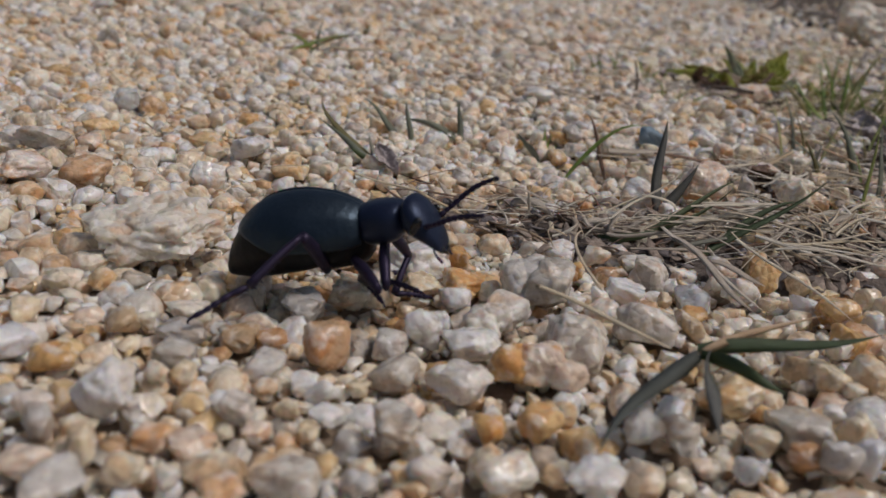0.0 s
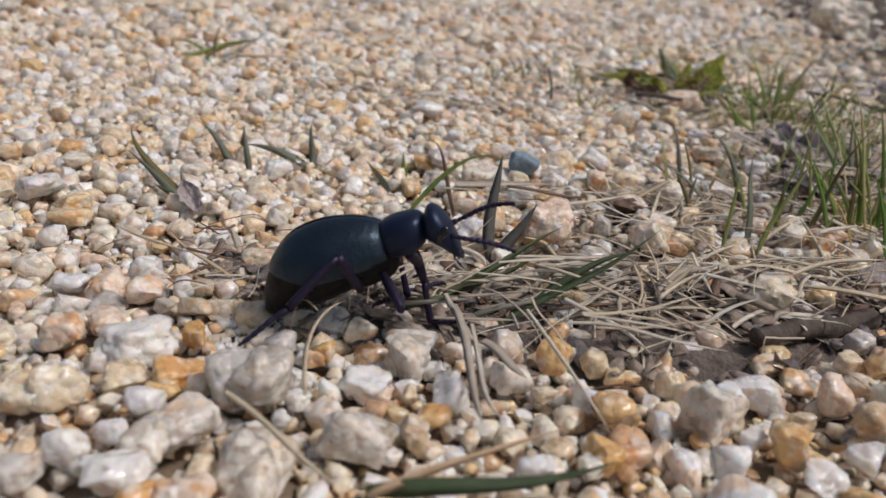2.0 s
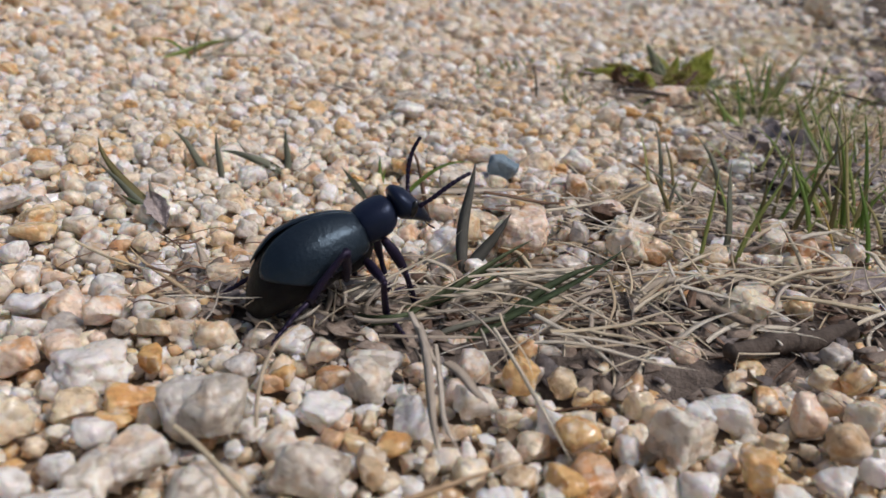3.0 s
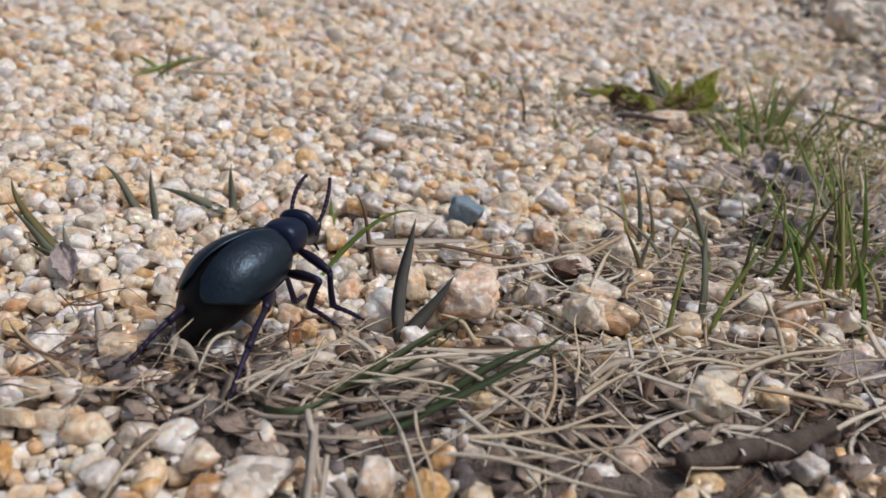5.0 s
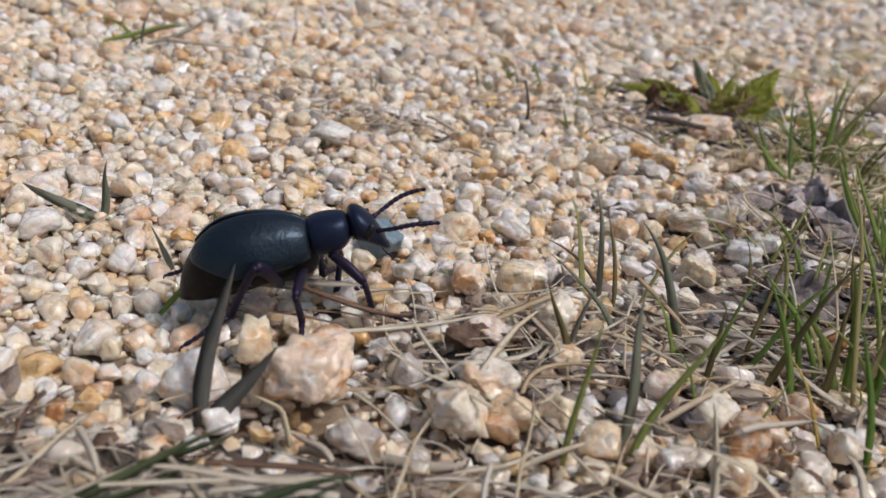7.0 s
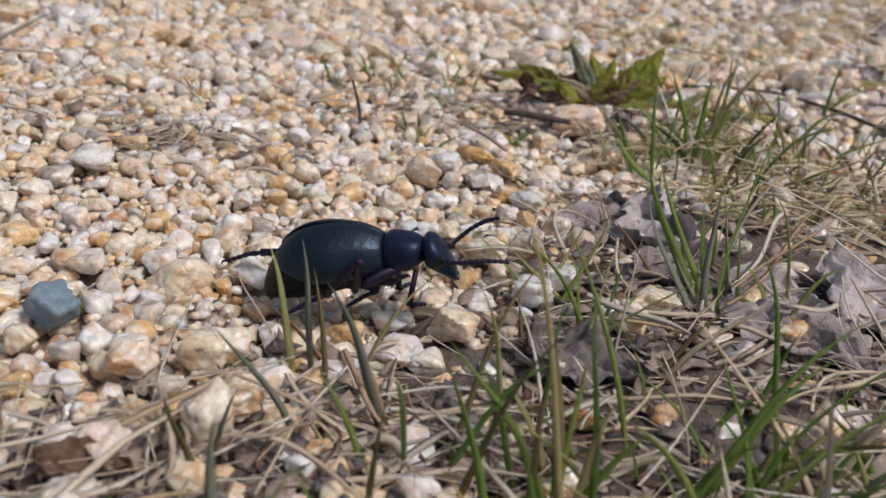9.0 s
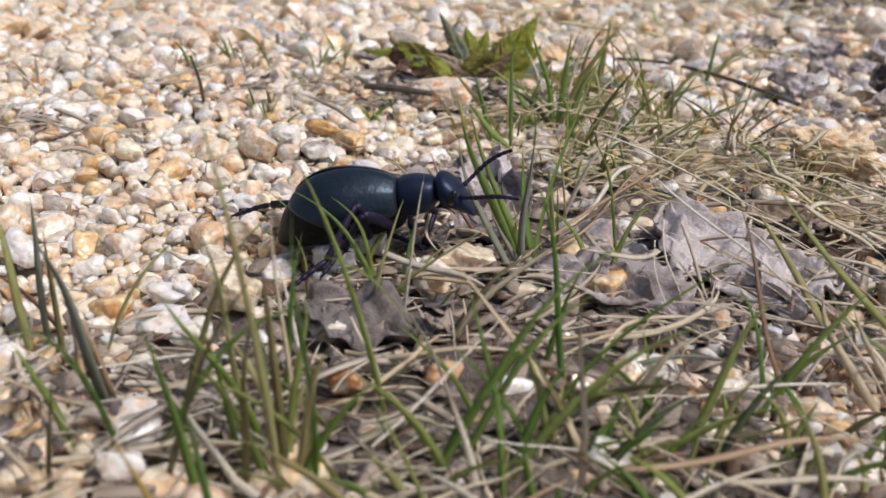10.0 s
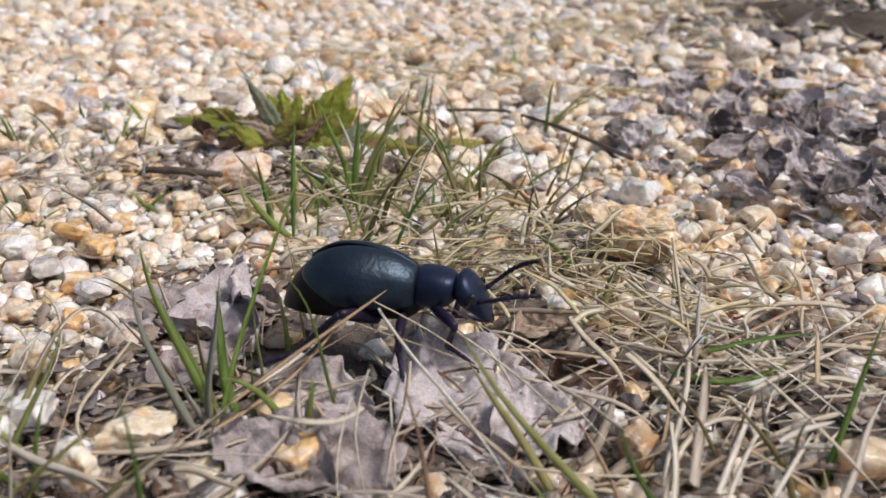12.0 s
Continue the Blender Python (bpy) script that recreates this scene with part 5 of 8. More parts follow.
stone("pebble", 0.90, 7.70, 0.49, 0.42, 0.33, "translucent grey quartz pebble lying in the gravel", STONE_GREYP, 195, turn=255, lumps=0.08, level=3)
stone("pebble", 1.00, 7.00, 0.53, 0.45, 0.34, "translucent grey quartz pebble lying in the gravel", STONE_GREYP, 196, turn=165, lumps=0.08, level=3)
stone("pebble", 1.40, 7.10, 0.32, 0.28, 0.32, "honey-coloured quartz pebble lying in the gravel", STONE_OCHRE, 197, turn=90, lumps=0.08, level=3)
stone("pebble", -0.20, 6.00, 0.34, 0.29, 0.29, "pale whitish quartz pebble lying in the gravel", STONE_PALE, 198, turn=165, lumps=0.08, level=3)
stone("pebble", 0.20, 6.20, 0.22, 0.19, 0.22, "cream-coloured quartz pebble lying in the gravel", STONE_CREAM, 199, turn=180, lumps=0.08, level=3)
stone("pebble", 0.50, 6.20, 0.34, 0.29, 0.18, "milky white quartz pebble lying in the gravel", STONE_WHITE, 200, turn=60, lumps=0.08, level=3)
stone("pebble", 0.40, 5.90, 0.24, 0.20, 0.18, "cream-coloured quartz pebble lying in the gravel", STONE_CREAM, 201, turn=270, lumps=0.08, level=3)
stone("pebble", -0.40, 5.50, 0.37, 0.31, 0.18, "pinkish white quartz pebble with rusty stains", STONE_ROSE, 202, turn=60, lumps=0.08, level=3)
stone("pebble", -1.00, 5.80, 0.20, 0.17, 0.20, "translucent grey quartz pebble lying in the gravel", STONE_GREYP, 203, turn=330, lumps=0.08, level=3)
stone("pebble", -0.70, 5.50, 0.33, 0.28, 0.21, "pinkish white quartz pebble with rusty stains", STONE_ROSE, 204, turn=0, lumps=0.08, level=3)
stone("pebble", -1.10, 5.20, 0.32, 0.27, 0.27, "cream-coloured quartz pebble lying in the gravel", STONE_CREAM, 205, turn=270, lumps=0.08, level=3)
stone("pebble", -1.70, 5.70, 0.30, 0.26, 0.21, "pinkish white quartz pebble with rusty stains", STONE_ROSE, 206, turn=330, lumps=0.08, level=3)
stone("pebble", -1.50, 5.40, 0.29, 0.24, 0.29, "translucent grey quartz pebble lying in the gravel", STONE_GREYP, 207, turn=105, lumps=0.08, level=3)
stone("pebble", -1.40, 5.00, 0.41, 0.35, 0.20, "pinkish white quartz pebble with rusty stains", STONE_ROSE, 208, turn=60, lumps=0.08, level=3)
stone("pebble", -1.10, 4.80, 0.48, 0.41, 0.24, "translucent grey quartz pebble lying in the gravel", STONE_GREYP, 209, turn=120, lumps=0.08, level=3)
stone("pebble", -0.70, 5.00, 0.35, 0.30, 0.20, "cream-coloured quartz pebble lying in the gravel", STONE_CREAM, 210, turn=180, lumps=0.08, level=3)
stone("pebble", -0.40, 5.00, 0.22, 0.18, 0.22, "cream-coloured quartz pebble lying in the gravel", STONE_CREAM, 211, turn=90, lumps=0.08, level=3)
stone("pebble", 0.00, 5.00, 0.34, 0.29, 0.17, "pinkish white quartz pebble with rusty stains", STONE_ROSE, 212, turn=225, lumps=0.08, level=3)
stone("pebble", 0.40, 5.20, 0.52, 0.44, 0.26, "grey-white speckled granite pebble lying in the gravel", STONE_SPECK, 213, turn=0, lumps=0.08, level=3)
stone("pebble", 1.10, 6.00, 0.56, 0.48, 0.40, "translucent grey quartz pebble lying in the gravel", STONE_GREYP, 214, turn=105, lumps=0.08, level=4)
stone("pebble", 1.30, 5.90, 0.26, 0.22, 0.26, "pale whitish quartz pebble lying in the gravel", STONE_PALE, 215, turn=135, lumps=0.08, level=3)
stone("pebble", 1.40, 5.50, 0.40, 0.34, 0.29, "milky white quartz pebble lying in the gravel", STONE_WHITE, 216, turn=345, lumps=0.08, level=3)
stone("pebble", 1.20, 5.50, 0.22, 0.19, 0.22, "honey-coloured quartz pebble lying in the gravel", STONE_OCHRE, 217, turn=105, lumps=0.08, level=3)
stone("pebble", 1.30, 5.40, 0.31, 0.26, 0.15, "cream-coloured quartz pebble lying in the gravel", STONE_CREAM, 218, turn=330, lumps=0.08, level=3)
stone("pebble", 0.90, 5.30, 0.30, 0.26, 0.19, "translucent grey quartz pebble lying in the gravel", STONE_GREYP, 219, turn=135, lumps=0.08, level=3)
stone("pebble", 0.00, 5.80, 0.24, 0.20, 0.15, "pinkish white quartz pebble with rusty stains", STONE_ROSE, 220, turn=240, lumps=0.08, level=3)
stone("stone", 2.30, 9.20, 0.74, 0.63, 0.60, "translucent grey quartz pebble lying in the gravel", STONE_GREYP, 221, turn=30, lumps=0.08, level=4)
stone("pebble", 2.90, 9.10, 0.27, 0.23, 0.20, "milky white quartz pebble lying in the gravel", STONE_WHITE, 222, turn=240, lumps=0.08, level=3)
stone("pebble", 2.90, 9.90, 0.25, 0.22, 0.22, "rusty brown pebble lying in the gravel", STONE_RUST, 223, turn=15, lumps=0.08, level=3)
stone("pebble", 2.60, 8.60, 0.26, 0.22, 0.17, "milky white quartz pebble lying in the gravel", STONE_WHITE, 224, turn=120, lumps=0.08, level=3)
stone("pebble", 1.80, 8.10, 0.57, 0.49, 0.44, "grey-white speckled granite pebble lying in the gravel", STONE_SPECK, 225, turn=105, lumps=0.08, level=4)
stone("pebble", 3.70, 8.90, 0.27, 0.23, 0.27, "rusty brown pebble lying in the gravel", STONE_RUST, 226, turn=270, lumps=0.08, level=3)
stone("pebble", 4.10, 8.70, 0.33, 0.28, 0.26, "tan sandstone pebble lying in the gravel", STONE_TAN, 227, turn=15, lumps=0.08, level=3)
stone("pebble", 5.00, 8.70, 0.41, 0.35, 0.22, "cream-coloured quartz pebble lying in the gravel", STONE_CREAM, 228, turn=105, lumps=0.08, level=3)
stone("pebble", 6.20, 10.20, 0.28, 0.24, 0.20, "honey-coloured quartz pebble lying in the gravel", STONE_OCHRE, 229, turn=270, lumps=0.08, level=3)
stone("pebble", 2.10, 7.30, 0.50, 0.42, 0.45, "honey-coloured quartz pebble lying in the gravel", STONE_OCHRE, 230, turn=240, lumps=0.08, level=3)
stone("pebble", 1.60, 7.00, 0.59, 0.50, 0.40, "pale whitish quartz pebble lying in the gravel", STONE_PALE, 231, turn=150, lumps=0.08, level=4)
stone("pebble", 2.30, 7.40, 0.62, 0.52, 0.46, "pinkish white quartz pebble with rusty stains", STONE_ROSE, 232, turn=195, lumps=0.08, level=4)
stone("pebble", 2.60, 7.30, 0.45, 0.38, 0.32, "pinkish white quartz pebble with rusty stains", STONE_ROSE, 233, turn=225, lumps=0.08, level=3)
stone("pebble", 2.30, 6.40, 0.45, 0.38, 0.34, "honey-coloured quartz pebble lying in the gravel", STONE_OCHRE, 234, turn=225, lumps=0.08, level=3)
stone("pebble", 2.50, 6.60, 0.31, 0.26, 0.31, "cream-coloured quartz pebble lying in the gravel", STONE_CREAM, 235, turn=315, lumps=0.08, level=3)
stone("pebble", 1.90, 6.30, 0.39, 0.34, 0.28, "honey-coloured quartz pebble lying in the gravel", STONE_OCHRE, 236, turn=270, lumps=0.08, level=3)
stone("pebble", 2.00, 5.60, 0.50, 0.42, 0.33, "pale whitish quartz pebble lying in the gravel", STONE_PALE, 237, turn=30, lumps=0.08, level=3)
stone("pebble", 2.40, 5.80, 0.33, 0.28, 0.17, "cream-coloured quartz pebble lying in the gravel", STONE_CREAM, 238, turn=90, lumps=0.08, level=3)
stone("pebble", 2.30, 5.90, 0.24, 0.20, 0.24, "translucent grey quartz pebble lying in the gravel", STONE_GREYP, 239, turn=0, lumps=0.08, level=3)
stone("pebble", 2.70, 5.70, 0.51, 0.44, 0.26, "milky white quartz pebble lying in the gravel", STONE_WHITE, 240, turn=45, lumps=0.08, level=3)
stone("pebble", 3.20, 6.40, 0.38, 0.33, 0.37, "pale whitish quartz pebble lying in the gravel", STONE_PALE, 241, turn=240, lumps=0.08, level=3)
stone("pebble", 3.50, 6.40, 0.41, 0.35, 0.33, "grey-white speckled granite pebble lying in the gravel", STONE_SPECK, 242, turn=270, lumps=0.08, level=3)
stone("pebble", 3.50, 6.80, 0.33, 0.28, 0.23, "milky white quartz pebble lying in the gravel", STONE_WHITE, 243, turn=75, lumps=0.08, level=3)
stone("pebble", 4.10, 7.00, 0.62, 0.53, 0.39, "honey-coloured quartz pebble lying in the gravel", STONE_OCHRE, 244, turn=210, lumps=0.08, level=4)
stone("pebble", 4.50, 6.50, 0.60, 0.51, 0.38, "translucent grey quartz pebble lying in the gravel", STONE_GREYP, 245, turn=195, lumps=0.08, level=4)
stone("pebble", 4.20, 6.40, 0.37, 0.32, 0.32, "cream-coloured quartz pebble lying in the gravel", STONE_CREAM, 246, turn=60, lumps=0.08, level=3)
stone("pebble", 4.00, 6.00, 0.28, 0.24, 0.22, "milky white quartz pebble lying in the gravel", STONE_WHITE, 247, turn=285, lumps=0.08, level=3)
stone("pebble", 5.00, 6.90, 0.23, 0.20, 0.23, "milky white quartz pebble lying in the gravel", STONE_WHITE, 248, turn=180, lumps=0.08, level=3)
stone("pebble", 5.10, 6.60, 0.40, 0.34, 0.34, "cream-coloured quartz pebble lying in the gravel", STONE_CREAM, 249, turn=30, lumps=0.08, level=3)
stone("pebble", 5.20, 7.60, 0.50, 0.43, 0.33, "cream-coloured quartz pebble lying in the gravel", STONE_CREAM, 250, turn=150, lumps=0.08, level=3)
stone("pebble", 5.00, 7.70, 0.44, 0.37, 0.30, "tan sandstone pebble lying in the gravel", STONE_TAN, 251, turn=330, lumps=0.08, level=3)
stone("pebble", 4.10, 7.80, 0.28, 0.23, 0.25, "milky white quartz pebble lying in the gravel", STONE_WHITE, 252, turn=180, lumps=0.08, level=3)
stone("pebble", 4.40, 7.80, 0.25, 0.21, 0.18, "milky white quartz pebble lying in the gravel", STONE_WHITE, 253, turn=225, lumps=0.08, level=3)
stone("pebble", 5.00, 6.20, 0.33, 0.28, 0.33, "milky white quartz pebble lying in the gravel", STONE_WHITE, 254, turn=90, lumps=0.08, level=3)
stone("pebble", 4.50, 6.20, 0.32, 0.27, 0.26, "rusty brown pebble lying in the gravel", STONE_RUST, 255, turn=270, lumps=0.08, level=3)
stone("pebble", 4.70, 6.10, 0.42, 0.36, 0.37, "translucent grey quartz pebble lying in the gravel", STONE_GREYP, 256, turn=225, lumps=0.08, level=3)
stone("pebble", 5.60, 7.50, 0.44, 0.38, 0.44, "cream-coloured quartz pebble lying in the gravel", STONE_CREAM, 257, turn=285, lumps=0.08, level=3)
stone("pebble", 5.80, 8.50, 0.42, 0.36, 0.35, "honey-coloured quartz pebble lying in the gravel", STONE_OCHRE, 258, turn=315, lumps=0.08, level=3)
stone("pebble", 5.20, 8.30, 0.33, 0.28, 0.22, "milky white quartz pebble lying in the gravel", STONE_WHITE, 259, turn=180, lumps=0.08, level=3)
stone("pebble", 5.40, 7.40, 0.31, 0.26, 0.25, "cream-coloured quartz pebble lying in the gravel", STONE_CREAM, 260, turn=45, lumps=0.08, level=3)
stone("stone", -4.70, 11.10, 0.77, 0.65, 0.48, "pinkish white quartz pebble with rusty stains", STONE_ROSE, 261, turn=240, lumps=0.08, level=4)
stone("stone", -4.00, 11.50, 0.72, 0.62, 0.44, "rusty brown pebble lying in the gravel", STONE_RUST, 262, turn=15, lumps=0.08, level=4)
stone("stone", -2.40, 14.30, 0.89, 0.76, 0.45, "milky white quartz pebble lying in the gravel", STONE_WHITE, 263, turn=255, lumps=0.08, level=4)
stone("pebble", -1.60, 13.80, 0.55, 0.47, 0.34, "honey-coloured quartz pebble lying in the gravel", STONE_OCHRE, 264, turn=45, lumps=0.08, level=4)
stone("stone", -5.20, 12.70, 0.91, 0.77, 0.46, "translucent grey quartz pebble lying in the gravel", STONE_GREYP, 265, turn=0, lumps=0.08, level=4)
stone("stone", 5.80, 14.40, 1.06, 0.95, 0.78, "pinkish white stone with rusty stains and a pitted face", STONE_ROSE, 266, turn=75, lumps=0.16, level=4)
stone("pebble", 4.90, 14.90, 0.55, 0.47, 0.55, "cream-coloured quartz pebble lying in the gravel", STONE_CREAM, 267, turn=105, lumps=0.08, level=3)
stone("pebble", 5.20, 14.20, 0.35, 0.30, 0.35, "cream-coloured quartz pebble lying in the gravel", STONE_CREAM, 268, turn=345, lumps=0.08, level=3)
stone("pebble", 5.40, 16.40, 0.61, 0.52, 0.31, "milky white quartz pebble lying in the gravel", STONE_WHITE, 269, turn=120, lumps=0.08, level=4)
stone("pebble", 7.40, 15.90, 0.60, 0.51, 0.40, "pinkish white quartz pebble with rusty stains", STONE_ROSE, 270, turn=165, lumps=0.08, level=4)
stone("stone", 8.10, 16.50, 0.71, 0.60, 0.64, "cream-coloured quartz pebble lying in the gravel", STONE_CREAM, 271, turn=255, lumps=0.08, level=4)
stone("pebble", 8.30, 15.80, 0.53, 0.45, 0.41, "cream-coloured quartz pebble lying in the gravel", STONE_CREAM, 272, turn=165, lumps=0.08, level=3)
stone("pebble", 8.30, 14.70, 0.38, 0.32, 0.36, "cream-coloured quartz pebble lying in the gravel", STONE_CREAM, 273, turn=150, lumps=0.08, level=3)
stone("pebble", 8.10, 14.40, 0.16, 0.13, 0.16, "honey-coloured quartz pebble lying in the gravel", STONE_OCHRE, 274, turn=0, lumps=0.08, level=3)
stone("stone", 7.30, 14.30, 0.70, 0.60, 0.61, "cream-coloured quartz pebble with a pitted, lumpy face", STONE_CREAM, 275, turn=210, lumps=0.16, level=4)
stone("pebble", 7.50, 17.70, 0.54, 0.46, 0.45, "cream-coloured quartz pebble lying in the gravel", STONE_CREAM, 276, turn=0, lumps=0.08, level=3)
stone("pebble", 6.90, 17.20, 0.56, 0.47, 0.48, "pinkish white quartz pebble with rusty stains", STONE_ROSE, 277, turn=90, lumps=0.08, level=4)
stone("pebble", 9.90, 15.20, 0.55, 0.46, 0.44, "cream-coloured quartz pebble lying in the gravel", STONE_CREAM, 278, turn=45, lumps=0.08, level=3)
stone("pebble", 10.20, 14.80, 0.53, 0.45, 0.53, "rusty brown pebble lying in the gravel", STONE_RUST, 279, turn=90, lumps=0.08, level=3)
stone("pebble", 9.40, 15.60, 0.42, 0.36, 0.42, "pinkish white quartz pebble with rusty stains", STONE_ROSE, 280, turn=60, lumps=0.08, level=3)
stone("pebble", 11.30, 15.30, 0.47, 0.40, 0.40, "cream-coloured quartz pebble lying in the gravel", STONE_CREAM, 281, turn=270, lumps=0.08, level=3)
stone("pebble", 10.30, 16.30, 0.38, 0.32, 0.38, "milky white quartz pebble lying in the gravel", STONE_WHITE, 282, turn=210, lumps=0.08, level=3)
stone("pebble", 10.00, 14.70, 0.23, 0.20, 0.23, "milky white quartz pebble lying in the gravel", STONE_WHITE, 283, turn=45, lumps=0.08, level=3)
stone("pebble", 9.40, 14.30, 0.25, 0.21, 0.25, "milky white quartz pebble lying in the gravel", STONE_WHITE, 284, turn=120, lumps=0.08, level=3)
stone("pebble", 8.20, 13.60, 0.23, 0.20, 0.20, "milky white quartz pebble lying in the gravel", STONE_WHITE, 285, turn=45, lumps=0.08, level=3)
stone("pebble", 12.30, 20.00, 0.51, 0.44, 0.51, "cream-coloured quartz pebble lying in the gravel", STONE_CREAM, 286, turn=150, lumps=0.08, level=3)
stone("stone", 10.10, 19.30, 0.66, 0.56, 0.51, "cream-coloured quartz pebble lying in the gravel", STONE_CREAM, 287, turn=165, lumps=0.08, level=4)
stone("pebble", 7.60, 13.00, 0.27, 0.23, 0.21, "cream-coloured quartz pebble lying in the gravel", STONE_CREAM, 288, turn=330, lumps=0.08, level=3)
stone("pebble", 5.80, 12.30, 0.48, 0.41, 0.24, "honey-coloured quartz pebble lying in the gravel", STONE_OCHRE, 289, turn=225, lumps=0.08, level=3)
stone("pebble", 6.70, 12.60, 0.21, 0.18, 0.21, "cream-coloured quartz pebble lying in the gravel", STONE_CREAM, 290, turn=30, lumps=0.08, level=3)
stone("pebble", 4.30, 12.50, 0.35, 0.30, 0.19, "tan sandstone pebble lying in the gravel", STONE_TAN, 291, turn=240, lumps=0.08, level=3)
stone("pebble", 3.80, 12.00, 0.23, 0.19, 0.20, "milky white quartz pebble lying in the gravel", STONE_WHITE, 292, turn=165, lumps=0.08, level=3)
stone("pebble", 3.70, 12.80, 0.25, 0.21, 0.22, "pinkish white quartz pebble with rusty stains", STONE_ROSE, 293, turn=255, lumps=0.08, level=3)
stone("pebble", 3.50, 13.40, 0.26, 0.22, 0.18, "rusty brown pebble lying in the gravel", STONE_RUST, 294, turn=285, lumps=0.08, level=3)
stone("pebble", 3.40, 14.50, 0.28, 0.24, 0.28, "cream-coloured quartz pebble lying in the gravel", STONE_CREAM, 295, turn=285, lumps=0.08, level=3)
stone("pebble", 3.80, 14.50, 0.28, 0.24, 0.20, "milky white quartz pebble lying in the gravel", STONE_WHITE, 296, turn=300, lumps=0.08, level=3)
stone("pebble", 5.00, 13.30, 0.36, 0.31, 0.18, "milky white quartz pebble lying in the gravel", STONE_WHITE, 297, turn=255, lumps=0.08, level=3)
stone("pebble", 6.40, 13.80, 0.54, 0.46, 0.27, "translucent grey quartz pebble lying in the gravel", STONE_GREYP, 298, turn=15, lumps=0.08, level=3)
stone("stone", 5.50, 17.90, 0.63, 0.53, 0.53, "small blue-grey stone lying in the gravel", STONE_BLUE, 299, turn=165, lumps=0.08, level=4)
stone("pebble", 7.70, 17.90, 0.56, 0.47, 0.44, "cream-coloured quartz pebble lying in the gravel", STONE_CREAM, 300, turn=15, lumps=0.08, level=4)
stone("stone", 4.60, 17.30, 0.96, 0.82, 0.48, "grey-white speckled granite pebble lying in the gravel", STONE_SPECK, 301, turn=30, lumps=0.08, level=4)
stone("pebble", 6.00, 17.30, 0.35, 0.30, 0.27, "translucent grey quartz pebble lying in the gravel", STONE_GREYP, 302, turn=180, lumps=0.08, level=3)
stone("pebble", 6.40, 16.80, 0.33, 0.28, 0.26, "milky white quartz pebble lying in the gravel", STONE_WHITE, 303, turn=30, lumps=0.08, level=3)
stone("pebble", 5.40, 17.40, 0.43, 0.37, 0.31, "cream-coloured quartz pebble lying in the gravel", STONE_CREAM, 304, turn=180, lumps=0.08, level=3)
stone("pebble", 3.50, 18.20, 0.58, 0.49, 0.29, "honey-coloured quartz pebble lying in the gravel", STONE_OCHRE, 305, turn=195, lumps=0.08, level=4)
stone("pebble", 4.00, 16.80, 0.52, 0.44, 0.26, "milky white quartz pebble lying in the gravel", STONE_WHITE, 306, turn=0, lumps=0.08, level=3)
stone("pebble", 5.70, 15.20, 0.49, 0.41, 0.24, "honey-coloured quartz pebble lying in the gravel", STONE_OCHRE, 307, turn=240, lumps=0.08, level=3)
stone("stone", 7.50, 15.00, 0.81, 0.69, 0.40, "pale whitish quartz pebble with a pitted, lumpy face", STONE_PALE, 308, turn=120, lumps=0.16, level=4)
stone("pebble", 6.70, 14.90, 0.39, 0.33, 0.39, "translucent grey quartz pebble lying in the gravel", STONE_GREYP, 309, turn=255, lumps=0.08, level=3)
stone("pebble", 2.70, 17.40, 0.37, 0.32, 0.23, "honey-coloured quartz pebble lying in the gravel", STONE_OCHRE, 310, turn=180, lumps=0.08, level=3)
stone("pebble", 3.80, 18.10, 0.57, 0.48, 0.49, "translucent grey quartz pebble lying in the gravel", STONE_GREYP, 311, turn=270, lumps=0.08, level=4)
stone("pebble", 5.90, 15.60, 0.25, 0.21, 0.17, "honey-coloured quartz pebble lying in the gravel", STONE_OCHRE, 312, turn=180, lumps=0.08, level=3)
stone("pebble", 14.00, 21.10, 0.49, 0.41, 0.49, "honey-coloured quartz pebble lying in the gravel", STONE_OCHRE, 313, turn=60, lumps=0.08, level=3)
stone("pebble", 14.40, 20.40, 0.57, 0.49, 0.46, "honey-coloured quartz pebble lying in the gravel", STONE_OCHRE, 314, turn=240, lumps=0.08, level=4)
stone("stone", 12.60, 20.60, 0.82, 0.69, 0.46, "cream-coloured quartz pebble with a pitted, lumpy face", STONE_CREAM, 315, turn=15, lumps=0.16, level=4)
stone("stone", 11.40, 20.90, 0.63, 0.54, 0.47, "milky white quartz pebble lying in the gravel", STONE_WHITE, 316, turn=90, lumps=0.08, level=4)
stone("stone", 10.00, 25.30, 0.64, 0.55, 0.36, "honey-coloured quartz pebble lying in the gravel", STONE_OCHRE, 317, turn=135, lumps=0.08, level=4)
stone("stone", 10.60, 23.90, 0.67, 0.57, 0.35, "milky white quartz pebble lying in the gravel", STONE_WHITE, 318, turn=135, lumps=0.08, level=4)
stone("pebble", 10.80, 21.90, 0.54, 0.46, 0.54, "cream-coloured quartz pebble lying in the gravel", STONE_CREAM, 319, turn=330, lumps=0.08, level=3)
stone("pebble", 9.90, 23.20, 0.40, 0.34, 0.24, "cream-coloured quartz pebble lying in the gravel", STONE_CREAM, 320, turn=345, lumps=0.08, level=3)
stone("stone", 8.90, 25.00, 0.80, 0.68, 0.46, "milky white quartz pebble lying in the gravel", STONE_WHITE, 321, turn=105, lumps=0.08, level=4)
stone("pebble", 9.60, 24.50, 0.48, 0.41, 0.32, "translucent grey quartz pebble lying in the gravel", STONE_GREYP, 322, turn=45, lumps=0.08, level=3)
stone("stone", 9.40, 25.80, 0.72, 0.62, 0.36, "honey-coloured quartz pebble lying in the gravel", STONE_OCHRE, 323, turn=150, lumps=0.08, level=4)
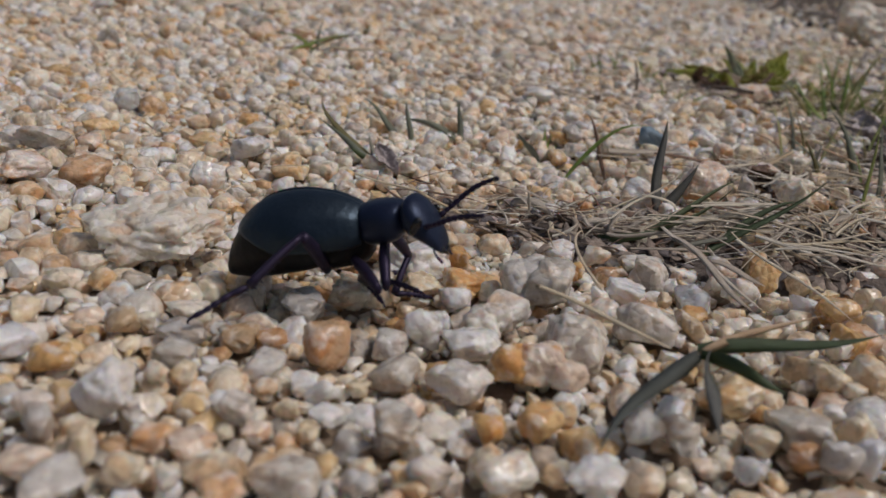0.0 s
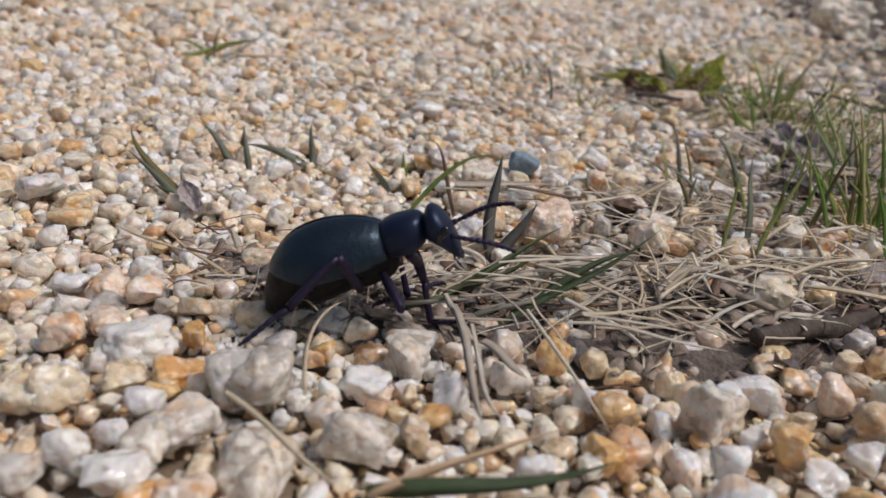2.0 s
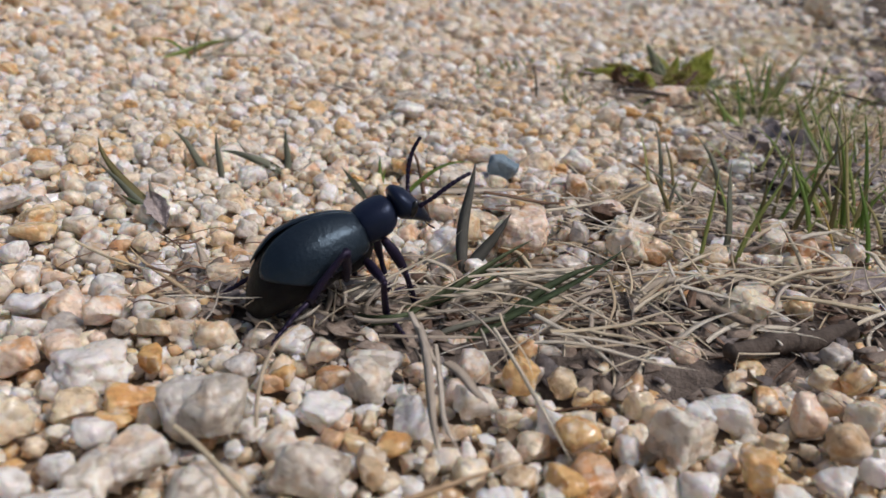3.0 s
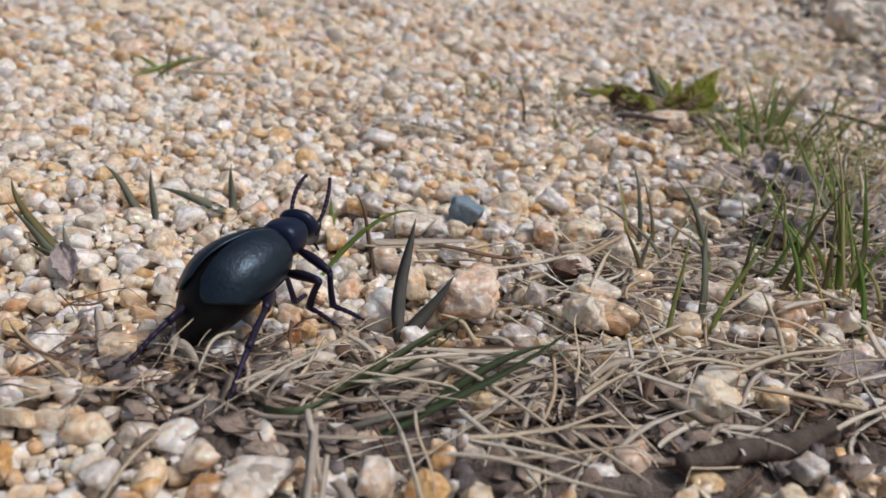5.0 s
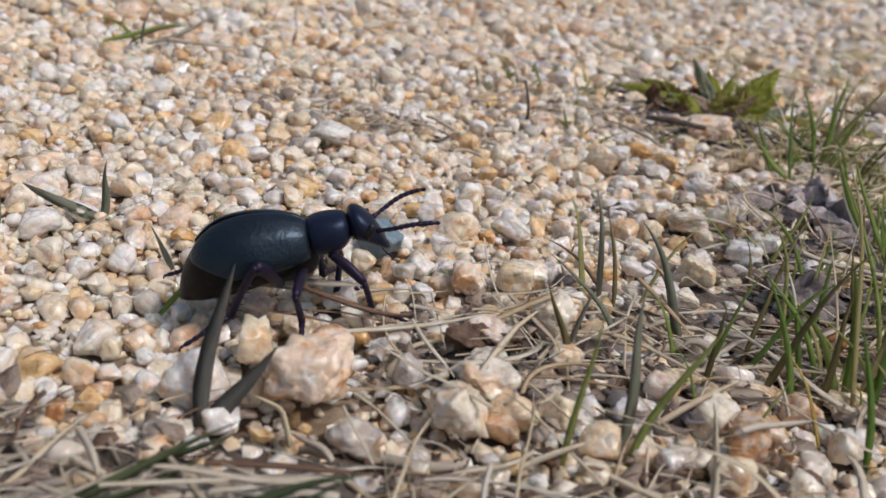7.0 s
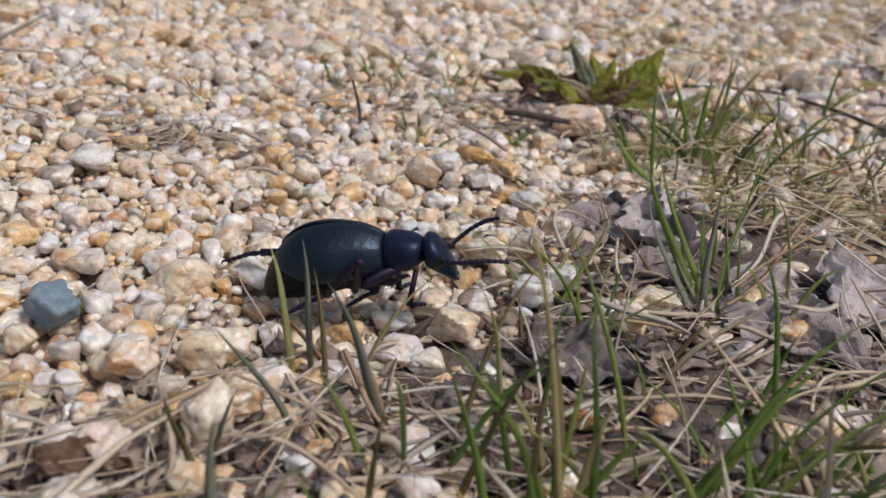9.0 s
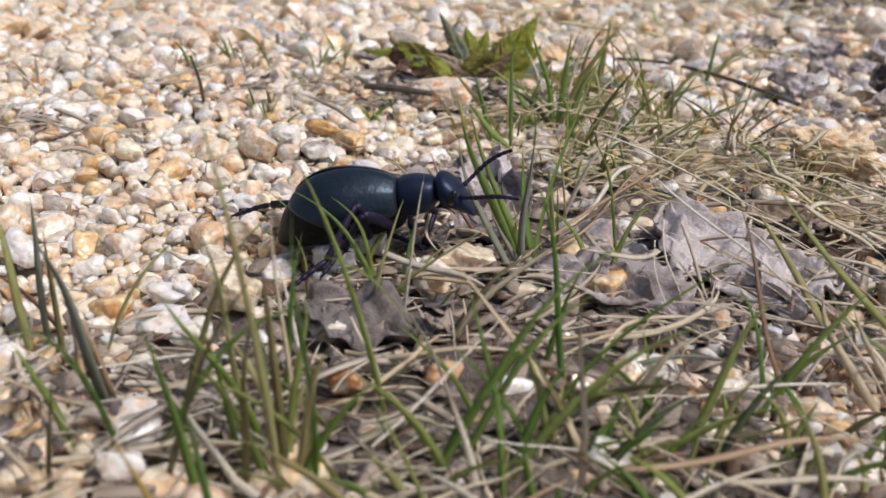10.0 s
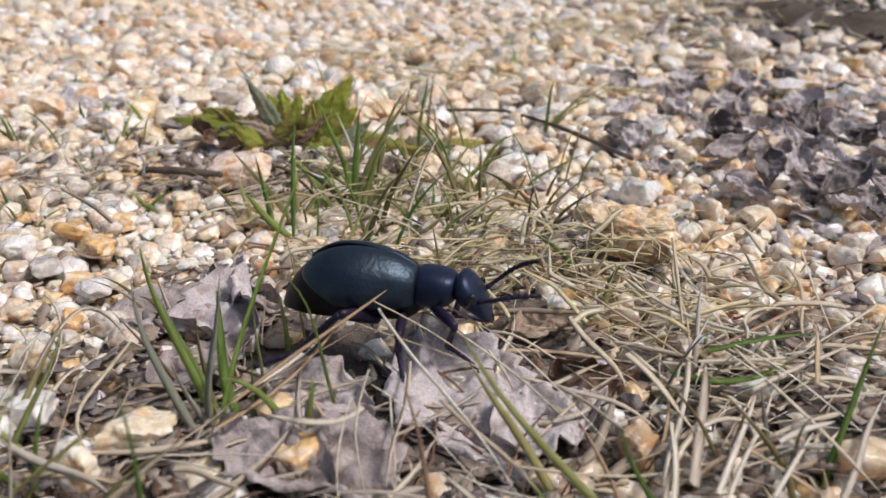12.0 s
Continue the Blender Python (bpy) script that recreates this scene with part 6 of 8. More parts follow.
stone("pebble", 10.60, 27.60, 0.56, 0.47, 0.44, "cream-coloured quartz pebble lying in the gravel", STONE_CREAM, 324, turn=30, lumps=0.08, level=4)
stone("pebble", 17.70, 21.40, 0.33, 0.28, 0.33, "milky white quartz pebble lying in the gravel", STONE_WHITE, 325, turn=330, lumps=0.08, level=3)
stone("pebble", 17.90, 20.80, 0.50, 0.43, 0.50, "tan sandstone pebble lying in the gravel", STONE_TAN, 326, turn=225, lumps=0.08, level=3)
stone("stone", 11.30, 28.90, 1.29, 1.10, 0.65, "pinkish white quartz pebble with rusty stains", STONE_ROSE, 327, turn=180, lumps=0.08, level=4)


# ---- hero grass, straw and tufts: places in cm ----
tuft = thing("grass_tuft", "small tuft of olive and grey grass blades growing in gravel", "grass tuft", "grass clumps")
blade(tuft, OLIVE, (-0.07, 14.77, -0.10), (-1.18, 15.13, 0.50), (-1.34, 15.43, 0.92), 0.150)
blade(tuft, GREY_GREEN, (-0.18, 14.79, -0.10), (-0.54, 14.66, 0.25), (-1.35, 15.24, 0.59), 0.145)
blade(tuft, GREY_GREEN, (-0.16, 14.76, -0.10), (-0.25, 14.87, 0.22), (-0.35, 14.98, 0.46), 0.119)
blade(tuft, DEEP_GREEN, (-0.17, 14.73, -0.10), (-0.41, 14.66, 0.12), (-0.66, 14.59, 0.26), 0.119)
tuft = thing("grass_tuft", "sparse grey-green grass blades standing in pale gravel", "grass tuft", "grass clumps")
blade(tuft, GREY_GREEN, (0.27, 16.68, -0.10), (-0.27, 16.94, 0.34), (-0.77, 17.18, 0.71), 0.166)
blade(tuft, GREY_GREEN, (0.36, 16.57, -0.10), (0.24, 16.79, 0.40), (0.13, 17.01, 0.77), 0.136)
blade(tuft, GREY_GREEN, (1.30, 17.61, -0.10), (0.88, 16.91, 0.42), (0.06, 17.55, 0.26), 0.176)
blade(tuft, GREY_GREEN, (1.34, 17.59, -0.10), (1.28, 17.76, 0.37), (1.22, 17.93, 0.73), 0.145)
blade(tuft, GREY_GREEN, (2.99, 16.59, -0.10), (2.73, 16.73, 0.19), (2.48, 16.88, 0.39), 0.145)
blade(tuft, GREEN, (3.18, 17.38, -0.10), (3.14, 17.49, 0.21), (3.11, 17.60, 0.46), 0.092)
blade(tuft, GREEN, (3.19, 17.38, -0.10), (3.22, 17.45, 0.10), (3.26, 17.52, 0.25), 0.071)
tuft = thing("grass_tuft", "pair of dull dark grass blades beside a pale stone", "grass tuft", "grass clumps")
blade(tuft, DULL, (4.85, 13.68, -0.10), (4.74, 14.11, 0.86), (4.88, 14.38, 1.40), 0.194)
blade(tuft, DULL, (4.91, 13.70, -0.10), (5.17, 13.85, 0.26), (5.48, 14.06, 0.77), 0.210)
blade(tuft, BROWN, (4.23, 15.66, -0.10), (4.00, 16.06, 0.77), (3.76, 16.21, 1.05), 0.082)
blade(tuft, GREEN, (3.43, 15.45, -0.10), (4.14, 15.84, 1.07), (4.92, 15.73, 1.01), 0.089)
tuft = thing("grass_tuft", "flattened green grass blades over a mat of dry straw", "grass tuft", "grass clumps")
blade(tuft, DEEP_GREEN, (3.83, 11.72, -0.10), (5.05, 12.27, 0.53), (5.73, 12.72, 0.91), 0.110)
blade(tuft, DEEP_GREEN, (5.12, 11.80, -0.10), (6.03, 12.38, 0.61), (6.77, 12.69, 0.66), 0.124)
blade(tuft, DEEP_GREEN, (3.38, 11.94, -0.10), (4.06, 10.63, 0.45), (4.38, 11.82, 0.20), 0.146)
blade(tuft, DEEP_GREEN, (4.36, 12.60, -0.10), (4.99, 12.66, 0.34), (5.50, 13.10, 0.43), 0.106)
blade(tuft, GREY_GREEN, (4.39, 11.44, -0.10), (5.11, 11.30, 0.41), (5.87, 11.89, 0.28), 0.082)
blade(tuft, DEEP_GREEN, (4.71, 11.25, -0.10), (5.80, 11.71, 0.43), (6.91, 12.24, 1.17), 0.126)
blade(tuft, DEEP_GREEN, (3.53, 11.78, -0.10), (4.78, 12.05, 0.08), (5.64, 12.53, 0.82), 0.103)
tuft = thing("grass_tuft", "low grass shoot with long green blades on gravel", "grass tuft", "grass clumps")
blade(tuft, DEEP_GREEN, (3.80, 7.30, 0.50), (4.60, 7.20, 0.65), (5.80, 7.90, 0.60), 0.150)
blade(tuft, DULL, (3.80, 7.20, 0.50), (3.00, 6.10, 0.70), (2.60, 5.40, 0.50), 0.170)
blade(tuft, DULL, (3.90, 7.20, 0.50), (3.45, 5.90, 0.90), (3.60, 5.80, 0.50), 0.200)
blade(tuft, DEEP_GREEN, (3.80, 7.20, 0.50), (4.10, 6.50, 0.70), (4.40, 6.60, 0.50), 0.140)
blade(tuft, TAN, (3.80, 7.20, 0.50), (4.15, 7.35, 0.70), (5.50, 8.50, 0.50), 0.090)
tuft = thing("grass_tuft", "green grass blades leaning over straw in front of the beetle", "grass tuft", "grass clumps")
blade(tuft, GREEN, (11.80, 20.30, -0.10), (11.18, 20.45, 0.34), (10.29, 20.66, 0.97), 0.067)
blade(tuft, GREEN, (11.29, 20.17, -0.10), (11.74, 20.66, 0.81), (11.85, 20.90, 1.29), 0.076)
blade(tuft, BROWN, (12.91, 21.49, -0.10), (12.51, 21.73, 0.44), (11.84, 21.94, 0.96), 0.060)
blade(tuft, GREEN, (11.07, 20.63, -0.10), (11.41, 21.01, 0.63), (11.66, 21.28, 1.15), 0.082)
blade(tuft, GREEN, (11.36, 20.46, -0.10), (10.57, 20.74, 0.38), (9.83, 21.01, 0.84), 0.066)
tuft = thing("grass_tuft", "upright green grass clump with a yellowed blade", "grass tuft", "grass clumps")
blade(tuft, GREEN, (13.39, 21.10, -0.10), (12.63, 21.60, 1.03), (12.31, 21.95, 1.78), 0.148)
blade(tuft, GREEN, (13.59, 21.14, -0.10), (13.20, 21.52, 0.74), (13.19, 21.84, 1.38), 0.142)
blade(tuft, OLIVE, (13.23, 21.23, -0.10), (13.05, 21.52, 0.53), (12.94, 21.78, 1.07), 0.070)
blade(tuft, YELLOW, (13.44, 20.95, -0.10), (13.21, 21.14, 0.32), (13.19, 21.30, 0.65), 0.078)
blade(tuft, GREEN, (13.80, 21.34, -0.10), (13.68, 21.65, 0.63), (13.56, 21.95, 1.18), 0.059)
blade(tuft, GREEN, (13.55, 20.72, -0.10), (12.85, 21.24, 1.04), (12.46, 21.68, 1.93), 0.104)
blade(tuft, GREEN, (13.84, 20.79, -0.10), (13.75, 21.10, 0.65), (13.66, 21.41, 1.22), 0.062)
blade(tuft, GREEN, (13.49, 20.40, -0.10), (13.61, 21.69, 1.59), (14.22, 22.89, 3.01), 0.066)
tuft = thing("grass_tuft", "coarse grass clump with long bent green blades", "grass tuft", "grass clumps")
blade(tuft, GREEN, (18.08, 19.25, -0.10), (16.50, 19.93, 1.10), (15.97, 20.45, 1.86), 0.093)
blade(tuft, BROWN, (16.20, 18.69, -0.10), (15.72, 19.34, 1.10), (15.50, 19.73, 1.76), 0.060)
blade(tuft, GREEN, (18.25, 19.10, -0.10), (17.58, 19.63, 0.89), (17.47, 19.90, 1.26), 0.075)
blade(tuft, GREEN, (17.93, 19.14, -0.10), (16.96, 19.44, 0.43), (16.63, 19.73, 0.87), 0.055)
blade(tuft, GREEN, (17.07, 20.21, -0.10), (16.44, 20.65, 0.81), (16.08, 20.86, 1.18), 0.106)
blade(tuft, GREEN, (19.60, 20.43, -0.10), (20.04, 21.05, 0.88), (20.42, 21.57, 1.67), 0.074)
blade(tuft, STRAW, (17.12, 18.72, -0.10), (16.41, 19.03, 0.63), (16.41, 19.24, 1.05), 0.105)
blade(tuft, STRAW, (17.35, 18.75, -0.10), (16.94, 19.02, 0.52), (16.73, 19.20, 0.90), 0.088)
tuft = thing("grass_tuft", "grey-green grass shoots standing among dead leaves", "grass tuft", "grass clumps")
blade(tuft, GREY_GREEN, (13.36, 20.67, -0.10), (12.47, 21.20, 0.95), (12.35, 21.58, 1.58), 0.105)
blade(tuft, GREY_GREEN, (13.42, 20.67, -0.10), (13.22, 21.15, 0.86), (13.34, 21.60, 1.69), 0.113)
blade(tuft, GREY_GREEN, (13.42, 20.76, -0.10), (13.13, 20.96, 0.41), (12.85, 21.15, 0.79), 0.079)
blade(tuft, GREEN, (13.78, 20.70, -0.10), (13.63, 20.85, 0.28), (13.49, 21.00, 0.57), 0.070)
blade(tuft, BROWN, (13.39, 20.76, -0.10), (13.43, 20.87, 0.16), (13.48, 20.98, 0.36), 0.062)
blade(tuft, STRAW, (13.39, 21.81, -0.10), (13.25, 21.95, 0.26), (13.12, 22.09, 0.52), 0.058)
tuft = thing("grass_tuft", "fresh green grass clump beside the leafy plant", "grass tuft", "grass clumps")
blade(tuft, GREEN, (12.86, 26.45, -0.10), (12.22, 26.60, 0.36), (12.03, 26.69, 0.58), 0.142)
blade(tuft, GREEN, (12.91, 26.46, -0.10), (12.77, 27.11, 0.80), (12.75, 27.81, 1.78), 0.094)
blade(tuft, GREEN, (12.51, 26.70, -0.10), (12.27, 27.12, 0.53), (12.02, 27.54, 0.99), 0.112)
blade(tuft, GREEN, (12.79, 27.27, -0.10), (12.75, 27.53, 0.52), (12.71, 27.79, 0.99), 0.088)
blade(tuft, GREEN, (12.63, 27.23, -0.10), (12.18, 27.50, 0.48), (11.56, 27.71, 0.99), 0.145)
blade(tuft, GREEN, (12.85, 27.28, -0.10), (13.15, 27.48, 0.35), (13.46, 27.68, 0.67), 0.096)
blade(tuft, GREEN, (13.07, 27.32, -0.10), (13.24, 27.82, 0.54), (13.40, 28.32, 1.00), 0.096)
blade(tuft, OLIVE, (14.06, 27.85, -0.10), (14.07, 28.67, 1.04), (14.62, 29.38, 1.87), 0.108)
blade(tuft, GREEN, (11.98, 27.11, -0.10), (11.83, 27.29, 0.34), (11.69, 27.47, 0.67), 0.104)
tuft = thing("grass_tuft", "branching green grass tuft with short crossed blades", "grass tuft", "grass clumps")
blade(tuft, GREEN, (11.60, 16.40, -0.10), (11.48, 16.51, 1.29), (11.25, 16.70, 1.77), 0.100)
blade(tuft, OLIVE, (11.60, 16.50, -0.10), (11.49, 16.68, 1.36), (11.29, 17.00, 1.86), 0.090)
blade(tuft, GREEN, (11.70, 16.40, -0.10), (11.79, 16.47, 1.03), (11.95, 16.60, 1.41), 0.110)
blade(tuft, GREEN, (11.60, 16.40, -0.10), (11.29, 16.47, 0.92), (10.71, 16.60, 1.19), 0.100)
blade(tuft, GREEN, (11.50, 16.90, -0.10), (11.27, 17.01, 0.82), (10.84, 17.20, 1.07), 0.090)
blade(tuft, GREEN, (11.40, 16.70, -0.10), (11.03, 16.84, 1.09), (10.34, 17.10, 1.39), 0.080)
blade(tuft, GREEN, (11.60, 16.60, -0.10), (11.61, 16.78, 1.11), (11.64, 17.10, 1.52), 0.080)
blade(tuft, GREEN, (11.70, 16.40, -0.10), (11.91, 16.47, 0.85), (12.30, 16.60, 1.13), 0.090)
tuft = thing("grass_tuft", "thin grey-green and tan grass blades over gravel", "grass tuft", "grass clumps")
blade(tuft, GREY_GREEN, (8.70, 17.90, -0.10), (8.58, 18.11, 1.11), (8.35, 18.50, 1.50), 0.090)
blade(tuft, OLIVE, (8.90, 17.80, -0.10), (8.79, 17.98, 0.92), (8.57, 18.30, 1.24), 0.070)
blade(tuft, TAN, (9.80, 17.20, -0.10), (9.58, 17.30, 0.75), (9.18, 17.50, 0.97), 0.130)
blade(tuft, GREY_GREEN, (9.00, 16.70, -0.10), (8.60, 16.88, 0.82), (7.87, 17.20, 0.96), 0.080)
blade(tuft, GREY_GREEN, (8.30, 16.10, -0.10), (8.37, 16.21, 0.68), (8.50, 16.40, 0.92), 0.090)
blade(tuft, OLIVE, (8.40, 15.70, -0.10), (8.24, 15.80, 0.81), (7.95, 16.00, 1.08), 0.100)
blade(tuft, GREEN, (9.20, 18.00, -0.10), (9.46, 18.21, 0.96), (9.94, 18.60, 1.24), 0.060)
tuft = thing("grass_tuft", "coarse tuft of long green blades leaning over straw", "grass tuft", "grass clumps")
blade(tuft, GREEN, (12.70, 16.70, -0.10), (13.24, 17.05, 1.65), (14.24, 17.70, 2.08), 0.079)
blade(tuft, GREEN, (12.90, 16.90, -0.10), (13.29, 17.18, 1.24), (14.02, 17.70, 1.57), 0.079)
blade(tuft, GREEN, (13.30, 16.80, -0.10), (13.86, 17.01, 1.28), (14.90, 17.40, 1.54), 0.086)
blade(tuft, GREEN, (13.90, 18.20, -0.10), (13.71, 18.48, 1.51), (13.36, 19.00, 2.03), 0.072)
blade(tuft, GREEN, (15.00, 17.70, -0.10), (15.20, 17.84, 1.11), (15.56, 18.10, 1.50), 0.094)
blade(tuft, DEEP_GREEN, (14.10, 17.00, -0.10), (14.39, 17.11, 0.75), (14.93, 17.30, 0.94), 0.086)
blade(tuft, GREEN, (14.40, 17.20, -0.10), (14.90, 17.34, 0.70), (15.82, 17.60, 0.69), 0.101)
blade(tuft, GREEN, (13.70, 17.10, -0.10), (13.38, 17.24, 0.79), (12.77, 17.50, 0.97), 0.065)
blade(tuft, GREY_GREEN, (13.50, 17.20, -0.10), (13.88, 17.38, 0.70), (14.59, 17.70, 0.77), 0.072)
blade(tuft, DEEP_GREEN, (15.10, 17.30, -0.10), (15.31, 17.40, 0.85), (15.69, 17.60, 1.12), 0.086)
blade(tuft, GREEN, (13.20, 17.50, -0.10), (12.83, 17.68, 0.76), (12.13, 18.00, 0.87), 0.058)
blade(tuft, GREY_GREEN, (14.00, 18.60, -0.10), (14.63, 18.67, 0.55), (15.79, 18.80, 0.29), 0.072)
blade(tuft, OLIVE, (14.00, 17.10, -0.10), (13.80, 17.21, 0.87), (13.43, 17.40, 1.15), 0.072)
blade(tuft, GREEN, (14.70, 17.20, -0.10), (14.49, 17.27, 0.69), (14.10, 17.40, 0.90), 0.072)
tuft = thing("grass_tuft", "curved green grass blades among pebbles and straw", "grass tuft", "grass clumps")
blade(tuft, GREEN, (8.50, 17.90, -0.10), (8.30, 18.09, 0.99), (7.98, 18.40, 1.42), 0.100)
blade(tuft, GREY_GREEN, (9.80, 17.10, -0.10), (9.48, 17.29, 1.05), (8.95, 17.60, 1.49), 0.130)
blade(tuft, GREY_GREEN, (9.00, 14.70, -0.10), (8.96, 14.85, 1.11), (8.90, 15.10, 1.65), 0.140)
blade(tuft, BROWN, (8.90, 18.10, -0.10), (8.46, 18.21, 0.57), (7.74, 18.40, 0.65), 0.070)
blade(tuft, GREEN, (8.40, 14.00, -0.10), (8.44, 14.15, 1.15), (8.50, 14.40, 1.70), 0.070)
blade(tuft, GREEN, (9.00, 14.30, -0.10), (9.26, 14.45, 1.20), (9.68, 14.70, 1.75), 0.090)
blade(tuft, GREEN, (9.70, 16.60, -0.10), (9.50, 16.68, 0.67), (9.16, 16.80, 0.93), 0.080)
blade(tuft, OLIVE, (9.90, 15.90, -0.10), (9.92, 16.01, 0.81), (9.95, 16.20, 1.19), 0.080)
tuft = thing("grass_tuft", "upright green grass tuft with a few bleached blades", "grass tuft", "grass clumps")
blade(tuft, GREEN, (11.10, 17.10, -0.10), (10.87, 17.29, 1.23), (10.50, 17.60, 1.80), 0.072)
blade(tuft, GREEN, (11.30, 17.30, -0.10), (11.34, 17.49, 1.19), (11.39, 17.80, 1.76), 0.065)
blade(tuft, GREEN, (11.70, 16.20, -0.10), (11.37, 16.54, 2.02), (10.83, 17.10, 2.99), 0.072)
blade(tuft, GREEN, (11.90, 16.30, -0.10), (11.78, 16.53, 1.58), (11.59, 16.90, 2.35), 0.086)
blade(tuft, GREEN, (11.20, 16.70, -0.10), (11.00, 16.81, 0.88), (10.68, 17.00, 1.26), 0.072)
blade(tuft, OLIVE, (11.30, 16.30, -0.10), (11.31, 16.41, 1.02), (11.34, 16.60, 1.51), 0.086)
blade(tuft, GREEN, (12.30, 17.40, -0.10), (11.89, 17.63, 1.68), (11.22, 18.00, 2.45), 0.065)
blade(tuft, YELLOW, (11.20, 15.50, -0.10), (10.95, 15.61, 0.71), (10.54, 15.80, 0.99), 0.058)
blade(tuft, STRAW, (12.10, 19.10, -0.10), (12.14, 19.29, 1.17), (12.20, 19.60, 1.73), 0.036)
blade(tuft, GREEN, (11.60, 15.30, -0.10), (11.43, 15.45, 1.01), (11.17, 15.70, 1.48), 0.086)
blade(tuft, GREEN, (10.20, 14.90, -0.10), (10.33, 15.01, 0.75), (10.55, 15.20, 1.08), 0.058)
blade(tuft, GREEN, (9.90, 15.20, -0.10), (9.69, 15.31, 0.68), (9.34, 15.50, 0.94), 0.050)
tuft = thing("grass_tuft", "fresh green grass tuft beside the leafy weed", "grass tuft", "grass clumps")
blade(tuft, GREEN, (13.80, 27.50, -0.10), (14.21, 27.69, 1.50), (14.88, 28.00, 2.18), 0.140)
blade(tuft, GREEN, (13.70, 27.90, -0.10), (13.45, 28.09, 1.24), (13.03, 28.40, 1.81), 0.120)
blade(tuft, GREEN, (13.80, 27.60, -0.10), (13.82, 27.75, 1.23), (13.86, 28.00, 1.82), 0.140)
blade(tuft, GREEN, (13.40, 27.60, -0.10), (12.95, 27.71, 0.82), (12.23, 27.90, 1.08), 0.130)
blade(tuft, GREEN, (13.90, 27.40, -0.10), (14.12, 27.51, 0.97), (14.48, 27.70, 1.40), 0.130)
blade(tuft, DEEP_GREEN, (13.70, 27.50, -0.10), (13.35, 27.58, 0.57), (12.78, 27.70, 0.70), 0.120)
blade(tuft, GREEN, (13.90, 27.20, -0.10), (14.43, 27.31, 0.80), (15.30, 27.50, 0.99), 0.120)
straw(STRAW, (2.38, 8.46, 0.35), (2.99, 7.92, 0.35), (3.60, 7.38, 0.30), 0.085)
straw(STRAW, (5.19, 10.77, 0.40), (5.53, 9.65, 0.40), (5.86, 8.54, 0.30), 0.088)
straw(GREY_STRAW, (4.34, 10.81, 0.35), (4.57, 9.41, 0.40), (4.69, 8.40, 0.35), 0.151)
straw(GREY_STRAW, (4.56, 10.36, 0.35), (4.65, 8.90, 0.35), (4.87, 8.57, 0.30), 0.114)
straw(GREY_STRAW, (4.68, 10.08, 0.30), (4.91, 9.72, 0.35), (5.14, 9.36, 0.30), 0.236)
straw(STRAW, (5.63, 10.52, 0.40), (6.46, 10.39, 0.50), (7.38, 10.26, 0.40), 0.076)
straw(STRAW, (5.85, 10.79, 0.40), (6.50, 10.68, 0.45), (7.15, 10.57, 0.40), 0.071)
straw(STRAW, (6.28, 10.96, 0.40), (6.61, 10.83, 0.45), (6.95, 10.69, 0.40), 0.079)
straw(STRAW, (-0.20, 12.13, 0.35), (0.46, 11.64, 0.35), (1.05, 11.56, 0.30), 0.073)
straw(BROWN, (0.93, 11.59, 0.35), (1.40, 11.39, 0.40), (1.87, 11.18, 0.35), 0.063)
straw(STRAW, (3.08, 8.55, 0.35), (2.73, 9.98, 0.45), (3.12, 10.58, 0.35), 0.070)
straw(STRAW, (1.78, 16.24, 0.30), (2.21, 17.83, 0.40), (2.64, 19.43, 0.60), 0.135)
straw(STRAW, (3.57, 11.14, 0.40), (4.15, 11.66, 0.60), (4.74, 12.18, 1.00), 0.078)
straw(STRAW, (4.88, 12.00, 0.45), (5.80, 12.40, 0.45), (6.72, 12.80, 0.40), 0.099)
straw(STRAW, (1.42, 10.84, 0.35), (1.98, 10.95, 0.35), (2.54, 11.07, 0.35), 0.065)
straw(STRAW, (1.32, 10.36, 0.35), (1.75, 10.70, 0.40), (2.19, 11.05, 0.40), 0.068)
straw(STRAW, (2.08, 10.29, 0.40), (2.02, 10.92, 0.40), (1.96, 11.55, 0.35), 0.064)
straw(STRAW, (2.86, 10.25, 0.35), (2.49, 10.86, 0.40), (2.69, 9.70, 0.30), 0.052)
straw(STRAW, (3.41, 11.28, 0.40), (3.75, 11.52, 0.50), (4.08, 11.76, 0.60), 0.093)
straw(GREY_STRAW, (4.23, 10.97, 0.40), (4.44, 10.39, 0.35), (4.64, 9.80, 0.30), 0.142)
straw(STRAW, (5.28, 11.25, 0.35), (5.44, 10.61, 0.35), (5.60, 9.96, 0.30), 0.101)
straw(STRAW, (6.77, 12.67, 0.50), (6.71, 11.30, 0.60), (6.58, 11.32, 0.40), 0.071)
straw(STRAW, (7.20, 12.52, 0.40), (7.47, 12.93, 0.45), (7.74, 13.33, 0.50), 0.085)
straw(STRAW, (7.75, 13.41, 0.50), (7.76, 12.84, 0.40), (7.78, 12.27, 0.35), 0.098)
straw(STRAW, (5.84, 10.83, 0.40), (6.48, 11.15, 0.40), (7.68, 11.35, 0.40), 0.094)
straw(STRAW, (5.99, 10.60, 0.35), (6.83, 10.83, 0.35), (7.68, 11.07, 0.40), 0.080)
straw(STRAW, (6.53, 10.91, 0.50), (6.95, 11.20, 0.50), (7.38, 11.49, 0.50), 0.071)
straw(GREY_STRAW, (5.45, 12.55, 0.40), (6.05, 12.72, 0.40), (6.65, 12.89, 0.40), 0.140)
straw(STRAW, (5.66, 12.26, 0.40), (6.18, 12.51, 0.45), (6.71, 12.76, 0.40), 0.082)
straw(STRAW, (4.90, 12.50, 0.40), (4.64, 11.92, 0.50), (4.38, 11.34, 0.50), 0.084)
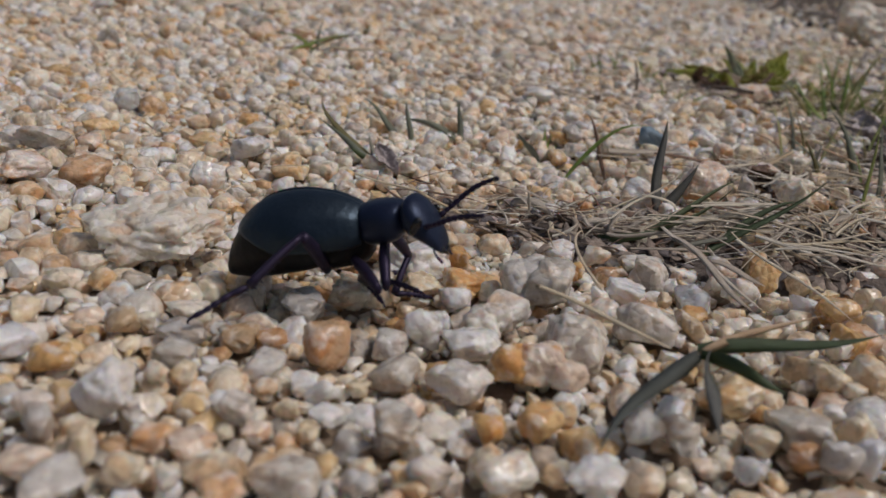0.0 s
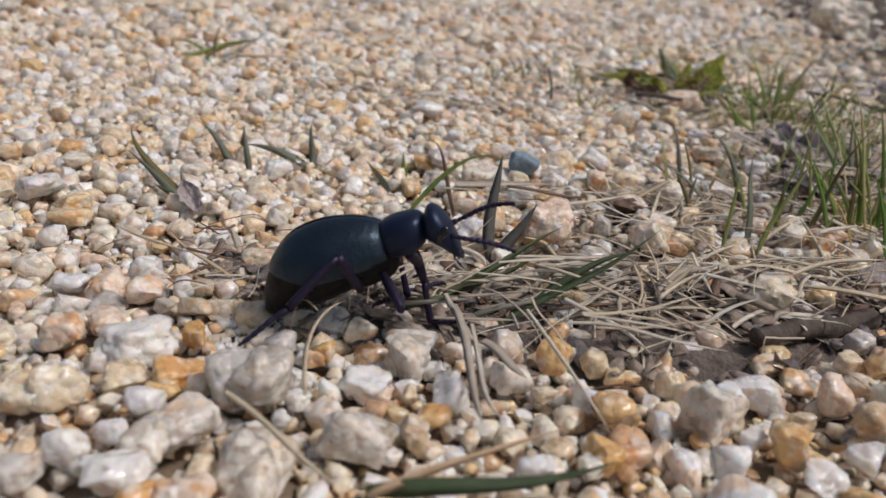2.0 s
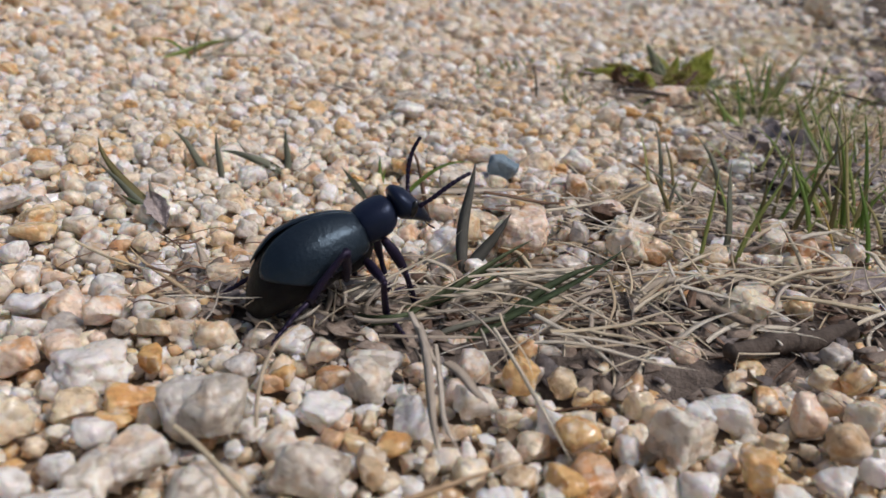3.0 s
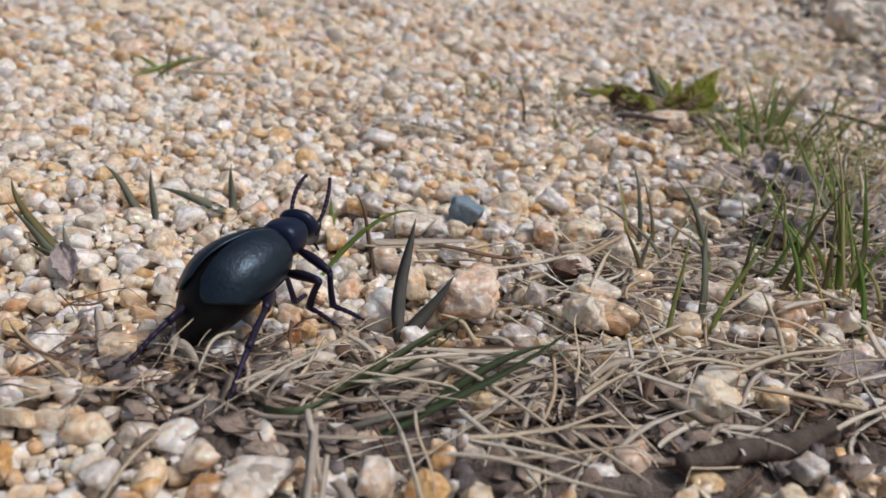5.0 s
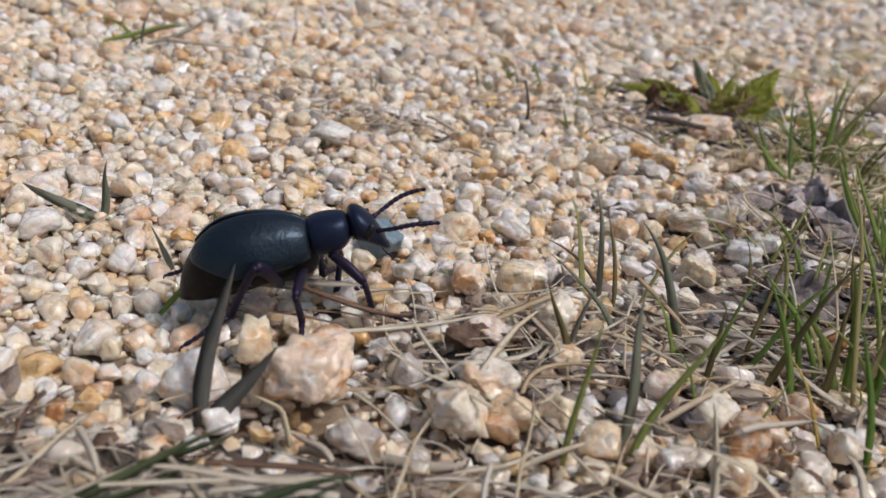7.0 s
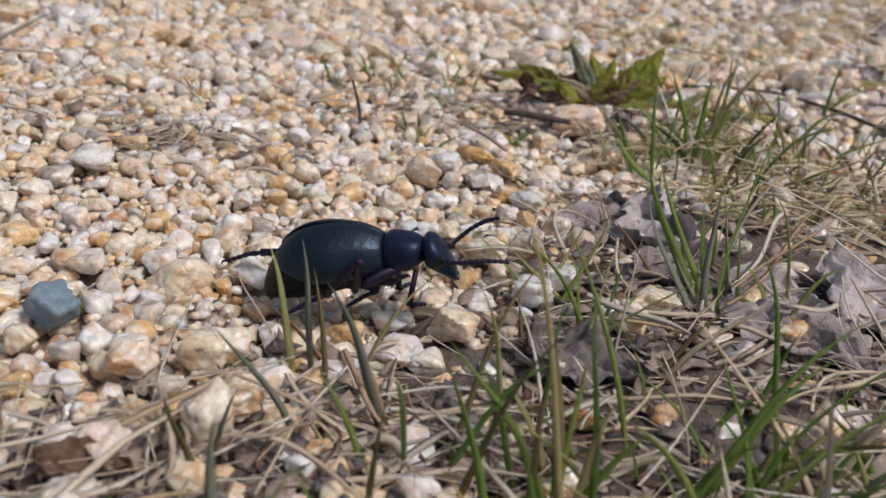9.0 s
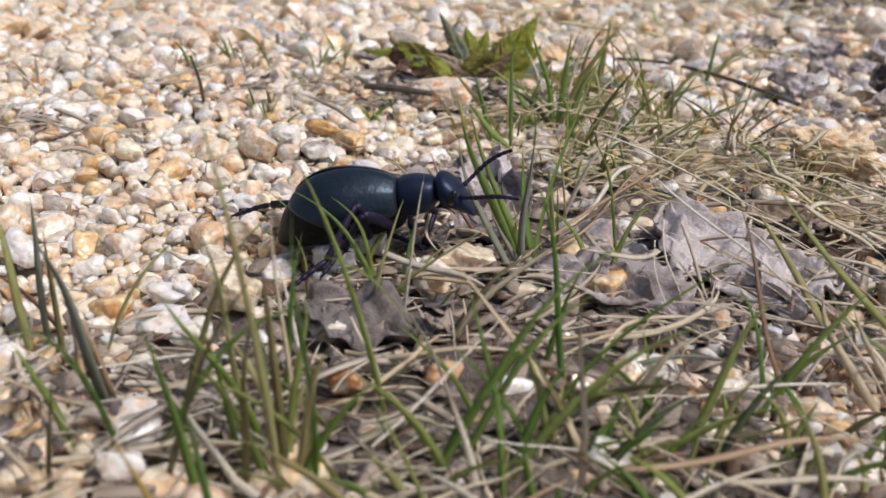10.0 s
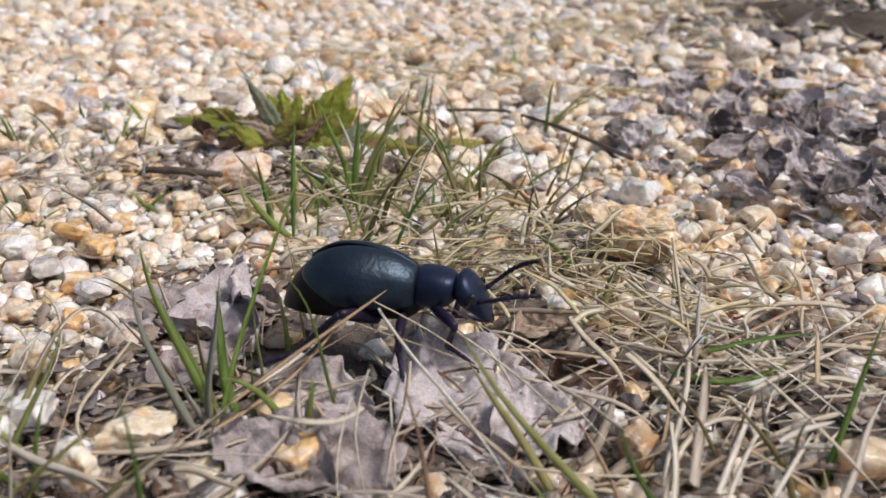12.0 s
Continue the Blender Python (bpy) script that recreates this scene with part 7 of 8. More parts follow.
straw(BROWN, (4.84, 15.35, 0.35), (5.42, 15.42, 0.35), (5.99, 15.49, 0.30), 0.079)
straw(STRAW, (6.81, 11.21, 0.40), (7.18, 10.83, 0.40), (7.55, 10.45, 0.40), 0.069)
straw(STRAW, (6.98, 12.12, 0.40), (7.06, 13.00, 0.50), (7.14, 13.88, 0.40), 0.083)
straw(STRAW, (6.27, 12.48, 0.50), (5.60, 12.40, 0.45), (4.94, 12.32, 0.40), 0.094)
straw(STRAW, (6.22, 13.94, 0.35), (6.50, 13.53, 0.40), (6.79, 13.13, 0.35), 0.078)
straw(STRAW, (6.25, 14.18, 0.35), (6.77, 13.80, 0.40), (7.28, 13.43, 0.30), 0.069)
straw(STRAW, (7.13, 13.07, 0.35), (7.22, 12.73, 0.40), (7.32, 12.39, 0.30), 0.071)
straw(STRAW, (6.01, 16.30, 0.35), (6.45, 14.18, 0.35), (7.63, 15.29, 0.35), 0.063)
straw(STRAW, (6.89, 18.67, 0.35), (7.70, 15.68, 0.40), (8.01, 15.46, 0.40), 0.070)
straw(BROWN, (5.32, 15.56, 0.35), (5.95, 15.69, 0.35), (6.57, 15.83, 0.30), 0.063)
straw(BROWN, (5.40, 12.69, 0.40), (6.15, 12.87, 0.45), (6.91, 13.05, 0.40), 0.125)
straw(STRAW, (8.06, 12.41, 0.50), (8.03, 13.60, 0.45), (7.99, 14.79, 0.40), 0.088)
straw(STRAW, (4.27, 12.63, 0.50), (4.74, 12.23, 0.60), (4.72, 12.22, 0.40), 0.111)
straw(STRAW, (4.01, 15.78, 0.35), (4.99, 16.06, 0.40), (6.16, 15.93, 0.30), 0.072)
straw(STRAW, (6.14, 15.53, 0.35), (7.11, 16.24, 0.40), (8.07, 16.95, 0.35), 0.038)
straw(STRAW, (7.25, 16.63, 0.50), (7.66, 16.12, 0.50), (8.08, 15.62, 0.40), 0.054)
straw(STRAW, (8.96, 15.65, 0.40), (8.97, 16.34, 0.45), (8.99, 17.02, 0.40), 0.058)
straw(STRAW, (6.22, 16.36, 0.60), (6.48, 15.82, 0.50), (6.74, 15.27, 0.40), 0.037)
straw(STRAW, (10.27, 22.45, 0.35), (11.32, 21.54, 0.60), (11.22, 19.67, 0.35), 0.055)
straw(STRAW, (7.10, 15.19, 0.40), (7.57, 15.49, 0.40), (8.05, 15.79, 0.40), 0.046)
straw(STRAW, (6.57, 16.33, 0.50), (6.78, 15.76, 0.50), (7.00, 15.19, 0.40), 0.064)
straw(TAN, (9.11, 17.75, 0.60), (9.46, 17.09, 0.60), (9.88, 16.86, 0.30), 0.160)
straw(STRAW, (8.81, 16.05, 0.40), (8.98, 16.52, 0.45), (9.15, 16.99, 0.50), 0.047)
straw(STRAW, (7.25, 19.15, 0.50), (7.79, 18.46, 0.50), (8.33, 17.78, 0.40), 0.044)
straw(STRAW, (10.69, 18.76, 0.50), (10.91, 18.53, 0.50), (11.14, 18.30, 0.50), 0.052)
straw(STRAW, (12.29, 16.61, 0.50), (12.64, 17.04, 0.70), (13.27, 18.54, 0.80), 0.045)
straw(STRAW, (10.31, 23.18, 0.40), (11.34, 22.30, 0.60), (11.49, 20.53, 0.40), 0.056)
straw(STRAW, (16.59, 19.23, 0.80), (16.68, 18.61, 0.70), (16.77, 18.00, 0.50), 0.102)
straw(STRAW, (15.07, 20.92, 0.80), (15.85, 20.05, 0.90), (16.62, 19.18, 0.60), 0.046)
straw(STRAW, (11.61, 18.71, 0.40), (12.00, 18.09, 0.40), (12.17, 17.60, 0.30), 0.064)
straw(STRAW, (12.62, 18.95, 0.50), (12.73, 18.44, 0.50), (12.85, 17.93, 0.40), 0.053)
straw(STRAW, (14.90, 20.63, 0.80), (14.81, 19.80, 0.60), (15.05, 19.36, 0.40), 0.038)
straw(STRAW, (13.84, 18.31, 0.50), (14.56, 18.78, 0.60), (15.29, 19.24, 0.60), 0.049)
straw(STRAW, (13.88, 17.46, 0.50), (14.44, 17.65, 0.60), (14.99, 17.83, 0.50), 0.051)
straw(TAN, (14.23, 16.58, 0.60), (15.38, 16.98, 0.80), (16.52, 17.38, 0.60), 0.100)
straw(STRAW, (15.11, 16.74, 0.50), (15.76, 16.85, 0.60), (16.40, 16.97, 0.50), 0.096)
straw(STRAW, (12.28, 16.26, 0.40), (12.59, 16.60, 0.50), (12.90, 16.93, 0.40), 0.049)
straw(STRAW, (13.77, 20.86, 0.60), (14.30, 21.41, 0.80), (14.84, 21.96, 0.90), 0.063)
straw(STRAW, (14.80, 21.95, 0.90), (15.70, 21.49, 1.00), (16.61, 21.03, 0.70), 0.047)
straw(STRAW, (13.42, 26.18, 0.90), (14.50, 25.63, 0.90), (15.59, 25.09, 0.60), 0.058)
straw(STRAW, (15.43, 22.60, 0.80), (16.30, 21.60, 0.90), (17.18, 20.60, 0.60), 0.043)
straw(STRAW, (15.12, 17.91, 0.50), (15.82, 18.15, 0.60), (16.52, 18.39, 0.50), 0.076)
straw(STRAW, (11.73, 21.28, 0.50), (12.09, 19.83, 0.50), (12.33, 19.51, 0.40), 0.048)
straw(STRAW, (15.03, 21.05, 0.90), (14.96, 19.83, 0.70), (15.20, 19.69, 0.40), 0.042)
straw(STRAW, (13.59, 22.05, 0.50), (13.60, 22.17, 0.80), (13.61, 22.30, 1.10), 0.055)
straw(TAN, (13.55, 20.45, 0.50), (14.48, 21.94, 0.80), (15.40, 23.43, 1.10), 0.112)
straw(STRAW, (10.85, 22.68, 0.50), (10.85, 22.08, 0.50), (10.85, 21.48, 0.40), 0.056)
straw(STRAW, (14.19, 23.26, 1.30), (15.48, 22.55, 1.10), (16.77, 21.84, 0.70), 0.056)
straw(STRAW, (16.95, 19.79, 0.50), (16.95, 19.05, 0.60), (16.95, 18.30, 0.50), 0.129)
straw(STRAW, (18.18, 20.83, 0.60), (17.96, 19.62, 0.70), (17.74, 18.40, 0.50), 0.128)
straw(STRAW, (13.37, 18.69, 0.40), (14.11, 18.66, 0.50), (14.94, 19.36, 0.40), 0.066)
straw(STRAW, (16.30, 22.33, 0.40), (16.45, 21.90, 0.50), (16.60, 21.46, 0.40), 0.086)
straw(STRAW, (12.73, 19.36, 0.40), (12.82, 18.89, 0.40), (12.91, 18.42, 0.30), 0.066)
straw(GREY_STRAW, (14.94, 19.62, 0.50), (15.81, 19.61, 0.50), (16.67, 19.60, 0.50), 0.084)
straw(STRAW, (13.90, 22.74, 1.30), (15.22, 21.85, 1.25), (16.53, 20.95, 0.80), 0.055)
straw(TAN, (13.64, 20.75, 0.60), (14.40, 21.47, 1.00), (15.15, 22.20, 1.30), 0.093)
straw(STRAW, (15.00, 22.00, 1.10), (15.81, 20.82, 0.90), (16.63, 19.63, 0.50), 0.059)
straw(STRAW, (16.40, 22.54, 0.50), (17.00, 21.55, 0.60), (17.60, 20.55, 0.40), 0.054)
straw(STRAW, (18.76, 24.17, 1.20), (18.73, 23.41, 0.90), (18.70, 22.66, 0.50), 0.085)
straw(STRAW, (17.01, 23.93, 0.80), (17.83, 23.39, 0.90), (18.64, 22.86, 0.70), 0.048)
straw(STRAW, (19.01, 22.11, 0.70), (19.34, 21.68, 0.70), (19.66, 21.25, 0.50), 0.072)
straw(STRAW, (19.18, 22.25, 0.70), (19.73, 21.45, 0.80), (20.28, 20.66, 0.50), 0.062)
straw(GREEN, (18.39, 21.94, 0.50), (18.99, 21.35, 0.60), (19.80, 22.10, 0.60), 0.170)
straw(GREEN, (18.86, 22.23, 0.60), (19.61, 22.51, 0.70), (20.37, 22.79, 0.60), 0.123)
straw(STRAW, (11.03, 21.59, 0.40), (11.32, 22.14, 0.50), (11.62, 22.70, 0.40), 0.059)
straw(STRAW, (12.92, 19.50, 0.40), (13.26, 20.26, 0.50), (13.61, 21.01, 0.50), 0.057)
straw(STRAW, (15.22, 21.30, 0.40), (15.34, 20.55, 0.50), (15.46, 19.79, 0.40), 0.058)
straw(STRAW, (19.00, 25.30, 0.60), (19.10, 23.50, 0.60), (19.20, 22.50, 0.60), 0.200)
straw(STRAW, (19.00, 24.90, 0.60), (18.80, 23.45, 0.68), (18.60, 22.00, 0.60), 0.100)
straw(STRAW, (18.60, 22.00, 0.60), (18.15, 20.50, 0.60), (17.90, 19.80, 0.60), 0.120)
straw(STRAW, (17.90, 19.70, 0.60), (18.45, 21.40, 0.60), (19.20, 20.70, 0.60), 0.100)
straw(STRAW, (19.20, 22.40, 0.60), (19.65, 21.05, 0.60), (19.90, 19.90, 0.60), 0.140)
straw(TAN, (19.20, 22.50, 0.60), (20.20, 23.35, 0.60), (22.00, 24.80, 0.60), 0.110)
straw(STRAW, (19.20, 21.50, 0.60), (19.90, 22.05, 0.60), (21.00, 22.80, 0.60), 0.110)
straw(STRAW, (18.40, 19.80, 0.60), (18.80, 20.60, 0.60), (19.20, 21.40, 0.60), 0.150)
straw(STRAW, (18.50, 19.80, 0.60), (19.05, 20.75, 0.60), (19.40, 21.50, 0.60), 0.120)
straw(STRAW, (19.20, 20.60, 0.60), (19.55, 20.80, 0.68), (19.90, 21.00, 0.60), 0.120)
straw(STRAW, (20.60, 22.60, 0.60), (20.90, 22.70, 0.68), (21.20, 22.80, 0.60), 0.100)
straw(STRAW, (20.60, 24.70, 0.60), (20.45, 23.40, 0.60), (20.10, 22.50, 0.60), 0.100)
straw(STRAW, (21.00, 25.30, 0.60), (20.65, 23.65, 0.60), (20.50, 22.60, 0.60), 0.090)
straw(GREY_STRAW, (18.20, 19.90, 0.60), (18.50, 20.85, 0.60), (18.80, 22.00, 0.60), 0.220)
straw(STRAW, (18.20, 24.30, 0.60), (18.75, 23.70, 0.68), (19.30, 23.10, 0.60), 0.100)
straw(STRAW, (17.30, 22.90, 0.60), (17.65, 22.05, 0.60), (17.80, 21.40, 0.60), 0.140)
straw(STRAW, (17.90, 22.10, 0.60), (18.25, 21.45, 0.60), (18.40, 20.60, 0.60), 0.160)
straw(STRAW, (18.90, 19.80, 0.60), (19.25, 20.30, 0.68), (19.60, 20.80, 0.60), 0.120)
straw(STRAW, (19.30, 19.90, 0.60), (18.75, 20.50, 0.60), (18.80, 20.70, 0.60), 0.080)
straw(STRAW, (21.40, 23.60, 0.60), (20.05, 22.25, 0.60), (19.70, 22.30, 0.60), 0.090)
straw(STRAW, (20.60, 21.60, 0.60), (20.30, 22.05, 0.60), (19.60, 21.50, 0.60), 0.120)
straw(GREY_STRAW, (19.50, 19.80, 0.60), (19.95, 20.55, 0.60), (20.60, 21.50, 0.60), 0.160)
straw(STRAW, (15.40, 21.70, 0.60), (15.40, 20.35, 0.60), (15.40, 19.60, 0.60), 0.110)
straw(STRAW, (15.00, 20.80, 0.60), (14.70, 20.30, 0.60), (14.00, 20.60, 0.60), 0.120)
straw(STRAW, (11.30, 21.20, 0.60), (10.70, 23.50, 0.60), (12.10, 21.80, 0.60), 0.110)
straw(STRAW, (12.10, 21.80, 0.60), (11.95, 20.50, 0.60), (12.40, 20.00, 0.60), 0.100)
straw(STRAW, (11.70, 20.80, 0.60), (11.80, 21.20, 0.68), (11.90, 21.60, 0.60), 0.100)
straw(GREY_STRAW, (11.70, 19.90, 0.60), (12.45, 19.60, 0.60), (13.00, 19.30, 0.60), 0.180)
straw(STRAW, (13.40, 19.70, 0.60), (13.75, 19.60, 0.68), (14.10, 19.50, 0.60), 0.130)
straw(STRAW, (15.80, 21.00, 0.60), (16.30, 20.30, 0.68), (16.80, 19.60, 0.60), 0.120)
straw(STRAW, (14.90, 23.90, 0.60), (14.55, 22.85, 0.60), (13.60, 20.80, 0.60), 0.140)
straw(STRAW, (5.80, 15.00, 0.50), (6.40, 15.20, 0.50), (7.40, 16.20, 0.50), 0.100)
straw(STRAW, (7.40, 16.20, 0.50), (7.75, 16.50, 0.58), (8.10, 16.80, 0.50), 0.090)
straw(BROWN, (5.10, 15.80, 0.50), (6.00, 15.45, 0.50), (6.50, 15.70, 0.50), 0.100)
straw(GREY_STRAW, (4.20, 15.60, 0.50), (4.55, 15.70, 0.50), (5.90, 16.20, 0.50), 0.220)
straw(STRAW, (6.50, 15.60, 0.50), (6.95, 14.90, 0.50), (7.20, 14.60, 0.50), 0.120)
straw(STRAW, (7.20, 14.90, 0.50), (8.00, 15.30, 0.50), (8.00, 15.70, 0.50), 0.140)
straw(STRAW, (7.50, 16.70, 0.50), (8.15, 15.90, 0.50), (8.20, 15.50, 0.50), 0.130)
straw(STRAW, (6.40, 15.90, 0.50), (6.70, 15.85, 0.58), (7.00, 15.80, 0.50), 0.090)
straw(STRAW, (7.90, 14.60, 0.50), (7.85, 15.35, 0.50), (8.80, 15.50, 0.50), 0.100)
grass_clump(14.13, 26.35, 1.85, 9, .6, GREEN, 2, "upright green grass clump at the edge of the gravel")
grass_clump(11.82, 23.28, 1.04, 6, .4, OLIVE, 4, "upright green grass clump at the edge of the gravel")
grass_clump(17.23, 39.79, 1.28, 6, .5, GREEN, 5, "upright green grass clump at the edge of the gravel")
grass_clump(11.71, 19.36, 1.50, 4, .6, GREEN, 9, "upright green grass clump at the edge of the gravel")
grass_clump(13.54, 29.40, 1.47, 8, .6, GREEN, 11, "upright green grass clump at the edge of the gravel")
grass_clump(15.20, 30.75, 1.71, 8, .6, GREEN, 12, "upright green grass clump at the edge of the gravel")
grass_clump(15.87, 28.21, 1.70, 8, .6, GREEN, 13, "upright green grass clump at the edge of the gravel")
grass_clump(10.94, 17.19, 1.85, 4, 0.96, GREEN, 16, "thin green grass shoots among dry straw")
grass_clump(14.55, 21.16, 1.76, 4, .3, GREEN, 20, "upright green grass clump at the edge of the gravel")
grass_clump(10.27, 16.49, 1.95, 4, 0.8, GREEN, 21, "thin green grass shoots among dry straw")
grass_clump(14.38, 17.19, 1.73, 5, 1.28, GREEN, 27, "thin green grass shoots among dry straw")
grass_clump(15.87, 17.41, 0.99, 6, .7, GREEN, 29, "upright green grass clump at the edge of the gravel")
grass_clump(5.75, 30.20, 0.82, 6, .7, GREEN, 30, "tiny green grass sprout in gravel")
grass_clump(8.03, 26.61, 0.68, 4, .3, GREEN, 31, "tiny green grass sprout in gravel")
grass_clump(7.68, 32.18, 1.04, 5, .4, GREEN, 32, "tiny green grass sprout in gravel")
grass_clump(9.92, 27.46, 0.64, 4, .3, GREEN, 33, "tiny green grass sprout in gravel")
grass_clump(6.50, 32.49, 0.84, 5, .5, GREEN, 34, "tiny green grass sprout in gravel")
grass_clump(3.07, 26.84, 0.78, 4, .5, STRAW, 35, "tiny green grass sprout in gravel")
grass_clump(13.10, 32.29, 1.89, 6, .6, GREEN, 37, "upright green grass clump at the edge of the gravel")
grass_clump(15.86, 26.30, 1.43, 6, .6, GREEN, 38, "upright green grass clump at the edge of the gravel")
grass_clump(13.88, 27.87, 1.17, 7, .7, GREEN, 39, "upright green grass clump at the edge of the gravel")
grass_clump(12.62, 26.91, 1.21, 6, .6, OLIVE, 40, "upright green grass clump at the edge of the gravel")
grass_clump(17.23, 27.17, 1.21, 5, .5, OLIVE, 41, "upright green grass clump at the edge of the gravel")
grass_clump(18.69, 21.95, 1.33, 5, .5, GREY_GREEN, 42, "upright green grass clump at the edge of the gravel")
grass_clump(18.93, 20.45, 1.37, 7, .7, GREY_GREEN, 43, "upright green grass clump at the edge of the gravel")
grass_clump(14.69, 29.31, 1.25, 6, .6, GREEN, 44, "upright green grass clump at the edge of the gravel")
grass_clump(17.30, 33.00, 1.62, 6, .6, GREEN, 45, "upright green grass clump at the edge of the gravel")
grass_clump(17.64, 29.12, 1.42, 7, .6, GREEN, 46, "upright green grass clump at the edge of the gravel")
grass_clump(14.07, 22.78, 1.50, 3, .5, GREEN, 47, "upright green grass clump at the edge of the gravel")
grass_clump(11.96, 19.48, 1.26, 4, .6, GREEN, 48, "upright green grass clump at the edge of the gravel")
grass_clump(13.04, 18.31, 1.82, 6, .9, GREEN, 49, "upright green grass clump at the edge of the gravel")
grass_clump(10.76, 35.68, 1.07, 6, .6, GREEN, 52, "upright green grass clump at the edge of the gravel")
grass_clump(14.07, 33.58, 1.20, 6, .6, GREEN, 53, "upright green grass clump at the edge of the gravel")
grass_clump(15.91, 28.21, 1.05, 6, .7, GREEN, 54, "upright green grass clump at the edge of the gravel")
grass_clump(17.17, 28.12, 0.92, 6, .7, OLIVE, 55, "upright green grass clump at the edge of the gravel")
grass_clump(14.63, 29.05, 1.10, 5, .6, GREEN, 56, "upright green grass clump at the edge of the gravel")
grass_clump(5.63, 29.62, 0.84, 7, .9, GREEN, 57, "tiny green grass sprout in gravel")
grass_clump(6.30, 30.24, 0.60, 5, .5, GREEN, 58, "tiny green grass sprout in gravel")
grass_clump(7.93, 30.62, 0.94, 6, .6, GREEN, 59, "tiny green grass sprout in gravel")
grass_clump(7.92, 26.80, 0.60, 5, .4, GREEN, 60, "tiny green grass sprout in gravel")
grass_clump(7.79, 29.43, 0.57, 5, .5, GREEN, 61, "tiny green grass sprout in gravel")
grass_clump(10.05, 27.39, 0.45, 4, .3, GREEN, 62, "tiny green grass sprout in gravel")
grass_clump(-3.42, 33.33, 0.97, 6, 1.2, OLIVE, 63, "tiny green grass sprout in gravel")
grass_clump(-2.69, 33.97, 0.88, 5, 1.0, GREY_GREEN, 64, "tiny green grass sprout in gravel")
grass_clump(15.69, 18.17, 1.31, 6, .9, GREEN, 66, "thin green grass shoots among dry straw")
grass_clump(13.41, 16.93, 1.44, 5, .9, GREEN, 68, "thin green grass shoots among dry straw")
grass_clump(12.13, 16.54, 1.40, 4, .9, GREEN, 70, "thin green grass shoots among dry straw")
grass_clump(17.28, 26.57, 0.91, 6, .35, OLIVE, 100, "short green grass shoots in yellowed stubble")
grass_clump(19.04, 24.29, 0.76, 4, .35, OLIVE, 101, "short green grass shoots in yellowed stubble")
grass_clump(13.91, 24.70, 0.72, 4, .35, GREEN, 102, "short green grass shoots in yellowed stubble")
grass_clump(16.81, 26.04, 0.56, 4, .35, GREEN, 103, "short green grass shoots in yellowed stubble")
grass_clump(15.25, 27.13, 0.89, 4, .35, GREEN, 104, "short green grass shoots in yellowed stubble")
grass_clump(14.42, 26.18, 0.61, 4, .35, GREEN, 105, "short green grass shoots in yellowed stubble")
grass_clump(14.84, 24.89, 0.99, 4, .35, GREEN, 106, "short green grass shoots in yellowed stubble")
grass_clump(15.45, 24.84, 0.94, 6, .35, GREEN, 107, "short green grass shoots in yellowed stubble")
grass_clump(14.67, 27.30, 0.64, 5, .35, GREEN, 108, "short green grass shoots in yellowed stubble")
grass_clump(13.73, 25.53, 0.97, 5, .35, GREEN, 109, "short green grass shoots in yellowed stubble")
grass_clump(15.56, 26.82, 0.81, 6, .35, OLIVE, 110, "short green grass shoots in yellowed stubble")
grass_clump(17.78, 24.41, 0.71, 5, .35, GREEN, 111, "short green grass shoots in yellowed stubble")
grass_clump(17.71, 24.79, 0.76, 4, .35, GREEN, 112, "short green grass shoots in yellowed stubble")
grass_clump(15.11, 27.20, 0.98, 5, .35, GREEN, 113, "short green grass shoots in yellowed stubble")
grass_clump(14.73, 16.35, 0.76, 8, .7, GREEN, 130, "low sprawling green grass among dry straw")
grass_clump(12.63, 16.61, 1.06, 6, .7, GREEN, 131, "low sprawling green grass among dry straw")
grass_clump(14.14, 17.47, 0.98, 8, .7, GREEN, 132, "low sprawling green grass among dry straw")
grass_clump(14.34, 17.01, 0.88, 8, .7, GREEN, 133, "low sprawling green grass among dry straw")
grass_clump(14.54, 15.94, 0.72, 6, .7, GREEN, 134, "low sprawling green grass among dry straw")
grass_clump(14.93, 17.45, 0.94, 8, .7, GREEN, 135, "low sprawling green grass among dry straw")
grass_clump(14.36, 17.09, 0.74, 7, .7, GREEN, 136, "low sprawling green grass among dry straw")
grass_clump(13.54, 16.05, 1.02, 6, .7, GREEN, 137, "low sprawling green grass among dry straw")
grass_clump(16.15, 17.42, 0.86, 7, .7, GREEN, 138, "low sprawling green grass among dry straw")
grass_clump(16.32, 16.00, 1.05, 7, .7, GREEN, 139, "low sprawling green grass among dry straw")
grass_clump(12.85, 16.36, 0.90, 6, .7, GREEN, 140, "low sprawling green grass among dry straw")
grass_clump(13.69, 17.07, 1.04, 8, .7, GREEN, 141, "low sprawling green grass among dry straw")


# ---- the leafy plant ----
plant = thing("leafy_plant", "low green leafy weed with browned leaf edges in gravel", "plant")
plant_leaf(plant, LEAF_GREEN, (12.22, 31.07, 0.15), (13.07, 31.55, 1.49), 0.81, 0)
plant_leaf(plant, LEAF_GREEN, (11.75, 31.16, 0.39), (11.33, 32.16, 1.07), 0.38, 1)
plant_leaf(plant, LEAF_OLD, (11.61, 31.09, 0.25), (10.79, 31.40, 1.42), 0.38, 2)
plant_leaf(plant, LEAF_GREEN, (10.97, 31.13, 0.41), (8.88, 31.73, 0.42), 0.61, 3)
plant_leaf(plant, LEAF_GREEN, (11.36, 31.04, 0.19), (10.25, 30.83, 0.27), 0.58, 4)
plant_leaf(plant, LEAF_GREEN, (11.37, 30.91, 0.10), (9.83, 31.43, 0.25), 0.48, 5)
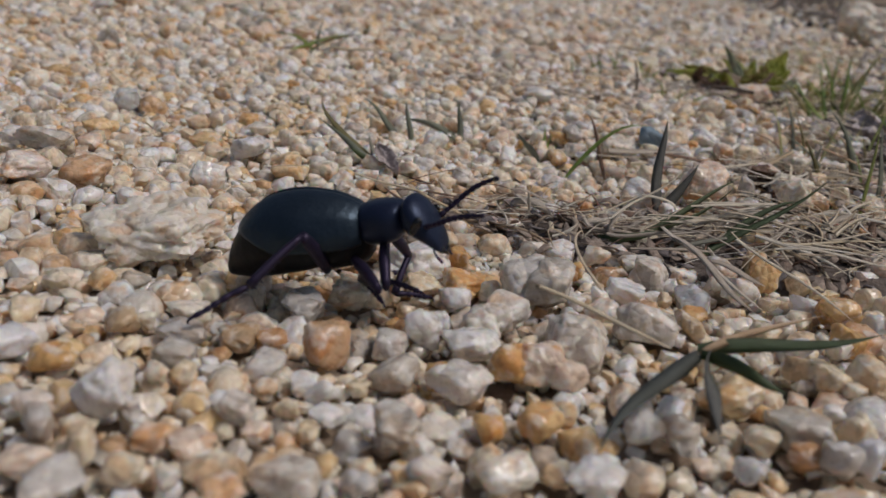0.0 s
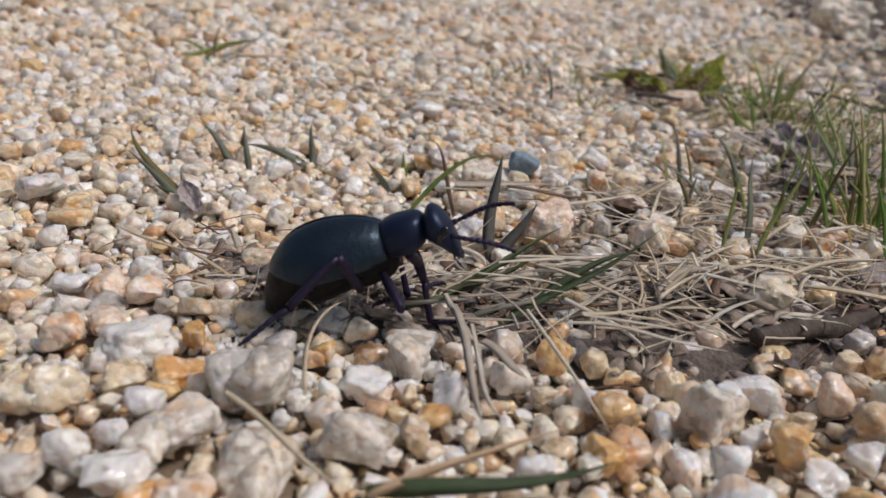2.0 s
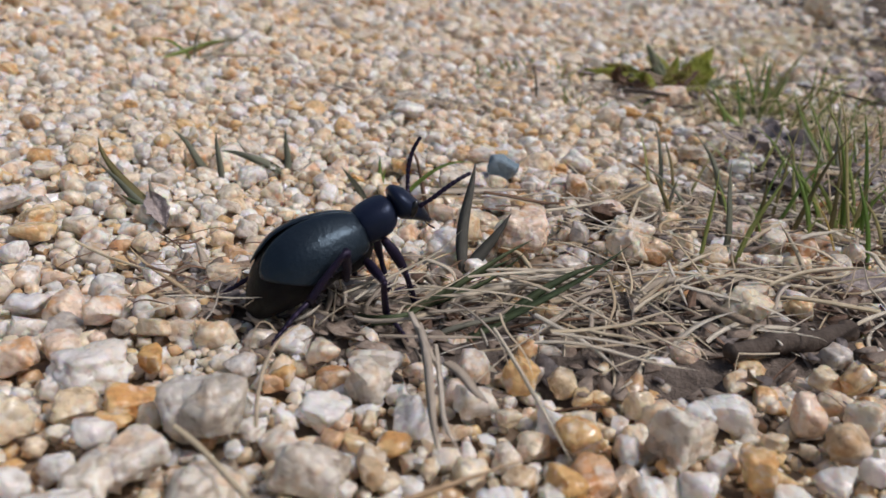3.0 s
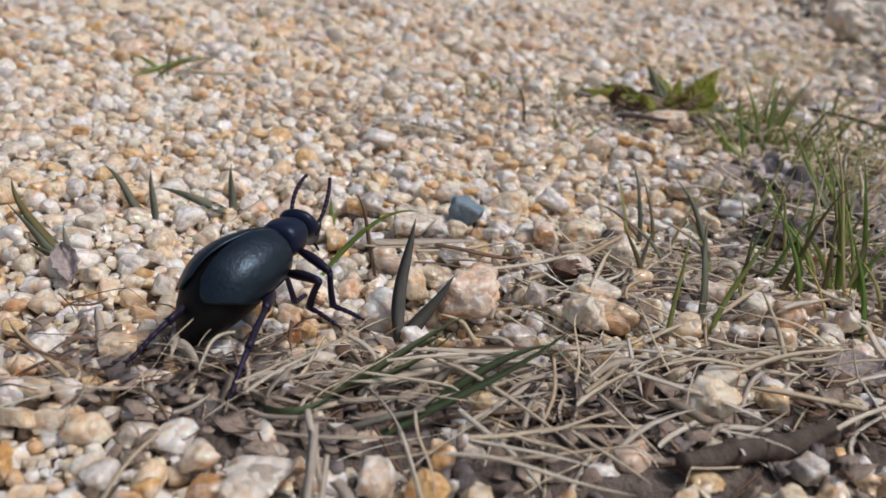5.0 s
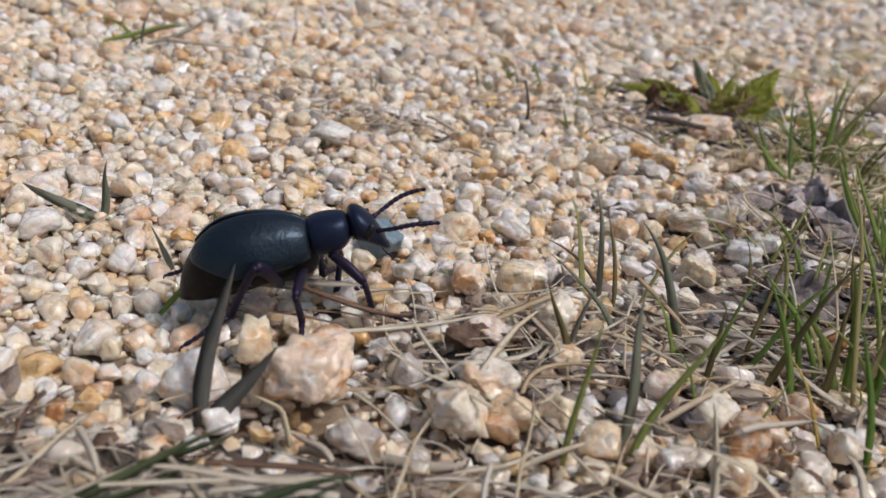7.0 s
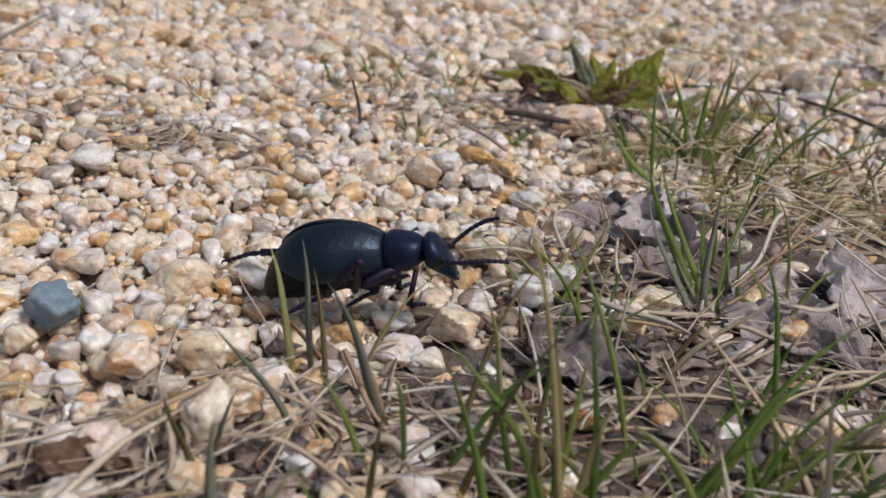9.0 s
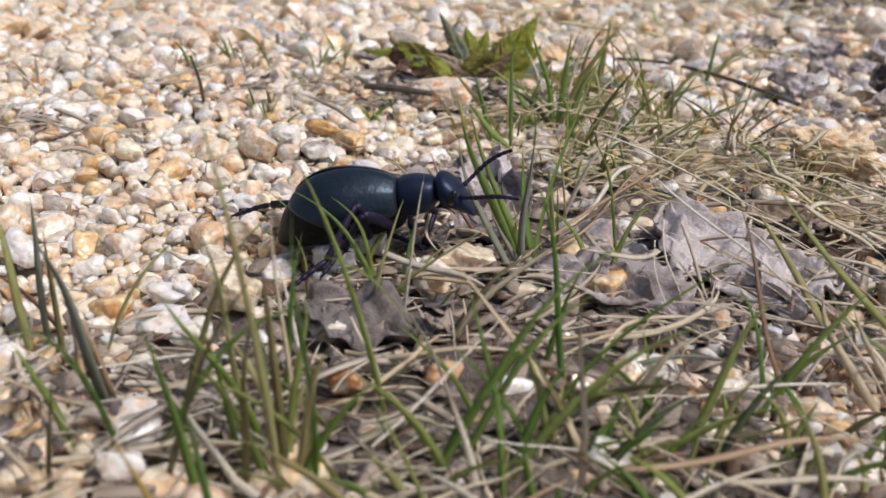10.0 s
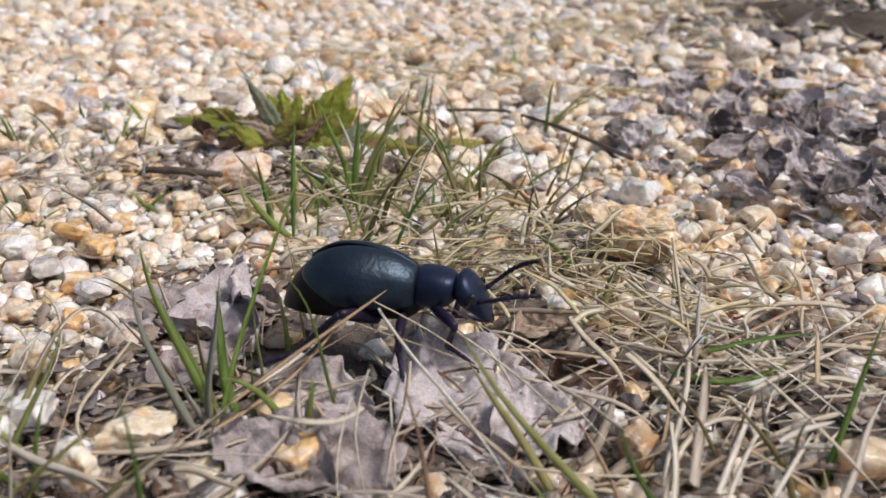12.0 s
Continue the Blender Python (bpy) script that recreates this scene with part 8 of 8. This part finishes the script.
plant_leaf(plant, LEAF_GREEN, (12.20, 30.88, 0.10), (13.04, 30.94, 0.25), 0.51, 6)
plant_leaf(plant, LEAF_GREEN, (12.72, 30.80, 0.10), (14.00, 31.23, 0.25), 0.61, 7)
plant_leaf(plant, LEAF_YELLOW, (12.93, 30.66, 0.10), (14.79, 30.51, 0.25), 0.63, 8)
plant_leaf(plant, LEAF_YELLOW, (14.64, 30.71, 0.10), (16.09, 31.39, 0.25), 0.51, 9)
plant_leaf(plant, LEAF_OLD, (13.93, 30.80, 0.10), (15.44, 30.84, 0.25), 0.51, 10)
plant_leaf(plant, LEAF_GREEN, (11.99, 31.06, 0.14), (11.01, 32.08, 0.94), 0.46, 11)
plant_leaf(plant, LEAF_GREEN, (13.43, 30.71, 0.10), (14.19, 30.75, 0.25), 0.43, 12)
plant_leaf(plant, LEAF_YELLOW, (10.85, 31.09, 0.35), (9.46, 31.85, 0.61), 0.46, 13)
plant_leaf(plant, LEAF_TAN, (11.88, 30.98, 0.10), (10.64, 30.99, 0.57), 0.38, 14)
plant_leaf(plant, LEAF_TAN, (12.38, 31.02, 0.10), (11.41, 32.02, 0.77), 0.41, 15)
plant_leaf(plant, LEAF_OLD, (12.91, 30.84, 0.10), (13.58, 31.17, 0.63), 0.38, 16)
plant_leaf(plant, LEAF_GREEN, (12.00, 31.00, 0.15), (12.75, 31.35, 1.25), 0.62, 17)
plant_leaf(plant, LEAF_GREEN, (12.40, 31.00, 0.10), (13.25, 31.20, 0.90), 0.55, 19)
plant_leaf(plant, LEAF_GREEN, (11.70, 31.00, 0.10), (11.95, 31.50, 1.10), 0.45, 22)
plant_leaf(plant, LEAF_YELLOW, (12.10, 30.90, 0.10), (12.30, 31.10, 0.95), 0.50, 25)
weed = random.Random(12)
for k in range(26):
    way, reach, x = weed.uniform(0, 6.283), weed.uniform(0.5, 1.0), weed.uniform(9.8, 13.6)
    y = 31.1 + weed.uniform(-0.3, 0.3)
    plant_leaf(plant, (LEAF_GREEN, LEAF_OLD, LEAF_GREEN, LEAF_YELLOW, LEAF_BROWN)[k % 5], (x, y, 0.12), (x + reach * math.cos(way), y + 0.7 * reach * math.sin(way), weed.uniform(0.25, 0.75)), weed.uniform(0.26, 0.46), 20 + k)


# ---- dead leaves, twigs and litter ----
dead_leaf(16.05, 21.6, 0.34, 2.8, 1.6, -62, 2, -6, LEAF_PALE, 3, "large flat pale grey dead leaf with ragged edge", 0.05, 0.05, 0.08, 0.14)
dead_leaf(12.95, 23.3, 0.42, 1.9, 1.5, -68, 4, -6, LEAF_PALE, 5, "pale grey dead leaf with one side rolled into a tube", 0.12, 0.1, 0.0, 0.18, 0.17)
dead_leaf(12.7, 24.2, 0.26, 1.7, 1.0, -35, -3, -2, LEAF_DEAD, 7, "crumpled grey-brown dead leaf with a rolled edge", 0.06, 0.1, 0.0, 0.16, 0.08)
dead_leaf(12.0, 23.4, 0.30, 1.8, 1.1, 10, 0, -8, LEAF_DEAD, 9, "flat lilac-grey dead leaf on soil", 0.1, 0.1)
dead_leaf(11.75, 18.9, 0.30, 1.5, 1.0, -15, 3, -6, LEAF_DARK, 11, "dark grey dead leaf half under straw", 0.12, 0.15)
dead_leaf(7.35, 15.6, 0.34, 0.9, 0.45, 10, 4, -8, LEAF_BROWN, 41, "dark maroon-brown dead leaf curled on gravel", 0.1, 0.3)
dead_leaf(17.55, 22.05, 0.30, 1.1, 0.75, 8, 0, -8, LEAF_BROWN, 33, "brown dead leaf rolled up among straw", 0.05, 0.1, 0.0, 0.12, 0.12)
dead_leaf(10.9, 31.6, 0.36, 1.2, 0.7, 30, -8, -14, LEAF_BROWN, 35, "dark brown rotten leaf under the green weed", 0.2, 0.3)
dead_leaf(10.3, 30.7, 0.32, 1.0, 0.6, -20, 6, -12, LEAF_BROWN, 37, "dark brown rotten leaf under the green weed", 0.2, 0.3)
dead_leaf(14.2, 20.3, 0.36, 1.6, 1.0, -30, 0, -6, LEAF_DEAD, 43, "flat grey dead leaf with torn margin among straw", 0.08, 0.12, 0.0, 0.18)
dead_leaf(12.9, 21.9, 0.34, 1.3, 0.8, 40, 0, -10, LEAF_DEAD, 39, "crumpled grey dead leaf among straw", 0.12, 0.2, 0.0, 0.16)
dead_leaf(17.0, 23.2, 0.30, 1.1, 0.55, 25, -3, -4, LEAF_TAN, 13, "small curled tan dead leaf among straw", 0.06, 0.18, 0.0, 0.14)
dead_leaf(17.0, 21.3, 0.35, 1.5, 1.0, 30, 2, -10, LEAF_PALE, 15, "torn pale grey dead leaf on leaf litter", 0.1, 0.1, 0.0, 0.14)
dead_leaf(14.4, 21.5, 0.32, 1.4, 0.9, -20, 0, -10, LEAF_PALE, 17, "small pale grey dead leaf under grass", 0.1, 0.2, 0.0, 0.12)
dead_leaf(14.9, 20.4, 0.30, 1.9, 1.2, -50, 0, -8, LEAF_DEAD, 19, "flat grey dead leaf among straw", 0.1, 0.1)
dead_leaf(10.75, 13.5, 0.28, 1.1, 0.6, 10, 0, -12, LEAF_DEAD, 21, "small grey dead leaf beside a twig", 0.15, 0.2)
dead_leaf(1.9, 12.6, 0.30, 0.9, 0.17, 25, -2, -10, LEAF_TAN, 23, "narrow tan dry leaf on gravel", 0.12, 0.3, 0.0, 0.15)
dead_leaf(5.7, 33.3, 0.25, 2.6, 1.2, 5, 0, -6, LEAF_PALE, 25, "flat pale grey dead leaf on gravel", 0.05, 0.05)
dead_leaf(0.1, 14.2, 0.30, 0.8, 0.35, -55, 8, -20, LEAF_DEAD, 27, "small shrivelled grey leaf at a grass base", 0.2, 0.3)
dead_leaf(9.2, 31.9, 0.34, 1.3, 0.6, 10, -4, -10, LEAF_DEAD, 29, "dark rotten leaf beside the green weed", 0.15, 0.25)
far_leaves = random.Random(31)
for k in range(90):
    dead_leaf(far_leaves.gauss(23.6, 2.3), far_leaves.gauss(32.6, 3.2), far_leaves.uniform(0.25, 0.6), far_leaves.uniform(0.6, 1.3), far_leaves.uniform(0.4, 0.8), far_leaves.uniform(0, 360), far_leaves.uniform(-18, 18),
              far_leaves.uniform(-40, 5), (LEAF_DARK, LEAF_DEAD, LEAF_PALE, LEAF_DEAD, LEAF_PALE)[k % 5], 60 + k, ("dark grey dead leaf in a drift", "grey-brown dead leaf in a drift", "pale grey dead leaf in a drift", "grey-brown dead leaf in a drift", "pale grey dead leaf in a drift")[k % 5], far_leaves.uniform(0.05, 0.4), far_leaves.uniform(0.05, 0.4), 0.0, 0.1)
twig("twig", [(8.00, 11.10, 0.33), (8.60, 11.40, 0.36), (9.10, 11.60, 0.34), (9.80, 12.00, 0.36)], [0.10, 0.125, 0.13, 0.12], "short knotty dark grey-brown twig on gravel", 4)
twig("twig", [(16.6, 34.0, 0.22), (17.8, 32.5, 0.3), (19.3, 30.5, 0.22)], [0.03, 0.045, 0.045], "dark bare twig on pale gravel", 5)
twig("twig", [(9.6, 28.4, 0.30), (10.3, 28.3, 0.34), (11.1, 28.35, 0.28)], [0.06, 0.075, 0.05], "short dark twig on gravel", 6)
twig("twig", [(14.0, 33.5, 0.2), (15.5, 33.7, 0.28), (16.6, 34.0, 0.22)], [0.03, 0.04, 0.04], "thin dark twig on gravel", 7)
twig("twig", [(6.75, 26.5, 0.2), (6.7, 26.5, 0.6), (6.55, 26.5, 1.1)], [0.035, 0.03, 0.02], "tiny dry stem standing in gravel", 8)
sticks = thing("grass_tuft", "two long dull green grass blades lying on gravel", "grass tuft", "grass clumps")
blade(sticks, GREEN, (-4.4, 26.6, 0.25), (-3.6, 27.7, 0.6), (-2.9, 28.4, 0.7), 0.13)
blade(sticks, GREY_GREEN, (-3.6, 27.4, 0.2), (-3.0, 29.2, 0.5), (-2.6, 30.4, 0.9), 0.11)
blade(sticks, OLIVE, (-3.9, 27.0, 0.2), (-3.2, 27.3, 0.8), (-2.2, 27.3, 0.9), 0.10)
blade(sticks, GREEN, (-3.8, 27.2, 0.2), (-4.3, 27.6, 0.7), (-5.2, 27.6, 0.6), 0.11)
blade(sticks, GREY_GREEN, (-3.7, 27.3, 0.2), (-3.8, 27.5, 0.8), (-3.6, 27.9, 1.3), 0.09)
blade(sticks, STRAW, (-3.4, 28.0, 0.3), (-2.3, 27.6, 0.4), (-0.6, 27.9, 0.35), 0.12)
mat_of_straw("straw_litter", "tangle of dry grass straw over gravel", [(6.9, 12.2, 2.4, 1.1, 90), (4.9, 12.3, 1.6, 0.7, 26), (3.3, 12.0, 1.8, 0.8, 34), (10.8, 16.9, 2.8, 1.2, 90), (8.4, 13.8, 2.2, 1.1, 40), (15.6, 19.3, 3.0, 1.6, 45), (12.4, 20.6, 1.7, 1.8, 22), (8.0, 15.8, 2.2, 1.0, 40), (10.4, 13.2, 1.8, 1.3, 35), (15.0, 16.6, 2.8, 1.0, 80), (20.4, 22.4, 2.0, 1.8, 50), (18.7, 21.5, 2.0, 2.2, 130), (13.2, 28.2, 2.2, 1.3, 60)], STRAW, 3)
mat_of_straw("dry_stubble", "low tangle of yellowed grass stubble over gravel", [(16.6, 25.3, 3.0, 1.6, 300), (14.0, 27.6, 2.2, 1.2, 90), (18.6, 23.8, 1.8, 1.0, 90)], STUBBLE, 4, (0.016, 0.085), (0.25, 1.4), 0.7)
mat_of_straw("weathered_litter", "grey weathered grass bits over gravel", [(6.8, 12.2, 3.0, 1.4, 22), (11.0, 17.0, 3.4, 1.6, 50), (15.5, 20.5, 3.4, 2.2, 25), (4.0, 24.3, 2.4, 1.0, 50), (8.0, 28.8, 3.0, 2.2, 60), (13.0, 20.5, 2.5, 3.0, 24)], GREY_STRAW, 5, (0.03, 0.10), (0.5, 1.8), 0.35)
mat_of_straw("torn_sheaths", "torn pale grass sheaths among straw", [(6.6, 12.2, 2.6, 1.1, 34), (3.2, 12.2, 1.6, 0.8, 26), (11.0, 17.2, 2.8, 1.4, 22), (15.6, 20.4, 3.2, 2.0, 34)], GREY_STRAW, 8, (0.05, 0.14), (0.35, 1.1), 0.3)
mat_of_straw("far_straw", "dry straw and stalks strewn over far gravel", [(15, 39, 4.5, 3.5, 130), (21, 45, 5, 4.5, 170), (26, 52, 6, 6, 120)], STUBBLE, 13, (0.03, 0.12), (0.6, 3.0), 0.5)
mat_of_straw("brown_bits", "thin brown dry stalks strewn over gravel", [(6.8, 12.2, 3.0, 1.3, 60), (11.0, 17.0, 3.2, 1.5, 60), (15.5, 20.5, 3.4, 2.2, 80), (17.0, 25.5, 3.4, 1.6, 90), (2.5, 12.3, 2.5, 1.2, 55), (12.0, 29.5, 3.0, 1.3, 60)], BROWN, 11, (0.014, 0.05), (0.3, 1.3), 0.25)
crumbs("leaf_crumbs", "grey-brown flakes of rotten leaf on soil", [(7.2, 12.0, 2.6, 1.3, 330), (3.4, 11.8, 2.0, 0.9, 220), (12.2, 29.3, 3.0, 1.3, 260), (11.5, 17.4, 3.0, 1.4, 220), (15.4, 21.0, 3.4, 2.3, 480), (12.8, 24.4, 2.2, 1.6, 170), (12.3, 20.8, 1.7, 1.8, 260), (8.0, 15.8, 2.2, 1.0, 150), (4.2, 24.4, 2.2, 0.9, 60), (8.6, 29.2, 3.0, 2.0, 90), (15.0, 16.6, 2.8, 1.1, 220), (20.4, 22.4, 2.0, 1.8, 200), (10.4, 13.2, 1.8, 1.4, 120)], LITTER, 7)
crumbs("dark_crumbs", "dark flakes of rotten leaf on soil", [(7.0, 12.0, 2.4, 1.1, 110), (3.4, 12.0, 2.0, 0.8, 60), (12.2, 29.6, 3.2, 1.4, 220), (11.5, 17.2, 2.8, 1.3, 140), (12.3, 20.8, 1.6, 1.7, 130), (8.0, 15.7, 2.0, 0.9, 90), (15.4, 21.0, 3.2, 2.1, 260), (17.0, 25.8, 3.2, 1.6, 140), (10.5, 31.2, 2.2, 0.8, 80), (24, 34.5, 4.5, 4.0, 260)], LEAF_DARK, 9, (0.05, 0.22))
crumbs("brown_crumbs", "reddish-brown flakes of bark and leaf on soil", [(10.4, 13.0, 1.7, 1.4, 170), (15.2, 16.8, 2.8, 1.2, 120), (20.3, 22.3, 1.9, 1.7, 110), (12.4, 20.4, 1.6, 1.6, 90), (7.2, 12.2, 2.4, 1.2, 70)], LEAF_BROWN, 17, (0.05, 0.2))
crumbs("drift_litter", "lilac-grey flakes of rotten leaf in a drift", [(23.6, 32.4, 3.6, 5.0, 420), (26, 38, 4, 4, 220)], LEAF_DEAD, 15, (0.10, 0.42))
crumbs("bank_litter", "dark leaf and bark litter on bare earth", [(36, 56, 9, 9, 500), (46, 80, 16, 20, 700), (30, 48, 6, 5, 200)], LEAF_DARK, 12, (0.15, 0.8))


# ---- what moves ----
def body_at(t):
    """The beetle's row at a time, on a smooth curve through BEETLE."""
    r = np.array(BEETLE, float)
    i = int(np.clip(np.searchsorted(r[:, 0], t, "right") - 1, 0, len(r) - 2))
    h = r[i + 1, 0] - r[i, 0]
    f = (t - r[i, 0]) / h

    def slope(k):
        if k in (0, len(r) - 1):
            a, b = max(k - 1, 0), min(k + 1, len(r) - 1)
            return (r[b] - r[a]) / (r[b, 0] - r[a, 0])
        return (r[k + 1] - r[k - 1]) / (r[k + 1, 0] - r[k - 1, 0])
    m0, m1 = slope(i) * h * 0.8, slope(i + 1) * h * 0.8
    v = (2 * f**3 - 3 * f**2 + 1) * r[i] + (f**3 - 2 * f**2 + f) * m0 + (3 * f**2 - 2 * f**3) * r[i + 1] + (f**3 - f**2) * m1
    return v


def body_pose(t):
    _, x, y, z, yaw, pitch = body_at(t)[:6]
    return pose(x * CM, y * CM, z * CM, 0, -pitch, yaw) @ pose(0, 0, -WAIST * CM)


def leg_poses(d, side, foot, root):
    """Femur, tibia and tarsus for toes at a place in the world: the femur in the body's space, the others in the femur's."""
    back = root.inverted()
    hip = Vector((d["hip"][0], side * d["hip"][1], d["hip"][2] + WAIST)) * CM
    a = radians(d["splay"]) * side
    way = Vector((math.cos(a), math.sin(a), 0.0))
    tip = back @ Vector(foot)
    flat = Vector((tip.x - hip.x, tip.y - hip.y, 0.0))
    if flat.length > 0.3 * CM:
        way = (way * 0.4 + flat.normalized()).normalized()
    down = back.to_3x3() @ Vector((0, 0, -1))
    heel = tip - way * d["tarsus"] * 0.93 * CM - down * d["tarsus"] * 0.25 * CM
    f, s = d["femur"] * CM, d["tibia"] * CM
    span = heel - hip
    reach = min(max(span.length, abs(f - s) * 1.05 + 1e-5), (f + s) * 0.985)
    along = span.normalized()
    heel = hip + along * reach
    out = Vector((-0.1, side * 0.6, 0.8)) if d["splay"] > 100 else Vector((0.25 * way.x, side * 0.7, 1.0))
    rise = (out - along * out.dot(along)).normalized()
    c = (f * f + reach * reach - s * s) / (2 * f * reach)
    knee = hip + along * f * c + rise * f * math.sqrt(max(0.0, 1 - c * c))

    def aim(p, q):
        x = (q - p).normalized()
        y = Vector((0, 0, 1)).cross(x)
        y = y.normalized() if y.length > 1e-4 else Vector((0, 1, 0))
        return Matrix.Translation(p) @ Matrix((x, y, x.cross(y))).transposed().to_4x4()
    fem, tib, tar = aim(hip, knee), aim(knee, heel), aim(heel, tip)
    return fem, fem.inverted() @ tib, fem.inverted() @ tar


# Where the toes stand: leg and side; seconds, x, y, z (cm).
FOOTHOLDS = {
    ("hind", -1): [(0, -0.99, 7.14, 0.30), (0.5, -0.20, 8.14, 0.30), (1, 0.55, 8.37, 0.30), (1.5, 2.06, 9.76, 0.30), (2, 2.15, 9.60, 0.30), (2.5, 2.44, 9.93, 0.30), (4.5, 3.38, 10.95, 0.30), (5, 3.36, 10.83, 0.30), (5.5, 3.53, 12.78, 0.30), (6, 3.38, 13.00, 0.30), (8.5, 6.66, 16.96, 0.30), (9, 8.02, 18.59, 0.30), (9.5, 8.86, 18.68, 0.30), (10, 10.72, 19.24, 0.30), (10.5, 10.71, 19.43, 0.30)],
    ("middle", -1): [(0, 0.73, 8.02, 0.30), (0.5, 1.08, 7.70, 0.30), (1, 2.54, 9.62, 0.30), (1.5, 2.71, 9.01, 0.30), (2, 3.39, 10.93, 0.30), (2.5, 3.94, 10.16, 0.30), (4.5, 4.27, 12.73, 0.30), (5, 4.11, 13.19, 0.30), (5.5, 3.97, 13.15, 0.30), (6, 3.50, 15.61, 0.30), (6.5, 4.18, 14.18, 0.30), (8.5, 7.17, 18.22, 0.30), (9, 8.72, 19.08, 0.30), (9.5, 10.89, 19.60, 0.30), (10, 11.02, 19.72, 0.30)],
    ("fore", -1): [(0, 1.10, 8.37, 0.30), (0.5, 1.53, 9.29, 0.55), (1, 3.02, 9.76, 0.30), (1.5, 3.44, 11.32, 0.30), (2, 4.21, 11.82, 0.30), (2.5, 4.22, 11.96, 0.30), (4.5, 4.41, 13.67, 0.30), (5, 4.37, 13.45, 0.30), (5.5, 4.35, 13.38, 0.30), (6.5, 4.53, 16.14, 0.50), (8.5, 8.39, 18.36, 0.30), (9, 9.37, 19.71, 0.55), (9.5, 11.24, 19.82, 0.30), (10, 11.99, 20.79, 0.30), (10.5, 12.85, 21.82, 0.30)],
    ("hind", 1): [(0, -1.91, 11.55, 0.30), (0.5, -0.64, 9.64, 0.30), (1, -0.08, 11.10, 0.30), (1.5, 1.06, 10.97, 0.30), (4.5, 1.22, 12.80, 1.10), (5, 2.01, 11.65, 0.30), (5.5, 2.22, 11.43, 0.30), (6, 1.85, 13.93, 0.30), (6.5, 2.01, 14.22, 0.30), (8.5, 4.82, 19.80, 0.30), (9, 6.63, 19.70, 0.30), (10, 9.36, 21.11, 0.30), (12, 12.40, 24.86, 0.30)],
    ("middle", 1): [(4.5, 1.67, 13.00, 0.30)],
}


def steps_of(kind, side, first):
    """The toes' places through the clip: a foothold every half second, with a short high step between two of them."""
    d, known = LEGS[kind], {r[0]: r[1:] for r in FOOTHOLDS.get((kind, side), [])}
    holds = []
    for k in range(25):
        t = 0.5 * k
        m, n = body_pose(t), body_pose(min(t + 0.1, 12.0))
        x, y = d["home"]
        p = m @ Vector((x * CM, side * y * CM, 0))
        if (n.translation - m.translation).length > 1e-6:
            p += (n.translation - m.translation).normalized() * first * (1 if k % 2 else -1) * CM
        mound = 0.3 * min(1.0, max(0.0, t - 10.5))   # leaves and straw lie thick under the last steps
        p = Vector((p.x, p.y, (0.30 + mound + relief(p.x / CM, p.y / CM)) * CM))
        hip = m @ (Vector((d["hip"][0], side * d["hip"][1], d["hip"][2] + WAIST)) * CM)
        if t in known:
            q = Vector(known[t]) * CM
            far = (q - hip).length / ((d["femur"] + d["tibia"] + d["tarsus"]) * CM)
            if far < 1.25:
                p = q if far < 0.97 else hip + (q - hip) * (0.97 / far)
                p.z = q.z
        holds.append(p)
    spots = []
    for i in range(121):
        k = min(i // 5, 23)
        f = min(1.0, max(0.0, (i - 5 * k - 1) / 3))
        p = holds[k].lerp(holds[k + 1], f * f * (3 - 2 * f))
        spots.append((round(0.1 * i, 2), p + Vector((0, 0, 0.2 * CM * math.sin(math.pi * f)))))
    return spots


# Seconds, lift of the one and of the other feeler (degrees).
FEELERS = [(0, 22, 12), (0.5, 10, 0), (1, 50, 0), (1.5, 75, 12), (2, 10, -20), (2.5, 40, 15), (4.5, 70, 10), (5, 40, 40), (5.5, 60, 0), (6, 60, 20), (6.5, 5, 0),
           (8.5, 20, -10), (9, 25, -5), (9.5, 40, 5), (10, 20, -10), (10.5, 20, 0), (11, 30, -10), (12, 30, 5)]


def motions():
    root, pron, head, feelers, legs = BEETLE_PARTS
    times = [round(0.1 * k, 2) for k in range(121)]
    walk(root, [(t, body_pose(t)) for t in times])
    pr, hr = [], []
    for t in times:
        _, _, _, _, _, _, pp, py, hp, hy = body_at(t)
        hinge = pose(0, 0, (WAIST - 0.25) * CM, 0, -pp, py) @ pose(0, 0, 0.25 * CM)
        pr.append((t, hinge))
        hr.append((t, hinge @ pose(0.495 * CM, 0, -0.18 * CM, 0, -hp, hy) @ pose(0, 0, 0.20 * CM)))
    walk(pron, pr)
    walk(head, hr)
    for side, f in feelers:
        rows = []
        for t in times:
            lift = float(np.interp(t, [r[0] for r in FEELERS], [r[1 if side > 0 else 2] for r in FEELERS])) + 3 * math.sin(6.1 * t + side)
            turn = 10 * math.sin(1.9 * t + 2.0 * side)
            rows.append((t, pose(0.271 * CM, side * 0.186 * CM, -0.279 * CM, 0, -lift, turn)))
        walk(f, rows)
    lead = {("fore", 1): 0.3, ("middle", -1): 0.25, ("hind", 1): 0.3, ("fore", -1): -0.2, ("middle", 1): -0.2, ("hind", -1): -0.2}
    for kind, side, femur, tibia, tarsus in legs:
        d = LEGS[kind]
        rows = [(t, *leg_poses(d, side, foot, body_pose(t))) for t, foot in steps_of(kind, side, lead[kind, side])]
        walk(femur, [(r[0], r[1]) for r in rows])
        walk(tibia, [(r[0], r[2]) for r in rows])
        walk(tarsus, [(r[0], r[3]) for r in rows])


BEETLE_PARTS = make_beetle()
GROUND = make_ground()
make_humus()
make_dark_soil()
make_gravel(GROUND)
motions()
